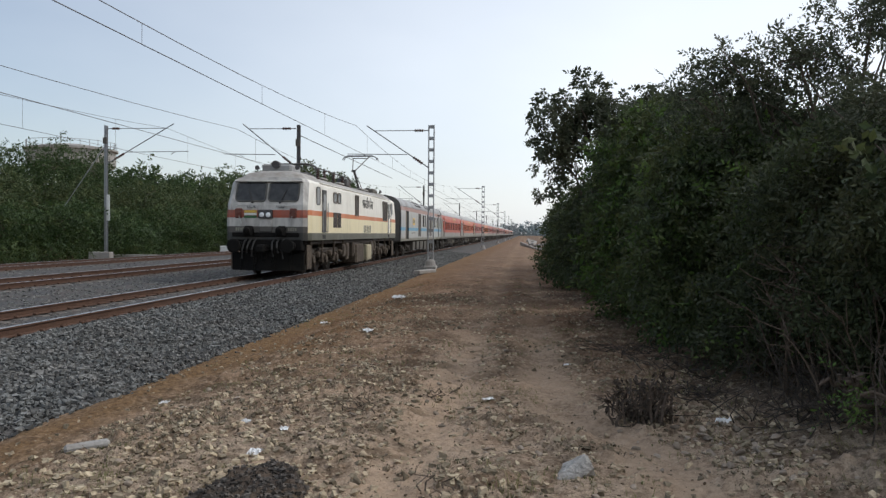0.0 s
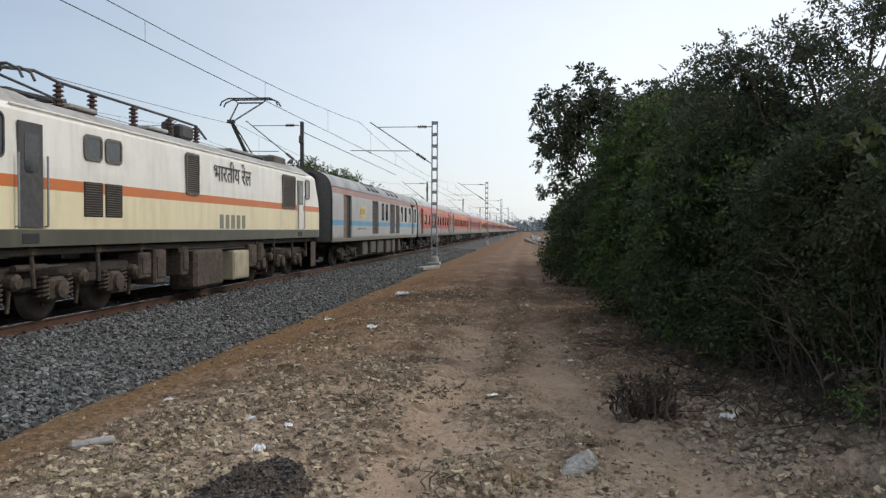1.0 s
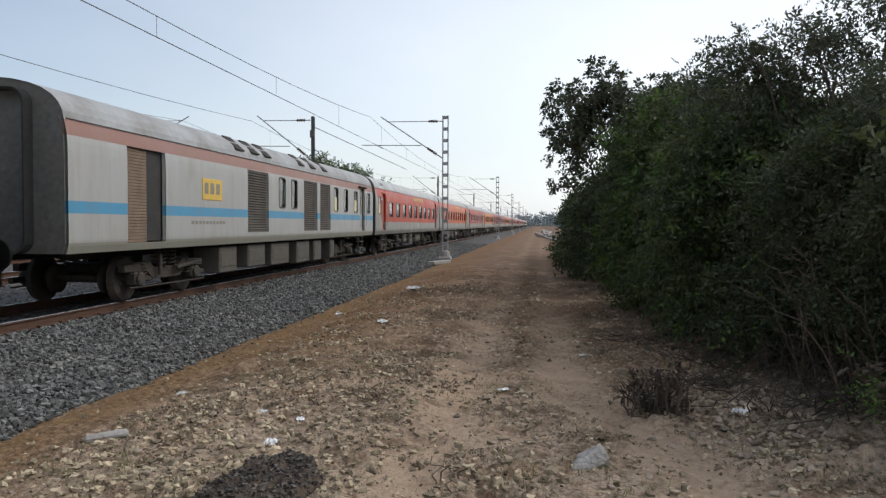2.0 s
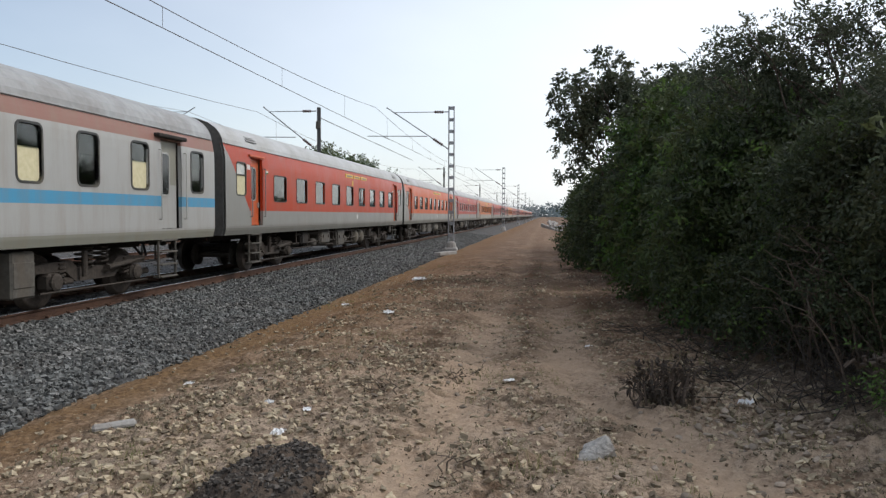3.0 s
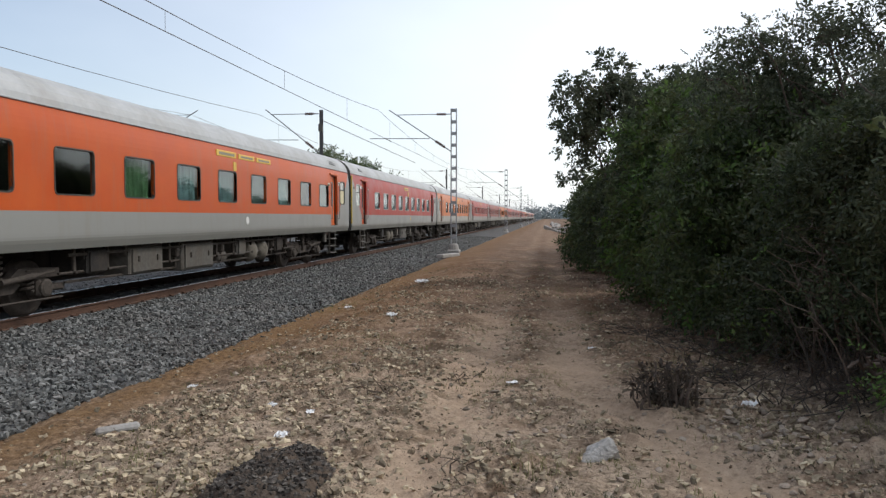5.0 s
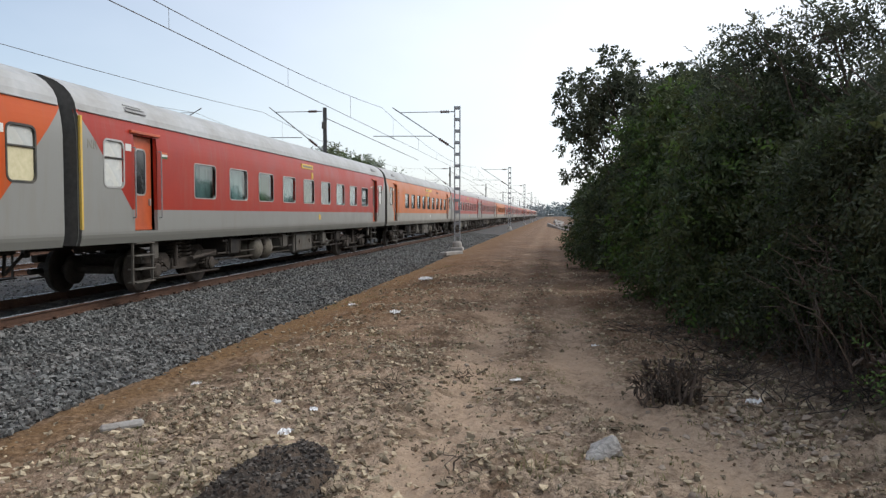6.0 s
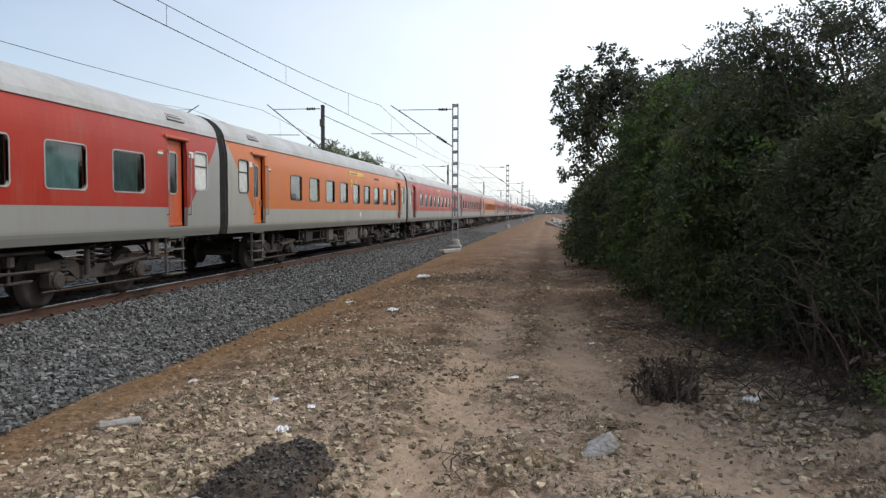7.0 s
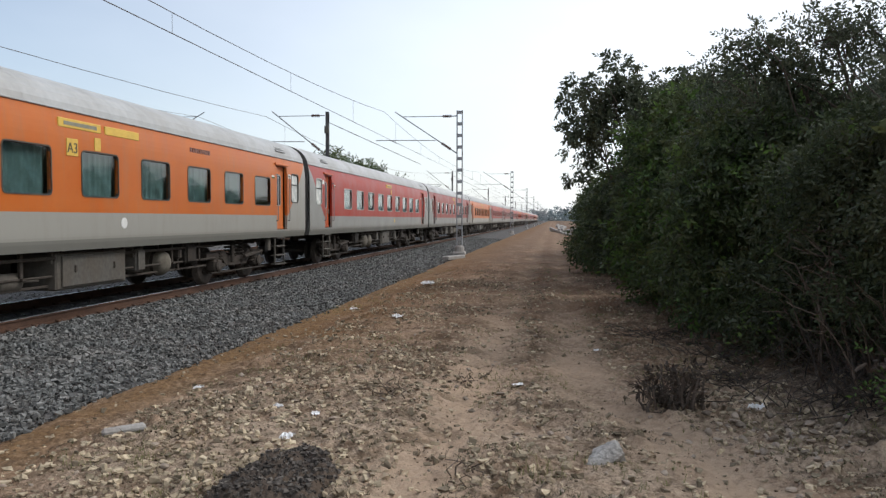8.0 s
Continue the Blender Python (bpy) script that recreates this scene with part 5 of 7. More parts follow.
# the power car
def power_car():
    t = thing("power_car", "silver-grey generator car with a blue stripe and large louvres", "train car", group="power cars of the train")
    L = 23.45
    louvres = [(7.9, 9.5, 1.36, 3.04), (12.85, 14.4, 1.36, 3.04), (14.75, 16.1, 1.36, 3.04)]
    wins = [(10.4, 10.95), (11.55, 12.1), (16.62, 17.18), (18.12, 18.70), (19.80, 20.40), (22.25, 22.83)]
    holes = louvres + [(a, b, 2.10, 2.96) for a, b in wins] + [(1.85, 3.35, 1.22, 3.06), (20.92, 21.80, 1.30, 3.12)]
    shell(t, M_VAN, M_ROOFGREY, holes, L)
    for turn in (Matrix.Identity(4), Matrix.Translation((0, L, 0)) @ FLIP):
        for a, b, z0, z1 in louvres:
            w = part("louvre", Geo().box((HALF - 0.09, (a + b) / 2, (z0 + z1) / 2), (0.02, b - a, z1 - z0), 0.004), M_UNDER, t, "dusty ventilation louvre", at=turn)
            for k in range(24):
                z = z0 + (k + 0.5) * (z1 - z0) / 24
                part("slat", Geo().box((0, 0, 0), (0.085, b - a - 0.02, 0.012), 0.003, m=pose(HALF - 0.045, (a + b) / 2, z, 0, 38, 0)), M_LOUVRE, w)
        for i, (a, b) in enumerate(wins):
            w = part("window", ring(b - a, 0.86, 0.04, 0.015, 0.09), M_WINBLACK, t, at=turn @ pose(HALF - 0.005, (a + b) / 2, 2.53))
            part("upper_pane", plate(b - a + 0.02, 0.36, 0.01, 0.06), M_PANE, w, at=pose(-0.03, 0, 0.25))
            part("lower_pane", plate(b - a + 0.02, 0.52, 0.01, 0.06), M_CREAMBLIND if i in (2, 4) else M_PANE, w, "cream blind" if i in (2, 4) else "", at=pose(-0.035, 0, -0.17))
        rs = part("roller_shutter", Geo().box((HALF - 0.1, 2.27, 2.14), (0.02, 0.86, 1.84), 0.004), M_SHUTTER, t, "brown corrugated roller shutter", at=turn)
        for k in range(30):
            part("slat", Geo().box((0, 0, 0), (0.02, 0.84, 0.058), 0.012, m=pose(HALF - 0.08, 2.27, 1.25 + 0.0605 * k)), M_SHUTTER, rs)
        # solid black block paints the darkness inside the open door
        part("doorway", Geo().box((HALF - 0.4, 3.02, 2.15), (0.6, 0.64, 1.82), 0.01), M_RUBBER, t, "black block in the doorway standing for its unlit inside", at=turn)
        d = part("door", Geo().box((0, 0, 0), (0.05, 0.86, 1.82), 0.01), M_VAN, t, "grey entrance door", at=turn @ pose(HALF - 0.14, 21.36, 2.21))
        part("window_frame", DOOR_FRAME, None, d, at=pose(0.028, -0.1, 0.22))
        part("pane", DOOR_PANE, None, d, at=pose(0.032, -0.1, 0.22))
        part("door_hood", Geo().box((HALF + 0.01, 21.3, 3.19), (0.16, 1.2, 0.08), 0.02), M_UNDER, t, at=turn)
        for e in (20.82, 21.9):
            part("handrail", handrail(e, 1.5, 2.9), M_ALU, t, at=turn)
        entrance_steps(t, turn @ pose(0, 21.3, 0))
        part("plate", Geo().box((HALF + 0.006, 5.65, 2.40), (0.012, 1.1, 0.5), 0.004), M_YELLOW, t, "yellow plate with dark bars", at=turn)
        for k in range(3):
            part("plate_bar", Geo().box((HALF + 0.014, 5.3 + 0.32 * k, 2.42), (0.006, 0.2, 0.26), 0.002), M_GREYTXT, t, at=turn)
        for k in range(10):
            part("marking_bar", Geo().box((HALF + 0.003, 4.6 + 0.19 * k, 1.62), (0.006, 0.12, 0.07), 0.001), M_GREYTXT, t, "row of small painted marks", at=turn)
        for y, w, z0 in ((7.0, 1.1, 0.35), (9.0, 1.3, 0.4), (11.0, 1.6, 0.35), (13.3, 1.4, 0.3), (15.0, 0.9, 0.3), (16.95, 0.55, 0.3)):
            part("equipment_box", Geo().box((1.1, y, (z0 + 1.02) / 2), (0.7, w, 1.02 - z0), 0.03).box((1.455, y, (z0 + 1.02) / 2), (0.02, w * 0.88, 0.55 * (1.02 - z0)), 0.01), M_BOXGREY, t, at=turn)
        for y in (7.6, 8.7, 9.7, 12.9, 14.2, 15.7):
            part("roof_vent", Geo().box((0, 0, 0), (0.55, 0.55, 0.04), 0.01, m=pose(1.34, y, 3.70, 0, 42, 0)), M_UNDER, t, "dark roof exhaust panel", at=turn)
    for y in (4.2, L - 4.2):
        bogie(t, y)
    return t


van = power_car()
VEHICLES.append((van, 21.62))
VEHICLES.append((copy_thing(van, Matrix.Identity(4)), FIRST_COACH + 24.0 * len(ORDER)))


# the locomotive
def locomotive():
    t = thing("electric_locomotive", "cream electric locomotive with an orange stripe and raised pantograph", "locomotive")
    L, H = 20.65, 1.575

    def ring_at(y, hw, hr, zc, zr):
        """A cross-section: side, cantrail and roof."""
        return [(hw, y, 1.30), (hw, y, 1.575), (hw, y, 2.22), (hw, y, 2.6), (hw - 0.03, y, zc - 0.12), (hr, y, zc), (hr * 0.72, y, zc + (zr - zc) * 0.72), (hr * 0.35, y, zr), (-hr * 0.35, y, zr), (-hr * 0.72, y, zc + (zr - zc) * 0.72), (-hr, y, zc), (-hw + 0.03, y, zc - 0.12), (-hw, y, 2.6), (-hw, y, 2.22), (-hw, y, 1.575), (-hw, y, 1.30)]

    def cab_ring(lower, upper, hw, hw2, hr, zc, zr):
        """A section near the nose, raked back above the waist."""
        r = ring_at(0, hw, hr, zc, zr)
        out = []
        for x, _, z in r:
            k = max(0.0, (z - 2.45) / 1.0)
            y = lower + (upper - lower) * min(k, 1.35)
            if z > 2.3:
                x = math.copysign(min(abs(x), hw2 + (hw - hw2) * max(0, 1 - k)), x)
            out.append((x, y, z))
        return out

    sections = [cab_ring(0.65, 1.03, 1.38, 1.28, 1.20, 3.56, 3.62), cab_ring(0.80, 1.21, 1.52, 1.45, 1.34, 3.56, 3.78), cab_ring(1.15, 1.50, 1.575, 1.55, 1.42, 3.54, 3.90), ring_at(2.1, H, 1.44, 3.52, 3.94), ring_at(3.3, H, 1.44, 3.52, 3.92), ring_at(3.7, H, 1.44, 3.52, 3.84)]
    tail = [[(x, L - y, z) for x, y, z in s] for s in sections[::-1]]
    g = Geo()
    rings = sections + tail
    n = len(rings[0])
    vs = [p for r in rings for p in r]
    fs, ms = [], []
    for k in range(len(rings) - 1):
        for i in range(n - 1):
            fs.append((k * n + i, k * n + i + 1, (k + 1) * n + i + 1, (k + 1) * n + i))
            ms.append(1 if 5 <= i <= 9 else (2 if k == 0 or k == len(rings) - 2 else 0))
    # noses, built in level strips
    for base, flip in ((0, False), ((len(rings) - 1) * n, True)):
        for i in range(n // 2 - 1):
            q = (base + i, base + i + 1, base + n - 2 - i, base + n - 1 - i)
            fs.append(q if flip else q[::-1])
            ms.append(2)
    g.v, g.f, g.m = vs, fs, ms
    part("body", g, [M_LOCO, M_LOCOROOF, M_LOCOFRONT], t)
    part("underframe", Geo().box((0, L / 2, 1.22), (2.7, L - 1.7, 0.16), 0.03), M_UNDER, t)
    for turn, lead in ((Matrix.Translation((0, 0.55, 0)), True), (Matrix.Translation((0, L - 0.55, 0)) @ FLIP, False)):
        # windscreens lie on the raked face
        for s in (-1, 1):
            rake = math.degrees(math.atan2(0.38, 1.0))
            m = turn @ pose(s * 0.615, 0.325, 3.07, -rake, 0, 0) @ pose(0, 0, 0, 0, 0, -90)
            w = part("windscreen", ring(1.06, 0.70, 0.05, 0.03, 0.09), M_WINBLACK, t, at=m)
            part("pane", plate(1.08, 0.72, 0.012, 0.08), M_WINGLASS, w, "dark windscreen glass", at=pose(0.012, 0, 0))
            part("wiper", Geo().tube((0.035, -s * 0.1, -0.42), (0.045, s * 0.12, 0.1), 0.012, n=6).box((0.05, -s * 0.1, -0.44), (0.06, 0.08, 0.08), 0.02), M_RUBBER, w)
            part("marker_lamp", Geo().box((s * 1.02, 0.13, 2.28), (0.26, 0.16, 0.36), 0.03).tube((s * 1.02, 0.045, 2.28), (s * 1.02, 0.06, 2.28), 0.09, n=16), M_ORANGEBLIND, t, "dark red marker lamp", at=turn)
            part("grab_rail", Geo().tube((s * 0.32, 0.03, 2.56), (s * 1.1, 0.05, 2.56), 0.014, n=6).tube((s * 0.9, 0.03, 1.9), (s * 1.12, 0.1, 2.56), 0.014, n=6), M_ALU, t, at=turn)
            bf = part("buffer", Geo().turned((s * 0.98, 0.1, 1.10), (s * 0.98, -0.55, 1.10), [(0, 0.16), (0.3, 0.16), (0.3, 0.11), (0.85, 0.10), (0.88, 0.25), (0.97, 0.25), (1, 0.2)], 20), M_SOOT, t, "round black buffer", at=turn)
            part("horn", Geo().turned((s * 0.78, 1.6, 4.02), (s * 0.78, 1.35, 4.04), [(0, 0.03), (0.6, 0.04), (1, 0.09)], 12), M_DARKSTEEL, t, at=turn)
            part("lower_lamp", Geo().box((s * 0.62, 0.02, 1.72), (0.30, 0.2, 0.2), 0.05), M_SOOT, t, at=turn)
        hl = part("headlight", Geo().box((0, 0.05, 2.25), (0.52, 0.14, 0.32), 0.03), M_DARKSTEEL, t, "twin headlight in a dark housing", at=turn)
        for s in (-1, 1):
            part("lens", Geo().turned((s * 0.12, -0.015, 2.22), (s * 0.12, -0.045, 2.22), [(0, 0.095), (0.5, 0.085), (1, 0.04)], 16), M_LENS, hl, "bright lamp lens")
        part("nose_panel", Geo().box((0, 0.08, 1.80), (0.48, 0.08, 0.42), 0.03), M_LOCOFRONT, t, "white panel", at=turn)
        for k, mm in enumerate((M_YELLOW, M_WHITE, M_CURTAINGREEN)):
            part("flag_band", Geo().box((-0.58, 0.092, 2.34 - 0.095 * k), (0.46, 0.02, 0.085), 0.004), mm, t, at=turn)
        for s in (-1, 1):
            for k in range(4):
                part("number_bar", Geo().box((s * 0.98 + 0.085 * (k - 1.5), 0.10, 1.70), (0.06, 0.02, 0.12), 0.003), M_GREYTXT, t, at=turn)
        part("roof_unit", Geo().box((0, 1.9, 4.02), (1.15, 1.2, 0.30), 0.06).box((0, 1.29, 4.02), (1.0, 0.03, 0.2), 0.01), M_ROOFGREY if lead else M_BOXGREY, t, "grey roof cooling unit", at=turn)
        part("roof_lamp", Geo().turned((0, 1.45, 4.16), (0, 1.15, 4.14), [(0, 0.13), (0.7, 0.15), (1, 0.15), (1, 0.10)], 16), M_DARKSTEEL, t, "round dark roof lamp", at=turn)
        part("visor", Geo().box((0, 0.47, 3.50), (2.55, 0.16, 0.05), 0.015, m=pose(0, 0.44, 3.47, 20, 0, 0)), M_LOCOROOF, t, "grimy strip over the windscreens", at=turn)
        for s in (-1, 1):
            part("jumper_box", Geo().box((s * 0.60, -0.05, 1.60), (0.34, 0.26, 0.34), 0.06).turned((s * 0.60, -0.16, 1.66), (s * 0.60, -0.30, 1.62), [(0, 0.12), (0.8, 0.12), (1, 0.07)], 14), M_SOOT, t, "sooty jumper socket", at=turn)
            for k, (x0, dz) in enumerate(((0.34, 0.62), (0.52, 0.50), (0.70, 0.70))):
                part("brake_hose", Geo().path([(s * x0, 0.05, 1.34), (s * x0, -0.22, 1.22), (s * (x0 + 0.03), -0.34, 1.34 - dz * 0.6), (s * (x0 + 0.06), -0.26, 1.34 - dz)], 0.032, 8), M_RUBBER, t, "hanging rubber hose", at=turn)
            part("guard_bar", Geo().tube((s * 0.45, -0.08, 0.9), (s * 0.35, -0.10, 0.2), 0.03, n=8), M_SOOT, t, at=turn)
            part("guard_bar", Geo().tube((s * 0.95, 0.12, 0.9), (s * 0.90, 0.10, 0.2), 0.03, n=8), M_SOOT, t, at=turn)
        part("buffer_beam", Geo().box((0, 0.28, 1.12), (2.7, 0.45, 0.42), 0.04), M_SOOT, t, at=turn)
        part("coupler", Geo().box((0, -0.25, 1.0), (0.34, 0.6, 0.3), 0.07).box((0, -0.05, 0.72), (0.2, 0.2, 0.35), 0.05).tube((0.35, 0, 0.95), (0.3, -0.12, 0.45), 0.03).tube((-0.35, 0, 0.95), (-0.3, -0.12, 0.45), 0.03), M_SOOT, t, at=turn)
        g = Geo()
        for s in (-1, 1):
            g.add([(0, -0.05, 0.85), (s * 1.35, 0.35, 0.85), (s * 1.35, 0.35, 0.2), (0, -0.12, 0.2), (0, 0.02, 0.85), (s * 1.35, 0.45, 0.85), (s * 1.35, 0.45, 0.2), (0, -0.04, 0.2)],
                  [(0, 1, 2, 3), (7, 6, 5, 4), (1, 5, 6, 2), (3, 2, 6, 7), (0, 4, 5, 1)])
        part("cattle_guard", g, M_SOOT, t, "grimy black cattle guard", at=turn)
        lettering("nose_letters", "S.C.R", 0.15, M_BLACKPAINT, t, turn @ pose(-0.55, 0.075, 2.47, 90), "black painted letters", 0.01)
        lettering("nose_letters", "LGD", 0.15, M_BLACKPAINT, t, turn @ pose(0.55, 0.075, 2.47, 90), "black painted letters", 0.01)
        part("nose_soot", Geo().box((0, 0.075, 1.50), (2.5, 0.1, 0.16), 0.02), M_SOOT, t, "sooty lower edge of the nose", at=turn)
        for s in (-1, 1):
            part("corner_step", Geo().box((s * 1.42, 0.75, 0.68), (0.05, 0.6, 0.9), 0.02), M_DUSTY, t, at=turn)
    for turn, near in ((Matrix.Identity(4), True), (Matrix.Diagonal((-1, 1, 1, 1)), False)):
        side = pose(H, 0, 0) if near else Matrix.Translation((-H, 0, 0)) @ pose(0, 0, 0, 0, 0, 180)
        sg = 1 if near else -1
        for yc, lead in ((2.42, 1), (L - 2.95, -1)):
            # leading near door: a flat dark panel stands for the unlit cab inside
            d = part("cab_door", Geo().box((0, 0, 0), (0.03, 0.60, 1.66), 0.01), M_INSIDE if near and lead > 0 else M_LOCO, t, "dark panel painted as the unlit inside of an open cab doorway" if near and lead > 0 else "grimy cab door", at=pose(sg * (H + 0.006), yc + 0.46 * lead, 2.42) @ (pose(0, 0, 0) if near else FLIP))
            part("pane", plate(0.34, 0.62, 0.01, 0.07), M_WINGLASS, d, at=pose(0.022, 0, 0.35))
            for e in (-0.36, 0.36):
                part("handrail", Geo().tube((sg * (H + 0.06), yc + 0.46 * lead + e, 1.62), (sg * (H + 0.06), yc + 0.46 * lead + e, 2.75), 0.018, n=8).tube((sg * H, yc + 0.46 * lead + e, 1.62), (sg * (H + 0.06), yc + 0.46 * lead + e, 1.62), 0.015, n=6), M_STEEL, t)
            w = part("cab_window", ring(0.44, 0.62, 0.035, 0.02, 0.08), M_WINBLACK, t, at=pose(sg * H, yc - 0.40 * lead, 2.98) @ (pose(0, 0, 0) if near else FLIP))
            part("pane", plate(0.46, 0.64, 0.012, 0.07), M_WINGLASS, w, at=pose(0.008, 0, 0))
            # black plate on the body side paints the shade of a step hole
            part("step_hole", Geo().box((sg * (H + 0.002), yc + 0.46 * lead, 1.43), (0.02, 0.42, 0.16), 0.01), M_RUBBER, t)
        for a, b in ((4.36, 4.92), (5.05, 5.60)):
            w = part("side_window", ring(b - a - 0.08, 0.36, 0.05, 0.02, 0.05), M_LOUVRE, t, at=pose(sg * H, (a + b) / 2, 3.03) @ (pose(0, 0, 0) if near else FLIP))
            part("pane", plate(b - a - 0.06, 0.38, 0.012, 0.05), M_WINGLASS, w, at=pose(0.008, 0, 0))
            gr = part("grille", Geo().box((sg * (H + 0.004), (a + b) / 2, 2.11), (0.02, b - a + 0.04, 0.62), 0.008), M_UNDER, t, "dark dusty air grille")
            for k in range(14):
                part("slat", Geo().box((sg * (H + 0.017), (a + b) / 2, 1.83 + 0.043 * k), (0.012, b - a, 0.014), 0.003), M_LOUVRE, gr)
        for a, b, z0, z1 in ((8.40, 9.05, 2.40, 3.32), (15.34, 16.62, 2.28, 3.32)):
            gr = part("grille", Geo().box((sg * (H + 0.004), (a + b) / 2, (z0 + z1) / 2), (0.02, b - a, z1 - z0), 0.008), M_UNDER, t, "dark dusty air grille")
            part("grille_frame", ring(b - a - 0.06, z1 - z0 - 0.06, 0.05, 0.03, 0.02), M_LOUVRE, gr, at=pose(sg * (H + 0.004), (a + b) / 2, (z0 + z1) / 2) @ (pose(0, 0, 0) if near else FLIP))
            for k in range(18):
                part("slat", Geo().box((sg * (H + 0.017), (a + b) / 2, z0 + 0.05 + (z1 - z0 - 0.1) * k / 17), (0.012, b - a - 0.06, 0.02), 0.004), M_LOUVRE, gr)
        for k in range(5):
            part("number_bar", Geo().box((sg * (H + 0.004), 10.45 + 0.38 * k, 1.78), (0.008, 0.24, 0.36), 0.002), M_GREYTXT, t, "stencilled grey figure")
        part("gutter", Geo().box((sg * 1.50, L / 2, 3.50), (0.05, L - 5.0, 0.035), 0.01), M_LOCO, t)
        part("underslung_tank", Geo().box((sg * 1.15, 9.95, 0.62), (0.7, 1.7, 0.95), 0.08), M_DUSTY, t, "grimy transformer tank")
        part("battery_box", Geo().box((sg * 1.25, 11.95, 0.62), (0.55, 1.15, 0.78), 0.03).box((sg * 1.53, 11.95, 0.62), (0.02, 1.05, 0.66), 0.01), M_BATTERY, t, "dull cream battery box")
        for k in range(4):
            part("cooling_pipe", Geo().tube((sg * 1.42, 8.3, 1.24 - 0.055 * k), (sg * 1.42, 12.4, 1.24 - 0.055 * k), 0.022, n=6), M_BOGIE, t)
        for y, w, z0, z1 in ((6.75, 0.5, 0.55, 1.1), (7.4, 0.55, 0.4, 1.15), (8.6, 0.35, 0.5, 1.2), (13.0, 0.6, 0.5, 1.15), (13.7, 0.4, 0.65, 1.2)):
            part("equipment_box", Geo().box((sg * 1.22, y, (z0 + z1) / 2), (0.5, w, z1 - z0), 0.04).box((sg * 1.48, y, (z0 + z1) / 2), (0.03, w * 0.7, (z1 - z0) * 0.6), 0.01), M_DUSTY, t)
        for y in (1.5, 3.1, 5.0, 6.6, 13.3, 14.9, 16.8, 18.4):
            part("link_rod", Geo().tube((sg * 1.42, y, 1.28), (sg * 1.40, y + 0.1, 0.62), 0.04, n=8).box((sg * 1.42, y, 1.22), (0.12, 0.2, 0.16), 0.03), M_DUSTY, t)
        part("cable_duct", Geo().box((sg * 1.36, L / 2, 1.21), (0.16, L - 3.4, 0.13), 0.02), M_BOGIE, t)
        if near:
            lettering("painted_word", "भारतीय रेल", 0.62, M_BLACKPAINT, t, Matrix.Translation((H + 0.004, 11.25, 2.80)) @ SIDEWAYS, "black painted words", 0.003)
    # bogies with three axles
    for yb in (4.05, L - 4.6):
        # centre block is oversized as a dark backing behind the wheels
        b = part("bogie", Geo().box((0, 0, 0.72), (2.0, 4.9, 0.5), 0.05), M_UNDER, t, at=pose(0, yb, 0))
        for s in (-1, 1):
            g = Geo().box((s * 1.14, 0, 0.86), (0.2, 4.9, 0.22), 0.05)
            for e in (-0.93, 0.93):
                g.box((s * 1.14, e, 0.70), (0.2, 0.7, 0.26), 0.06)
            part("side_frame", g, M_BOGIE, b)
            for e in (-1.85, 0.0, 1.85):
                part("axle_box", Geo().box((s * 1.18, e, 0.55), (0.26, 0.46, 0.42), 0.06).turned((s * 1.3, e, 0.55), (s * 1.4, e, 0.55), [(0, 0.16), (0.8, 0.16), (1, 0.1)], 14), M_DUSTY, b)
                for f in (-0.34, 0.34):
                    part("spring", coil(Geo(), s * 1.2, e + f, 0.40, 0.78, 0.10), M_DUSTY, b)
                part("brake_cylinder", Geo().turned((s * 1.22, e + 0.62, 0.75), (s * 1.42, e + 0.62, 0.72), [(0, 0.14), (0.7, 0.14), (1, 0.09)], 14).tube((s * 1.25, e + 0.62, 0.7), (s * 1.2, e + 0.62, 0.25), 0.035), M_DUSTY, b)
            part("sand_pipe", Geo().path([(s * 1.2, -2.4, 0.9), (s * 1.15, -2.55, 0.5), (s * 0.95, -2.5, 0.12)], 0.025), M_BOGIE, b)
            part("damper", Geo().tube((s * 1.36, -1.3, 0.95), (s * 1.36, -0.5, 0.95), 0.06).tube((s * 1.36, -0.5, 0.95), (s * 1.36, 0.1, 0.95), 0.03), M_BOGIE, b)
        for e in (-1.85, 0.0, 1.85):
            part("wheelset", WHEELSET, None, b, at=pose(0, e, 0.5) @ Matrix.Diagonal((1, 1.09, 1.09, 1)))
    # roof gear: insulators, bus bars, breaker, pantographs
    spots = [(4.9, 0.75), (6.0, 0.75), (7.6, 0.75), (9.3, 0.75), (10.9, 0.7)]
    for y, x in spots:
        g = Geo()
        insulator(g, (x, y, 3.74), (x, y, 4.25), 0.10, 6, 0)
        part("roof_insulator", g, M_PORCELAIN, t)
    part("bus_bar", Geo().path([(x, y, 4.27) for y, x in spots] + [(0.4, 12.2, 4.1)], 0.03, 8), M_DARKSTEEL, t)
    part("bus_bar", Geo().path([(0.7, 3.4, 4.24), (0.75, 4.2, 4.34), (0.75, 4.9, 4.27)], 0.03, 8), M_DARKSTEEL, t)
    part("circuit_breaker", Geo().box((0.6, 10.1, 4.0), (0.5, 0.7, 0.36), 0.06).turned((0.6, 9.5, 3.85), (0.6, 9.5, 4.2), [(0, 0.14), (0.9, 0.14), (1, 0.08)], 14), M_DARKSTEEL, t, "dark roof breaker")
    for y in (5.4, 8.4, 13.2, 14.0):
        part("roof_hatch", Geo().box((0.2, y, 3.86), (1.5, 0.9, 0.08), 0.02), M_LOCOROOF, t)

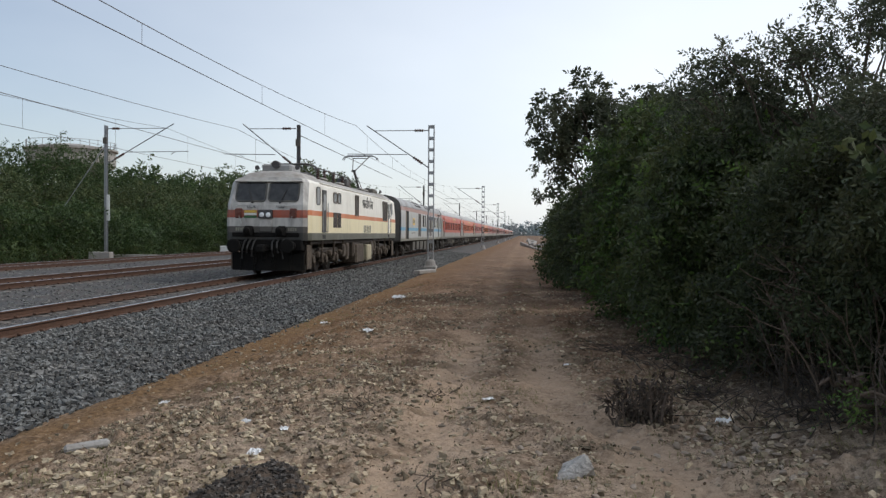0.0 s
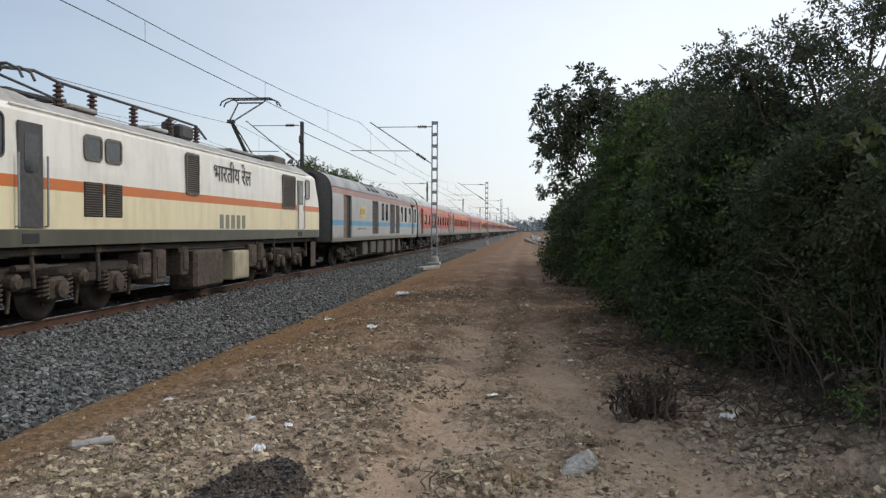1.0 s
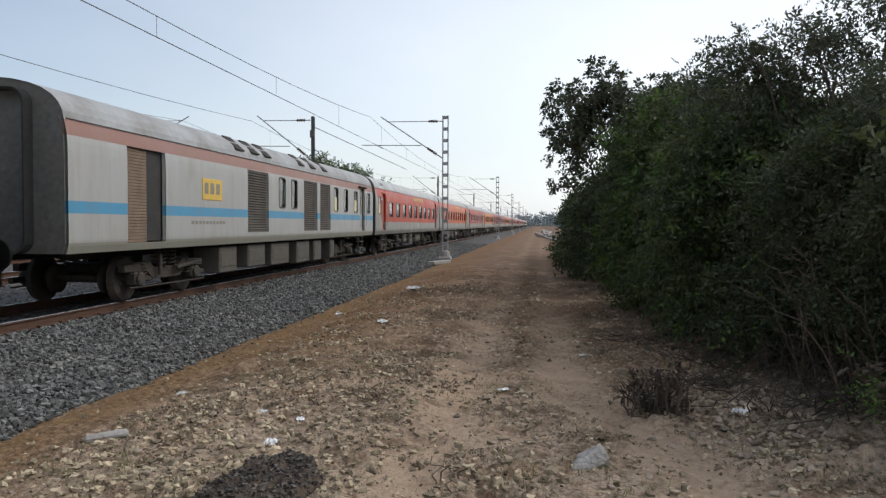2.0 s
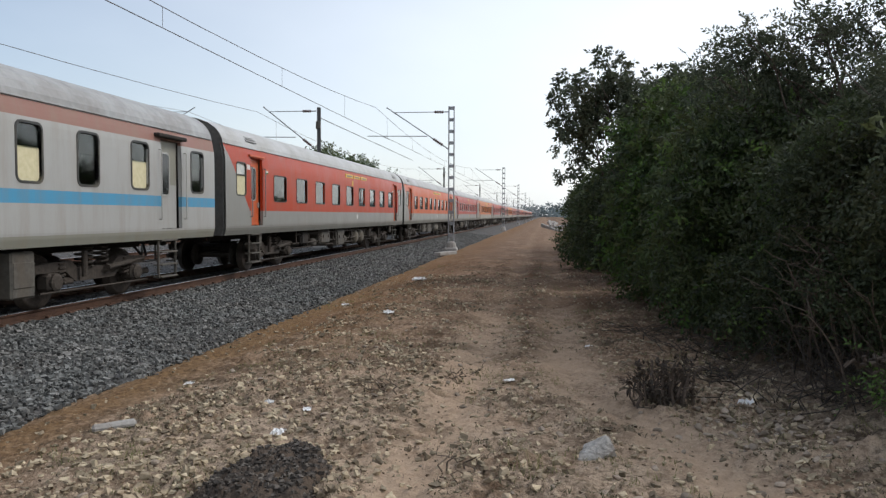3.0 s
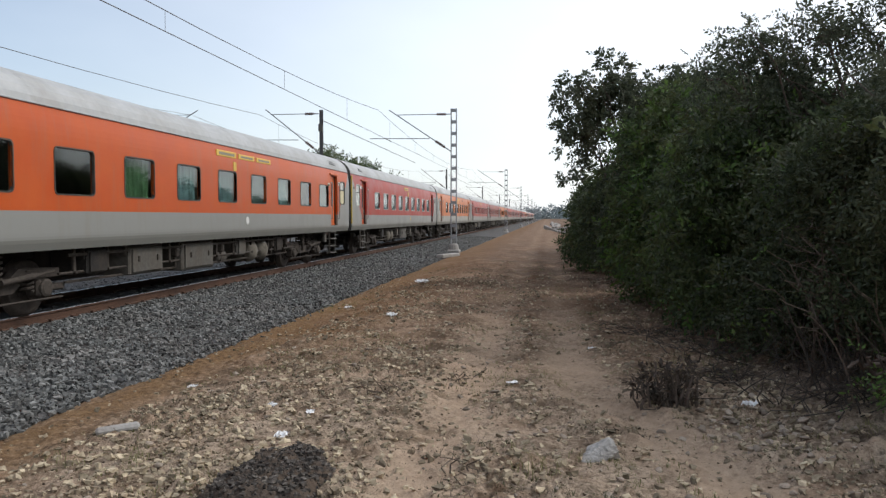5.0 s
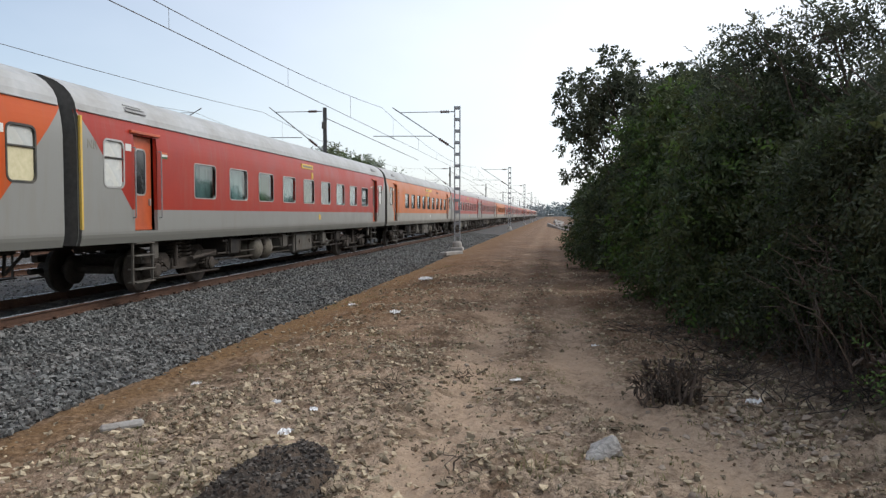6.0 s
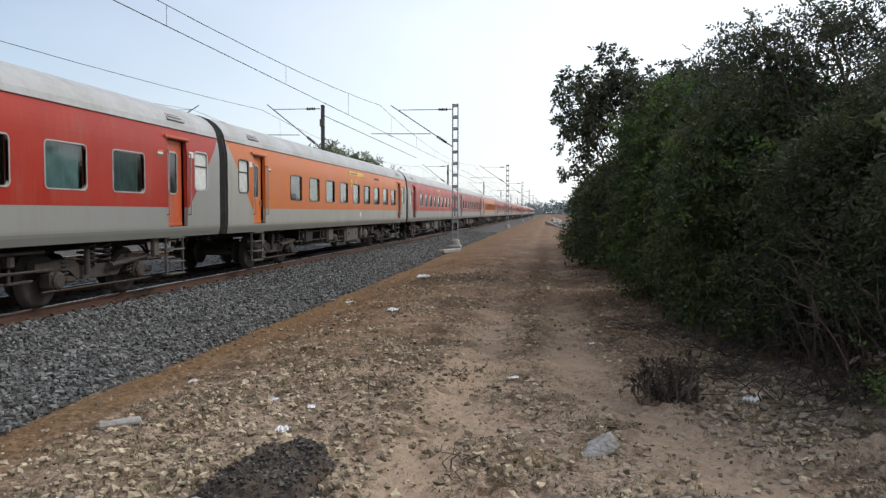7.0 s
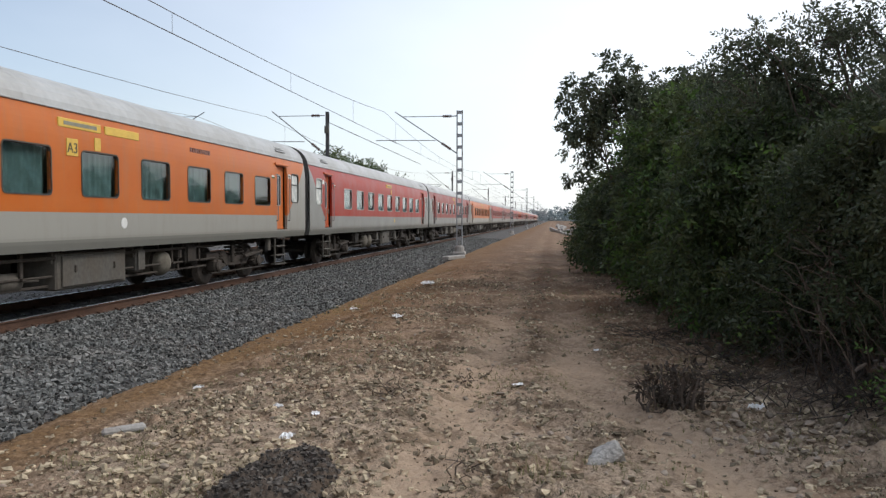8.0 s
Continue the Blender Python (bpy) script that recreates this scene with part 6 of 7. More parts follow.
    def pantograph(y, s, raised):
        p = part("pantograph", Geo().box((0.45, y, 3.98), (0.08, 1.5, 0.06), 0.01).box((-0.45, y, 3.98), (0.08, 1.5, 0.06), 0.01).box((0, y - 0.65, 3.98), (1.0, 0.08, 0.06), 0.01).box((0, y + 0.65, 3.98), (1.0, 0.08, 0.06), 0.01), M_DARKSTEEL, t, "raised pantograph" if raised else "folded pantograph")
        for x in (-0.45, 0.45):
            for e in (-0.6, 0.6):
                g = Geo()
                insulator(g, (x, y + e, 3.72), (x, y + e, 3.96), 0.085, 3, 0)
                part("base_insulator", g, M_PORCELAIN, p)
        foot = Vector((0, y + 0.45 * s, 4.05))
        knee = Vector((0, y - 0.95 * s, 4.98)) if raised else Vector((0, y - 1.5 * s, 4.12))
        top = Vector((0, y + 0.75 * s, 5.84)) if raised else Vector((0, y + 0.9 * s, 4.20))
        part("lower_arm", Geo().tube(foot, knee, 0.065, 0.05, 10).tube(foot + Vector((0.12, 0.25 * s, 0)), knee + Vector((0.05, 0.1 * s, -0.06)), 0.022, n=6), M_DARKSTEEL, p)
        g = Geo()
        for e in (-1, 1):
            g.tube(knee + Vector((e * 0.06, 0, 0)), top + Vector((e * 0.42, 0, 0)), 0.026, n=8)
        g.tube(knee + Vector((-0.12, 0, 0)), knee + Vector((0.12, 0, 0)), 0.06, n=10)
        g.tube(top + Vector((-0.45, 0, 0)), top + Vector((0.45, 0, 0)), 0.026, n=8)
        part("upper_arm", g, M_DARKSTEEL, p)
        g = Geo()
        for e in (-0.16, 0.16):
            zt = top.z + 0.13
            g.path([(-1.0, top.y + e, zt - 0.24), (-0.93, top.y + e, zt - 0.1), (-0.72, top.y + e, zt), (0.72, top.y + e, zt), (0.93, top.y + e, zt - 0.1), (1.0, top.y + e, zt - 0.24)], 0.026, 8)
        for x in (-0.55, 0.55):
            g.tube((x, top.y - 0.16, top.z + 0.12), (x, top.y + 0.16, top.z + 0.12), 0.02, n=6)
            g.tube((x * 0.8, top.y, top.z), (x, top.y, top.z + 0.12), 0.018, n=6)
        part("collector_head", g, M_DARKSTEEL, p)

    pantograph(16.0, 1, True)
    pantograph(4.6, -1, False)
    return t


M_LENS = mat("lamp_lens", (0.75, 0.77, 0.78), (0.85, 0.86, 0.86), 0.12, 0.3, fine=20, coarse=3, bump=0.02)
M_BATTERY = mat("dull_cream_paint", (0.36, 0.32, 0.21), (0.44, 0.39, 0.27), 0.7, fine=14, coarse=3, dirt=(0.16, 0.13, 0.09), amount=0.6, bump=0.1, streak=3)
loco = locomotive()
VEHICLES.append((loco, 0.15))

# ---------------------------------------------------------------- vegetation


def foliage(name, blobs, count, leaf, twig, material, seed, per=9, shell_bias=0.55, droop=0.35, aspect=0.42):
    """Sprays of small leaves through and over a set of ellipsoids (x, y, z, rx, ry, rz)."""
    r = np.random.default_rng(seed)
    b = np.array(blobs, float)
    w = (b[:, 3] * b[:, 4] + b[:, 4] * b[:, 5] + b[:, 3] * b[:, 5])
    k = r.choice(len(b), count, p=w / w.sum())
    d = r.normal(size=(count, 3))
    d /= np.linalg.norm(d, axis=1)[:, None]
    rad = shell_bias + (1.08 - shell_bias) * r.random(count) ** 0.6
    rad *= 1 + 0.16 * np.sin(d[:, 0] * 5 + k) * np.cos(d[:, 1] * 6 + 2 * k) + 0.10 * np.sin(d[:, 2] * 9 + k)
    base = b[k, :3] + d * b[k, 3:] * rad[:, None]
    axis = d + 0.7 * r.normal(size=(count, 3)) - np.array([0, 0, droop])
    axis /= np.linalg.norm(axis, axis=1)[:, None]
    side = np.cross(axis, r.normal(size=(count, 3)))
    side /= np.linalg.norm(side, axis=1)[:, None] + 1e-9
    j = np.arange(per)
    s = np.where(j % 2 == 0, 1.0, -1.0)
    s[-1] = 0.0
    tl = twig * r.uniform(0.6, 1.3, count)
    along = (0.15 + 0.85 * j / (per - 1))
    p = base[:, None] + axis[:, None] * (tl[:, None] * along[None])[..., None]
    p[..., 2] -= 0.25 * tl[:, None] * along[None] ** 2
    ld = axis[:, None] * 0.55 + side[:, None] * s[None, :, None] + 0.28 * r.normal(size=(count, per, 3))
    ld[..., 2] -= 0.2
    ld /= np.linalg.norm(ld, axis=2)[..., None]
    ll = leaf * r.uniform(0.6, 1.25, (count, per))
    nrm = np.cross(ld, axis[:, None] + 0.5 * r.normal(size=(count, per, 3)))
    lw = np.cross(ld, nrm)
    lw /= np.linalg.norm(lw, axis=2)[..., None] + 1e-9
    nrm /= np.linalg.norm(nrm, axis=2)[..., None] + 1e-9
    h = (ll * aspect / 2)[..., None]
    L = ll[..., None]
    mid = p + ld * L * 0.45 - nrm * L * 0.06
    v = np.stack([p, mid + lw * h, p + ld * L - nrm * L * 0.02, mid - lw * h], 2).reshape(-1, 3)
    v[:, 2] = np.maximum(v[:, 2], -0.2)
    q = np.arange(len(v)).reshape(-1, 4)
    return fast_mesh(name, v, q, material)


def branch(g, a, b, r0, r1, bend, r, n=5):
    """A crooked, tapering limb."""
    a, b = Vector(a), Vector(b)
    pts = []
    for i in range(n + 1):
        t = i / n
        off = Vector((r.uniform(-1, 1), r.uniform(-1, 1), r.uniform(-0.5, 0.5))) * bend * math.sin(math.pi * t)
        pts.append(a.lerp(b, t) + off)
    for i in range(n):
        g.tube(pts[i], pts[i + 1], r0 + (r1 - r0) * i / n, r0 + (r1 - r0) * (i + 1) / n, 7, caps=False)
    return pts


def tree(name, x, y, blobs, count, leaf, twig, material, seed, label, category="tree", trunk=0.09, per=9, bias=0.55, extra=(), droop=0.35, aspect=0.42, lobe=16, airy=False):
    """A woody plant: stems from the ground to every part of its crown, and the crown's leaves."""
    r = random.Random(seed)
    z0 = float(ground_z(np.array(x), np.array(y)))
    t = thing(name, label, category, pose(x, y, z0))
    local = [(bx - x, by - y, bz - z0, rx, ry, rz) for bx, by, bz, rx, ry, rz in blobs]
    g = Geo()
    fork = Vector((r.uniform(-0.1, 0.1), r.uniform(-0.1, 0.1), 0.5 + 0.15 * max(b[2] for b in local)))
    branch(g, (0, 0, -0.15), fork, trunk, trunk * 0.8, 0.05, r, 4)
    part("trunk", g, M_BARK, t)
    for bx, by, bz, rx, ry, rz in local:
        g = Geo()
        pts = branch(g, fork * r.uniform(0.4, 1.0), (bx, by, bz), trunk * 0.6, 0.018, 0.22, r)
        for _ in range(6):
            e = Vector((bx + r.uniform(-1, 1) * rx * 0.85, by + r.uniform(-1, 1) * ry * 0.85, bz + r.uniform(-0.5, 1) * rz * 0.85))
            branch(g, pts[r.randint(2, 5)], e, 0.02, 0.006, 0.12, r, 4)
        part("limb", g, M_BARK, t)
    lobes = [(*b[:3], 0.84 * b[3], 0.84 * b[4], 0.84 * b[5]) for b in local]
    for bx, by, bz, rx, ry, rz in local:
        for _ in range(lobe):
            d = Vector((r.gauss(0, 1), r.gauss(0, 1), r.gauss(0.35, 1))).normalized()
            k, q = r.uniform(0.85, 1.15) if not airy else r.uniform(0.25, 1.1), r.uniform(0.16, 0.36) if not airy else r.uniform(0.11, 0.27)
            lobes.append((bx + d.x * rx * k, by + d.y * ry * k, bz + d.z * rz * k, rx * q, ry * q, rz * q))
    if airy:
        lobes = lobes[len(local):]
    local = lobes
    part("crown", foliage("crown", local, count, leaf, twig, material, seed, per, bias, droop, aspect), None, t, "dense leafy crown")
    # lighter leaves over the crown put the light on its outside into colour
    for m2, c2, l2, s2 in extra:
        part("crown", foliage("crown", local, c2, l2, twig, m2, s2, per, 0.9, droop, aspect), None, t, "lighter outer leaves with light put into their colour")
    return t


# the hedge of wild trees along the right of the dirt road
tree("roadside_tree", 2.6, 20.5, [(1.5, 20.5, 4.7, 1.1, 1.4, 1.0), (0.85, 20.2, 3.6, 0.75, 1.1, 0.9), (2.6, 21.0, 4.7, 1.2, 1.5, 1.0), (3.5, 19.8, 4.2, 1.3, 1.5, 1.1), (2.4, 20.0, 3.0, 1.2, 1.6, 1.2)],
     2300, 0.130, 0.22, M_LEAFSKYLIT, 11, "broad-leaved wild tree with a loose dark green crown", lobe=24, airy=True, bias=0.2, aspect=0.48, droop=0.5)
tree("roadside_tree", 3.0, 21.5, [(2.6, 21.0, 1.6, 1.3, 2.0, 1.5), (3.4, 21.5, 3.0, 1.5, 1.8, 1.3)], 3000, 0.14, 0.4, M_LEAFDARK, 10, "dense dark green wild tree beside the dirt road")
tree("roadside_tree", 3.1, 15.2, [(2.3, 15.2, 2.3, 1.0, 1.7, 1.2), (2.9, 15.2, 3.1, 1.1, 1.6, 0.8), (3.8, 15.8, 3.4, 1.2, 1.6, 0.7), (2.5, 15.4, 1.2, 1.0, 1.9, 1.2), (4.2, 15.0, 2.2, 1.6, 1.8, 1.5)],
     6800, 0.115, 0.36, M_LEAF, 12, "dense dark green wild tree beside the dirt road", extra=((M_LEAFBRIGHT, 1500, 0.13, 71),))
tree("roadside_tree", 3.6, 11.6, [(2.7, 11.6, 1.9, 0.95, 1.5, 1.1), (3.3, 11.6, 2.5, 1.1, 1.4, 0.7), (4.4, 12.0, 2.6, 1.4, 1.6, 0.7), (2.5, 11.8, 0.9, 0.9, 1.5, 1.0), (4.8, 11.4, 1.7, 1.5, 1.6, 1.4)],
     8000, 0.092, 0.32, M_LEAF, 13, "dense dark green wild tree with fine leaves", extra=((M_LEAFBRIGHT, 600, 0.10, 72), (M_LEAFSKYLIT, 1200, 0.10, 75),))
tree("feathery_tree", 4.4, 10.6, [(2.35, 10.9, 3.45, 0.5, 0.7, 0.45), (2.85, 10.8, 3.75, 0.6, 0.7, 0.5), (3.4, 10.9, 3.4, 0.8, 0.8, 0.55),  (3.5, 10.4, 3.9, 0.8, 0.9, 0.55), (4.4, 10.4, 4.3, 1.0, 1.0, 0.65), (5.5, 10.2, 4.2, 1.1, 1.1, 0.7), (4.8, 10.8, 3.2, 1.2, 1.2, 0.6), (3.7, 10.6, 3.0, 0.9, 0.9, 0.5)],
     2700, 0.072, 0.28, M_LEAFSKYLIT, 14, "feathery wild tree with a thin open top", trunk=0.07, per=11, bias=0.3, lobe=15, airy=True)
tree("roadside_tree", 3.6, 8.0, [(2.85, 8.4, 1.5, 0.7, 1.0, 0.75), (3.5, 8.0, 2.0, 0.9, 1.1, 0.6), (4.5, 8.2, 2.1, 1.2, 1.3, 0.7), (2.9, 9.2, 0.7, 0.75, 0.9, 0.65), (3.8, 8.0, 0.9, 0.8, 1.0, 0.8), (4.6, 7.8, 1.3, 1.3, 1.3, 1.2)],
     8000, 0.068, 0.28, M_LEAFDARK, 15, "tangled dark green thicket tree", extra=((M_LEAFBRIGHT, 300, 0.08, 73), (M_LEAFSKYLIT, 1200, 0.075, 76),))
tree("feathery_tree", 4.9, 7.4, [(3.3, 7.5, 2.75, 0.6, 0.7, 0.5), (3.7, 7.4, 3.05, 0.6, 0.7, 0.45), (4.2, 7.2, 3.45, 0.8, 0.8, 0.5), (5.1, 7.2, 3.5, 0.9, 0.9, 0.6), (5.9, 7.4, 3.4, 1.0, 1.0, 0.7), (4.7, 7.2, 2.6, 1.2, 1.2, 0.45)],
     2200, 0.056, 0.24, M_LEAFSKYLIT, 16, "feathery wild tree with a thin open top", trunk=0.06, per=11, bias=0.3, lobe=15, airy=True)
tree("roadside_shrub", 3.5, 6.7, [(3.0, 6.7, 1.15, 0.55, 0.7, 0.55), (3.3, 6.2, 1.75, 0.7, 0.8, 0.5), (3.5, 7.0, 0.6, 0.5, 0.6, 0.5), (4.4, 6.2, 1.2, 0.9, 1.0, 1.1)],
     4600, 0.06, 0.25, M_LEAFDARK, 17, "tangled dark shrub overhanging dry twigs", "shrub", trunk=0.05)
tree("broad_leaved_sapling", 3.2, 6.5, [(2.95, 6.5, 2.20, 0.25, 0.3, 0.20), (3.1, 6.4, 2.0, 0.3, 0.3, 0.22)],
     40, 0.12, 0.26, M_LEAF, 18, "sapling with broad fresh green leaves", "sapling", trunk=0.025, per=7, bias=0.2, aspect=0.5, lobe=0)
for i, (x, y, h, w) in enumerate(((2.4, 26, 3.6, 1.3), (2.6, 31, 3.2, 1.4), (2.6, 37, 3.0, 1.5), (4.2, 44, 2.9, 1.7), (5.4, 53, 2.9, 1.9), (7.2, 64, 2.8, 2.2), (5.0, 27, 4.6, 2.0), (5.4, 34, 4.2, 2.2), (6.0, 22, 4.6, 2.0), (6.5, 17, 3.9, 2.0), (7.0, 13, 3.3, 1.9), (7.2, 9.5, 2.8, 1.8), (6.6, 6.2, 2.3, 1.5), (6.0, 42, 3.6, 2.4))):
    r = random.Random(90 + i)
    bl = [(x + r.uniform(-0.4, 0.4) * w, y + r.uniform(-0.8, 0.8) * w, h * z, w * r.uniform(0.75, 1.05), w * r.uniform(0.95, 1.3), h * 0.28) for z in (0.22, 0.45, 0.66, 0.7)]
    tree("hedge_tree", x, y, bl, 2600, 0.16 if y > 20 else 0.13, 0.45, M_LEAFDARK if i % 2 else M_LEAF, 200 + i, "dark green wild tree in the hedge row", trunk=0.07)

tree("low_sapling", 2.75, 6.25, [(2.42, 6.1, 0.50, 0.16, 0.20, 0.14), (2.55, 6.2, 0.35, 0.2, 0.2, 0.12)],
     34, 0.05, 0.2, M_LEAFBRIGHT, 19, "low sapling with small yellow-green leaves", "sapling", trunk=0.012, per=7, bias=0.2, lobe=0)
# bare arching twigs that stand out from the dark foot of the bushes
rt = random.Random(77)
for i in range(26):
    x, y = rt.uniform(2.5, 3.3), rt.uniform(6.3, 8.4)
    a, h = rt.uniform(2.2, 4.6), rt.uniform(0.6, 1.5)
    p0 = Vector((0, 0, -0.05))
    tip = Vector((math.cos(a) * rt.uniform(0.4, 0.9), math.sin(a) * rt.uniform(0.3, 0.7), h))
    g = Geo().path([p0.lerp(tip, k / 7) + Vector((0, 0, 0.30 * h * math.sin(math.pi * k / 7))) + Vector((rt.uniform(-1, 1), rt.uniform(-1, 1), rt.uniform(-1, 1))) * 0.03 for k in range(8)], [0.011 - 0.0011 * k for k in range(8)], 5)
    for k in range(5):
        q = p0.lerp(tip, rt.uniform(0.4, 0.9)) + Vector((0, 0, 0.2 * h))
        branch(g, q, q + Vector((rt.uniform(-0.3, 0.15), rt.uniform(-0.25, 0.25), rt.uniform(-0.05, 0.3))), 0.005, 0.002, 0.03, rt, 3)
    solid("bare_twig", g, M_DRYTWIG, "thin bare grey-brown twig arching out of the bushes", "twig", group="bare twigs", at=pose(x, y, gz(x, y)))

# thicket behind the far track, rising on a low bank
rv = random.Random(7)
spots = []
yy = 22.0
while yy < 330:
    for row in range(3 if yy < 140 else 2):
        spots.append((-31.0 - 4.6 * row + rv.uniform(-1.2, 1.2), yy + rv.uniform(-1.6, 1.6), row))
    yy += 4.2 if yy < 80 else (7.0 if yy < 150 else 14.0)
for i, (x, y, row) in enumerate(spots):
    far = min(1.0, max(0.0, (y - 70) / 60))
    h = (3.6, 5.2, 6.5)[row] * rv.uniform(0.85, 1.12) + 1.6 * far + (4.4 if 106 < y < 155 and row < 2 else 0.0)
    w = rv.uniform(2.0, 2.8) * (1.0 if y < 80 else 1.6)
    z0 = float(ground_z(np.array(x), np.array(y)))
    bl = [(x + rv.uniform(-0.6, 0.6) * w, y + rv.uniform(-0.6, 0.6) * w, z0 + h * z, w * rv.uniform(0.7, 1.0), w * rv.uniform(0.8, 1.1), h * rv.uniform(0.22, 0.32)) for z in (0.22, 0.45, 0.62, 0.78)]
    tree("thicket_tree", x, y, bl, 1300 if y < 80 else 700, 0.24 if y < 80 else 0.5, 0.6 if y < 80 else 1.1, (M_LEAFFAR, M_LEAF, M_LEAFFAR)[i % 3], 400 + i, "bushy green tree of the thicket beyond the tracks", trunk=0.1, per=7)
# far woods, one mass each side of the line, haze put into their colour
r = np.random.default_rng(3)
n = 90
bl = [(x, y, 0.8 + 2.0 * (i % 2), 9 * (0.8 + 0.4 * (i % 3)), 9, 3.2 + (i % 4) * 0.5) for i, (x, y) in enumerate(zip(np.concatenate([r.uniform(18, 260, n // 2), r.uniform(-340, -60, n // 2)]), r.uniform(330, 760, n)))]
far = solid("far_woods", foliage("far_woods", bl, 9000, 1.7, 4.0, M_HAZE, 5, 7), None, "low woods on the far horizon, leaf colour paled for haze", "woods", "stuff")
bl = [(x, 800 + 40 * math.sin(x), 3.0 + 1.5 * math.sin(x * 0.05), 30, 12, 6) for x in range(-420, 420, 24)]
solid("far_woods", foliage("far_woods", bl, 9000, 3.0, 6.0, M_HAZE, 6, 7), None, "tree line on the horizon, leaf colour paled for haze", "woods", "stuff")
# low weeds along the far ballast edge and on the bank
bl = [(-28.6 + 0.5 * math.sin(y), y, 0.1, 1.1, 1.4, 0.7) for y in np.arange(24, 130, 1.6)] + [(-30.0, y, 0.6, 1.4, 1.8, 0.9) for y in np.arange(24, 130, 2.2)]
solid("bank_weeds", foliage("bank_weeds", bl, 9000, 0.16, 0.4, M_LEAFFAR, 9, 7), None, "rank green weeds on the bank behind the tracks", "weeds", "stuff")


# grass tufts on the earth and dry stalks under the bushes
def blades(name, pts, height, width, material, seed, label, spread=0.5, per=14, kind="stuff", category="grass"):
    r = np.random.default_rng(seed)
    P = np.repeat(np.array(pts, float), per, 0)
    n = len(P)
    P[:, 0] += r.normal(0, 0.06, n)
    P[:, 1] += r.normal(0, 0.06, n)
    P[:, 2] = ground_z(P[:, 0], P[:, 1]) - 0.01
    a = r.uniform(0, 6.28, n)
    h = height * r.uniform(0.4, 1.2, n)
    lean = spread * r.uniform(0.2, 1.0, n) * h
    dx, dy = np.cos(a), np.sin(a)
    w = width * r.uniform(0.6, 1.2, n)
    mid = P + np.stack([dx * lean * 0.35, dy * lean * 0.35, h * 0.6], -1)
    tip = P + np.stack([dx * lean, dy * lean, h], -1)
    s = np.stack([-dy * w, dx * w, 0 * w], -1)
    v = np.stack([P - s, P + s, mid + s * 0.7, mid - s * 0.7, tip + s * 0.1, tip - s * 0.1], 1).reshape(-1, 3)
    i = np.arange(n)[:, None] * 6
    q = np.concatenate([i + np.array([[0, 1, 2, 3]]), i + np.array([[3, 2, 4, 5]])], 0)
    return solid(name, fast_mesh(name, v, q, material), None, label, category, kind)


r = np.random.default_rng(21)
tufts = []
for cx, cy, n, sp in ((0.15, 5.2, 9, 0.2), (0.8, 4.9, 7, 0.3), (-3.0, 5.3, 18, 0.5), (-2.3, 4.8, 14, 0.35), (-2.9, 8.6, 24, 0.5), (-0.4, 8.4, 30, 0.5), (-2.0, 10.5, 40, 0.9), (0.3, 12.0, 40, 0.8), (-3.0, 16, 40, 1.2), (0.2, 18, 40, 1.0), (-0.3, 24, 40, 1.2), (1.2, 14, 40, 0.6), (1.6, 9.0, 40, 0.5), (1.9, 6.4, 36, 0.5), (-4.2, 16, 14, 0.5), (-4.4, 27, 12, 0.5)):
    tufts += [(cx + a, cy + b, 0) for a, b in r.normal(0, sp, (n, 2))]
blades("grass_tufts", tufts, 0.055, 0.003, M_GRASS, 31, "short half-dry grass tufts on the earth", 1.3, 16)
cx, cy = r.uniform(-3.9, 2.2, 16000), 4.2 + 26 * r.random(16000) ** 1.5
keep = clumps(cx, cy) > r.uniform(0.35, 1.0, 16000)
scrub = list(zip(cx[keep], cy[keep], 0 * cx[keep]))
blades("scrub", scrub[::2], 0.030, 0.006, M_SCRUB, 34, "low dark trampled scrub on the dirt road", 2.6, 8)
blades("scrub", scrub[1::2], 0.030, 0.004, M_DRYTWIG, 35, "trampled dry brown stalks on the dirt road", 3.2, 8)
dry = [(x, y, 0) for x, y in zip(r.uniform(-3.6, 1.6, 1500), 3.5 + 18 * r.random(1500) ** 1.3)]
blades("dry_straw", dry, 0.016, 0.0035, M_DRYTWIG, 32, "flattened dry straw and leaf litter on the earth", 6.0, 7)
blades("grass_clump", [(-0.05, 5.05, 0), (0.0, 5.2, 0), (0.05, 5.12, 0), (-0.12, 5.1, 0)], 0.17, 0.003, M_GRASS, 33, "thin green grass clump beside the rock", 1.1, 7, "")


def twig_heap(name, cx, cy, n, size, high, seed, label, material=None):
    r = random.Random(seed)
    z = float(ground_z(np.array(cx), np.array(cy)))
    g = Geo()
    for _ in range(n):
        a = Vector((r.gauss(0, 0.4) * size, r.gauss(0, 0.4) * size, r.uniform(0, 0.3) * high))
        b = a + Vector((r.gauss(0, 0.5) * size, r.gauss(0, 0.5) * size, r.uniform(0.1, 0.9) * high))
        branch(g, a, b, 0.006, 0.002, 0.07, r, 4)
    return solid(name, g, material or M_DRYTWIG, label, "twigs", "stuff", at=pose(cx, cy, z))


twig_heap("dead_shrub", 1.08, 7.15, 90, 0.26, 0.34, 1, "withered brown shrub stump on the earth", M_BRUSH)
stub = random.Random(8)
g = Geo()
for _ in range(16):
    x, y = stub.gauss(0, 0.15), stub.gauss(0, 0.10)
    branch(g, (x, y, -0.05), (x * 1.25 + stub.uniform(-0.05, 0.05), y * 1.2, stub.uniform(0.18, 0.40)), stub.uniform(0.012, 0.026), 0.008, 0.03, stub, 4)
solid("dead_stems", g, M_BARK, "cut dead stems standing up from a stump", "stems", "stuff", at=pose(1.08, 7.1, gz(1.08, 7.1)))
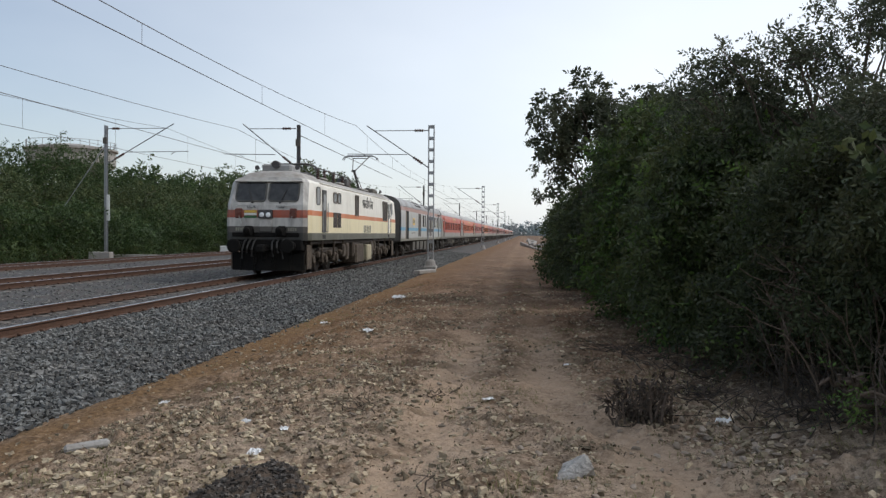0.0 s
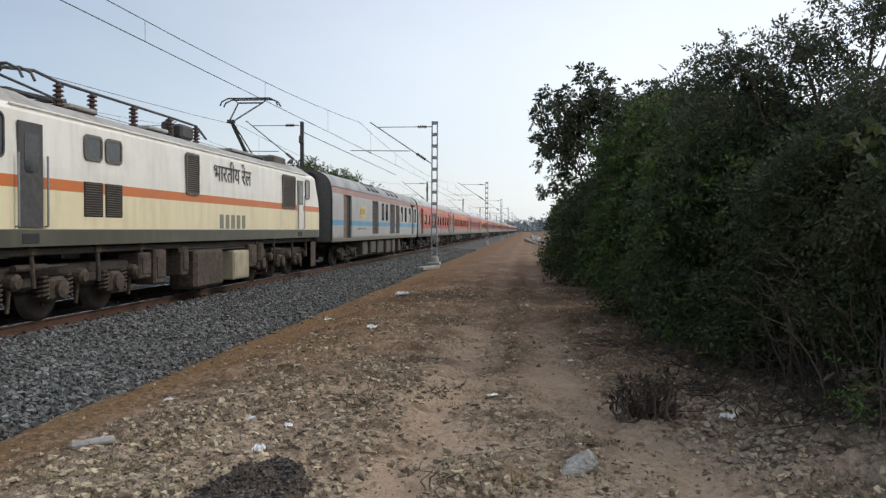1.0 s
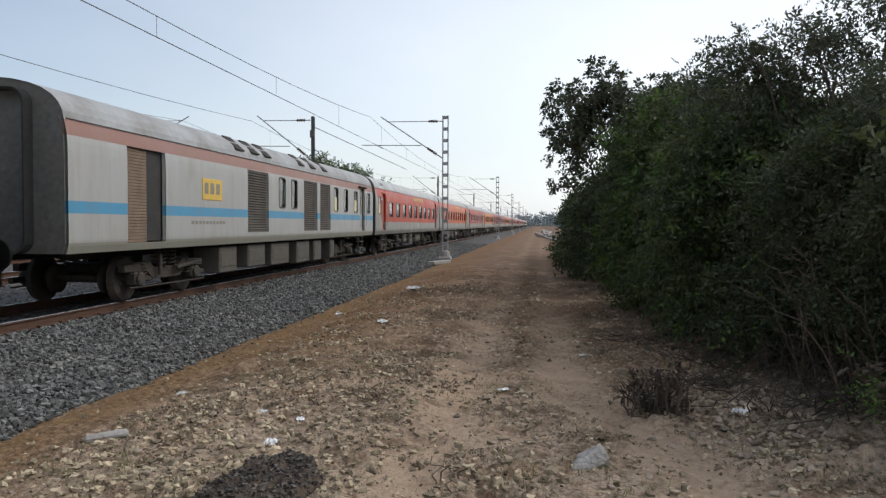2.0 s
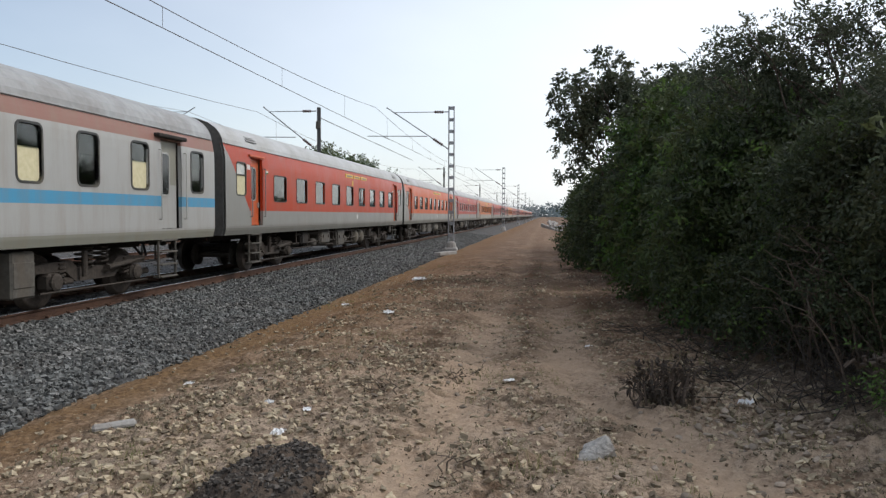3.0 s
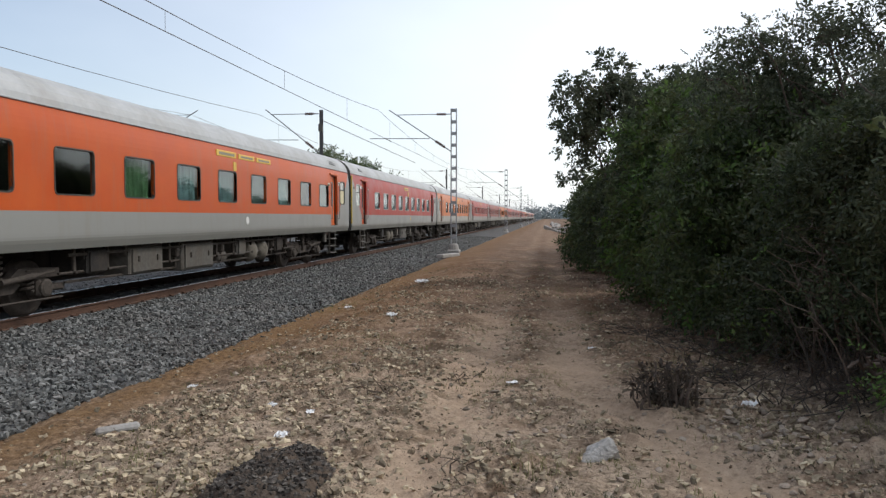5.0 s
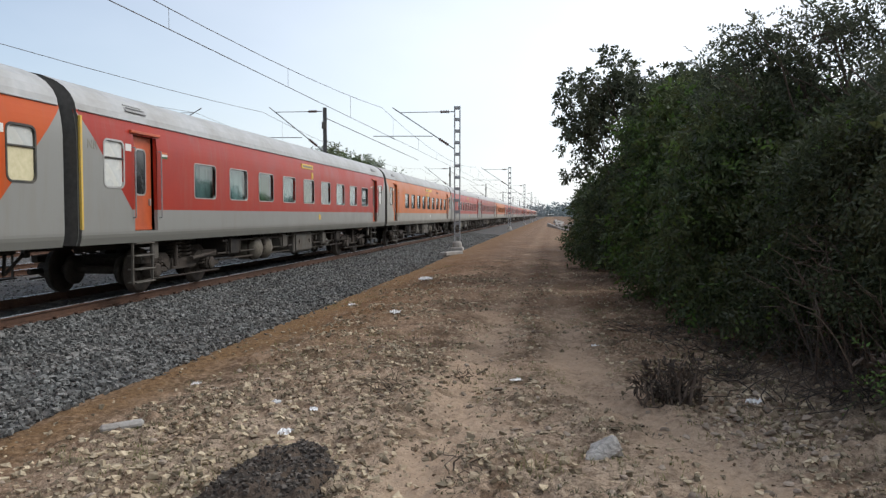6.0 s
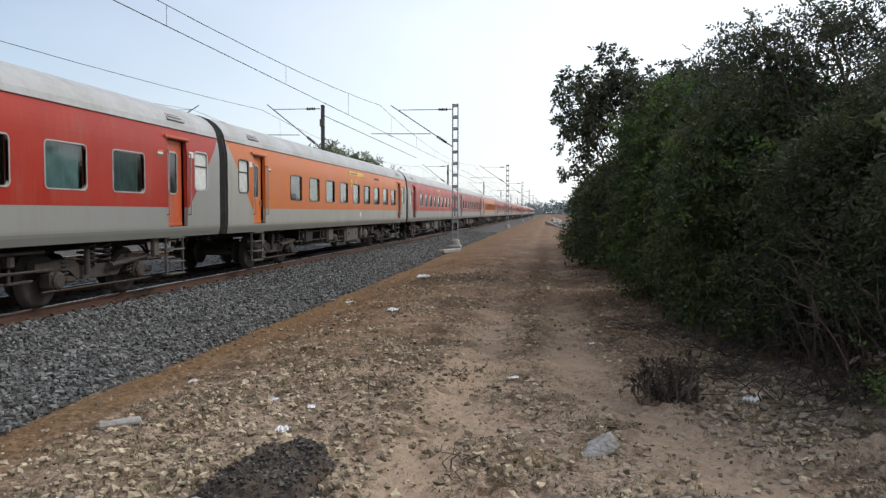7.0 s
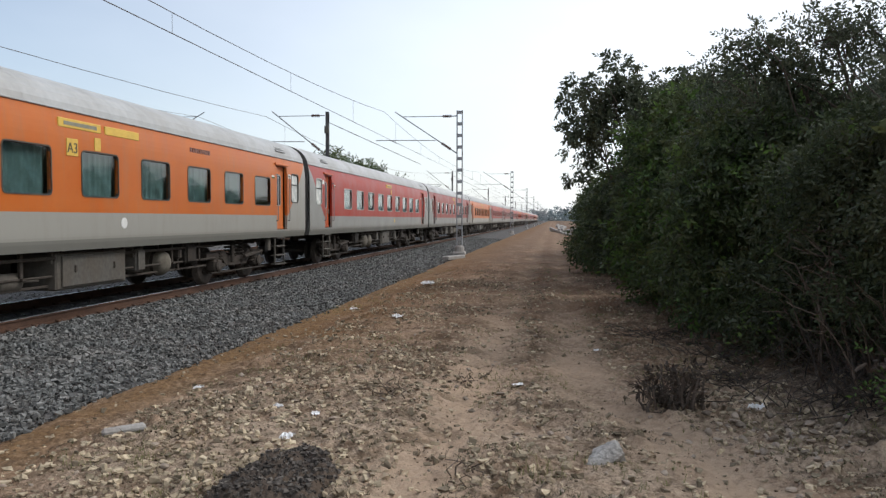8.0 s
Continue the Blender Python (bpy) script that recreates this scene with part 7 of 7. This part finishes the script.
curl = foliage("withered_leaves", [(0, 0, 0.15, 0.26, 0.22, 0.16)], 75, 0.07, 0.12, M_CURL, 3, 6)
solid("withered_leaves", curl, None, "curled brown dead leaves on a withered shrub", "leaves", at=pose(1.08, 7.15, -0.05))
for i, (x, y, n, s, h) in enumerate(((2.1, 9.5, 45, 0.8, 0.35), (2.3, 6.8, 50, 0.7, 0.45), (2.75, 6.9, 60, 0.6, 0.8), (1.75, 8.3, 40, 0.5, 0.22), (2.6, 8.0, 45, 0.7, 0.8), (1.6, 11.5, 50, 0.8, 0.2), (3.0, 6.0, 45, 0.6, 1.0))):
    twig_heap("dry_brushwood", x, y, n, s, h, 40 + i, "tangle of dry grey-brown twigs under the bushes", M_BRUSH)
for i, (x, y) in enumerate(((-0.9, 8.1), (-0.55, 5.0), (-1.55, 7.0))):
    twig_heap("dry_twig", x, y, 9, 0.22, 0.22, 60 + i, "small dry branch lying on the earth")


# loose stones, rubbish and rubble
def rock_geo(s, seed, flat=0.7):
    """A broken stone: a ball cut by random planes, then roughened."""
    r = random.Random(seed)
    planes = [(Vector((r.gauss(0, 1), r.gauss(0, 1), r.gauss(0, 1))).normalized(), r.uniform(0.45, 0.85)) for _ in range(11)]
    bm = bmesh.new()
    bmesh.ops.create_icosphere(bm, subdivisions=4 if s[0] > 0.1 else 2, radius=1.0)
    o = Vector((seed * 3.1, seed * 1.7, 0))
    for v in bm.verts:
        d = v.co.normalized()
        k = min([1.0] + [h / max(d.dot(p), 0.05) for p, h in planes])
        k *= 1 + 0.06 * noise.noise(d * 2.5 + o) + 0.06 * noise.noise(d * 7 + o)
        v.co = Vector((d.x * s[0], d.y * s[1], d.z * s[2] * flat)) * k
        v.co.z = max(v.co.z, -0.35 * s[2])
    me = bpy.data.meshes.new("rock")
    bm.to_mesh(me)
    bm.free()
    me.materials.append(M_ROCK)
    return me


solid("rock", rock_geo((0.185, 0.16, 0.16), 6, 0.85), None, "rounded grey boulder lying on the earth", "rock", at=pose(0.41, 5.52, gz(0.41, 5.52) + 0.03, 0, 0, 30))
rr = random.Random(12)
PALE = [rock_geo((0.042, 0.034, 0.034), 20 + k) for k in range(5)]
for me in PALE:
    me.materials.clear()
    me.materials.append(M_LOOSE)
for i in range(260):
    x, y = rr.uniform(-3.7, 2.0), 3.6 + 8.5 * rr.random() ** 1.6
    if abs(x - float(rut_x(y))) < 0.3 or abs(x + 1.9) < 0.55 and y < 5.6:
        continue
    s = 0.4 + 1.0 * rr.random() ** 2.2
    tagged(new("stone", PALE[i % 5]), "pale broken stone lying on the earth", "stone", "loose stones").matrix_basis = pose(x, y, gz(x, y) + 0.012 * s, rr.uniform(-20, 20), rr.uniform(-20, 20), rr.uniform(0, 360)) @ Matrix.Scale(s, 4)
for i in range(170):
    x, y = 1.75 + rr.gauss(0.0, 0.42), 6.45 + rr.gauss(0, 0.55)
    s = 0.35 + 1.1 * rr.random() ** 2
    tagged(new("stone", PALE[i % 5]), "pale broken stone in the rubble beneath the bushes", "stone", "rubble stones").matrix_basis = pose(x, y, gz(x, y) + 0.012 * s, rr.uniform(-20, 20), rr.uniform(-20, 20), rr.uniform(0, 360)) @ Matrix.Scale(s, 4)


# dark cinder heap in the foreground
def heap_z(x, y):
    """Height of the ash heap over the earth: steep on one side, trailing off on the other."""
    half = 0.47 - 0.20 * smooth(0.0, 0.75, y)
    body = smooth(0.0, 0.16, half - x - 0.05 * y + 0.10 * rough(x, y, 5.0)) * smooth(0.0, 0.36, half + x + 0.30 * rough(x, y, 4.0)) * smooth(0.0, 0.3, 0.78 - np.abs(y) + 0.25 * rough(x + 4, y, 4.0))
    return -0.07 + 0.17 * body + (0.06 * rough(x, y, 9.0) + 0.06 * rough(x, y, 26.0, 2)) * (0.3 + body)


HEAP = (-1.80, 4.78)
solid("ash_mound", sheet("cinder_heap", np.linspace(-0.8, 0.7, 90), np.linspace(-0.95, 0.95, 100), heap_z, M_ASH), None, "low dark mound of ash and cinders on the earth", "mound", at=pose(*HEAP, gz(*HEAP)))
n = 4000
a, b = r.uniform(-0.6, 0.55, n), r.uniform(-0.8, 0.8, n)
st = stones("cinders", a, b, heap_z(a, b), 0.010 + 0.045 * r.random(n) ** 2.2, M_CINDER, "loose dark cinders on the heap", r, 0.7, 0.2)
st.matrix_basis = pose(*HEAP, gz(*HEAP))


def crumple(w, h, high, seed):
    bm = bmesh.new()
    bmesh.ops.create_grid(bm, x_segments=9, y_segments=9, size=0.5)
    o = Vector((seed, seed * 2, 0))
    for v in bm.verts:
        v.co = Vector((v.co.x * w, v.co.y * h, 0)) + Vector((0.2 * w * noise.noise(v.co * 4 + o), 0.2 * h * noise.noise(v.co * 4 - o), high * (0.5 + noise.noise(v.co * 6 + o * 2))))
        v.co.z = max(v.co.z, 0.002)
    me = bpy.data.meshes.new("litter")
    bm.to_mesh(me)
    bm.free()
    return me


M_PLASTIC = mat("white_plastic", (0.72, 0.73, 0.74), (0.82, 0.82, 0.82), 0.35, fine=20, coarse=5, dirt=(0.45, 0.38, 0.3), amount=0.4, bump=0.1)
M_PLASTICBLUE = mat("pale_blue_plastic", (0.35, 0.45, 0.62), (0.5, 0.58, 0.70), 0.35, fine=20, coarse=5, dirt=(0.45, 0.38, 0.3), amount=0.4, bump=0.1)
for i, (x, y, w, h, hi, m, lab) in enumerate(((-2.08, 5.78, 0.10, 0.16, 0.05, M_PLASTIC, "crumpled white plastic wrapper"), (-3.28, 20.0, 0.32, 0.26, 0.10, M_PLASTIC, "crumpled white plastic bag"), (-2.75, 13.4, 0.2, 0.16, 0.07, M_PLASTIC, "crumpled white plastic wrapper"), (-3.45, 7.25, 0.1, 0.08, 0.03, M_PLASTICBLUE, "crumpled pale blue plastic wrapper"), (-2.45, 6.6, 0.08, 0.06, 0.04, M_PLASTIC, "scrap of white paper"), (-2.05, 6.45, 0.07, 0.07, 0.03, M_PLASTIC, "scrap of white paper"), (-0.35, 7.9, 0.12, 0.07, 0.03, M_PLASTIC, "scrap of white paper"), (0.6, 10.3, 0.12, 0.1, 0.04, M_PLASTIC, "scrap of white paper"), (1.75, 6.9, 0.1, 0.1, 0.05, M_PLASTIC, "scrap of white paper"), (-3.9, 8.0, 0.1, 0.1, 0.04, M_PLASTIC, "scrap of white paper"), (-4.1, 15.5, 0.14, 0.1, 0.04, M_PLASTIC, "scrap of white paper"))):
    me = crumple(w, h, hi, i * 1.7 + 0.3)
    me.materials.append(m)
    solid("litter", me, None, lab + " on the earth", "litter", group="scattered litter", at=pose(x, y, gz(x, y) + 0.004, 0, 0, 37 * i))
solid("concrete_slab", Geo().box((0, 0, 0.04), (0.10, 0.34, 0.06), 0.02), M_CONCRETE, "pale broken concrete strip on the earth", "concrete", at=pose(-3.5, 5.85, gz(-3.5, 5.85), 3, 2, -55))
solid("concrete_post", Geo().box((0, 0, 0.1), (0.35, 1.9, 0.18), 0.03), M_CONCRETE, "fallen whitish concrete post beside the mast", "concrete post", at=pose(-4.7, 36.5, gz(-4.7, 36.5), 0, 0, -18))
for i, (x, y, s, c) in enumerate(((-26.6, 46.0, (1.4, 0.5, 0.45), M_CONCRETE), (-24.6, 62.0, (1.2, 0.6, 0.6), M_WHITE), (-26.4, 50.5, (4.5, 0.3, 0.16), M_CONCRETE))):
    solid("concrete_block", Geo().box((0, 0, s[2] / 2 - 0.25), s, 0.03), c, "pale concrete block beside the far track", "concrete block", at=pose(x, y, 0.05))
# pile of broken concrete far along the road
pile = random.Random(33)
for i in range(9):
    L = pile.uniform(1.0, 2.6)
    solid("broken_beam", Geo().box((0, 0, 0), (0.25, L, 0.22), 0.03), M_CONCRETE, "broken pale concrete beam in a heap beside the road", "concrete beam", group="heap of broken concrete", at=pose(1.8 + pile.uniform(-1.6, 1.6), 82 + pile.uniform(-2, 2), 0.08 + 0.1 * i, pile.uniform(-14, 30), pile.uniform(-15, 15), pile.uniform(-80, 80)))


# water tank on the hill beyond the thicket
def water_tank():
    t = thing("water_tank", "wide pale concrete water tank with a railing behind the trees", "water tank", pose(-69.5, 112, -0.9))
    R, z = 6.3, 14.9
    part("bowl", Geo().turned((0, 0, z - 3.6), (0, 0, z), [(0, R * 0.8), (0.3, R), (0.9, R), (0.92, R + 0.35), (1, R + 0.35)], 40), M_CONCRETE, t)
    part("dome", Geo().turned((0, 0, z), (0, 0, z + 0.9), [(0, R), (0.4, R * 0.75), (0.8, R * 0.4), (1, 0.3)], 40), M_CONCRETE, t, smooth=True)
    for k in range(10):
        a = 2 * math.pi * k / 10
        part("column", Geo().tube((R * 0.75 * math.cos(a), R * 0.75 * math.sin(a), -0.5), (R * 0.75 * math.cos(a), R * 0.75 * math.sin(a), z - 3.5), 0.35, n=12), M_CONCRETE, t)
    for k in range(30):
        a, b = 2 * math.pi * k / 30, 2 * math.pi * (k + 1) / 30
        p, q = (R * math.cos(a), R * math.sin(a)), (R * math.cos(b), R * math.sin(b))
        part("rail_post", Geo().tube((*p, z), (*p, z + 1.1), 0.04, n=5), M_STEEL, t)
        part("top_rail", Geo().tube((*p, z + 1.1), (*q, z + 1.1), 0.035, n=5), M_STEEL, t)


water_tank()


# ---------------------------------------------------------------- what moves
def motions():
    for ob, back in VEHICLES:
        rows = [(t, pose(XC, FRONT + back - SPEED * t, 0)) for t in (0.0, 2.0, 4.0, 6.0, 8.0)]
        walk(ob, rows)
        if back > 175:
            continue
        for w in ob.children_recursive:
            if w.name.startswith("wheelset"):
                r = 0.457 * w.matrix_basis.to_scale().y
                p = w.matrix_basis.translation
                turn = math.degrees(SPEED / (FPS * r))
                walk(w, [(i / FPS, pose(p.x, p.y, p.z, turn * i)) for i in range(8 * FPS + 1)])


motions()
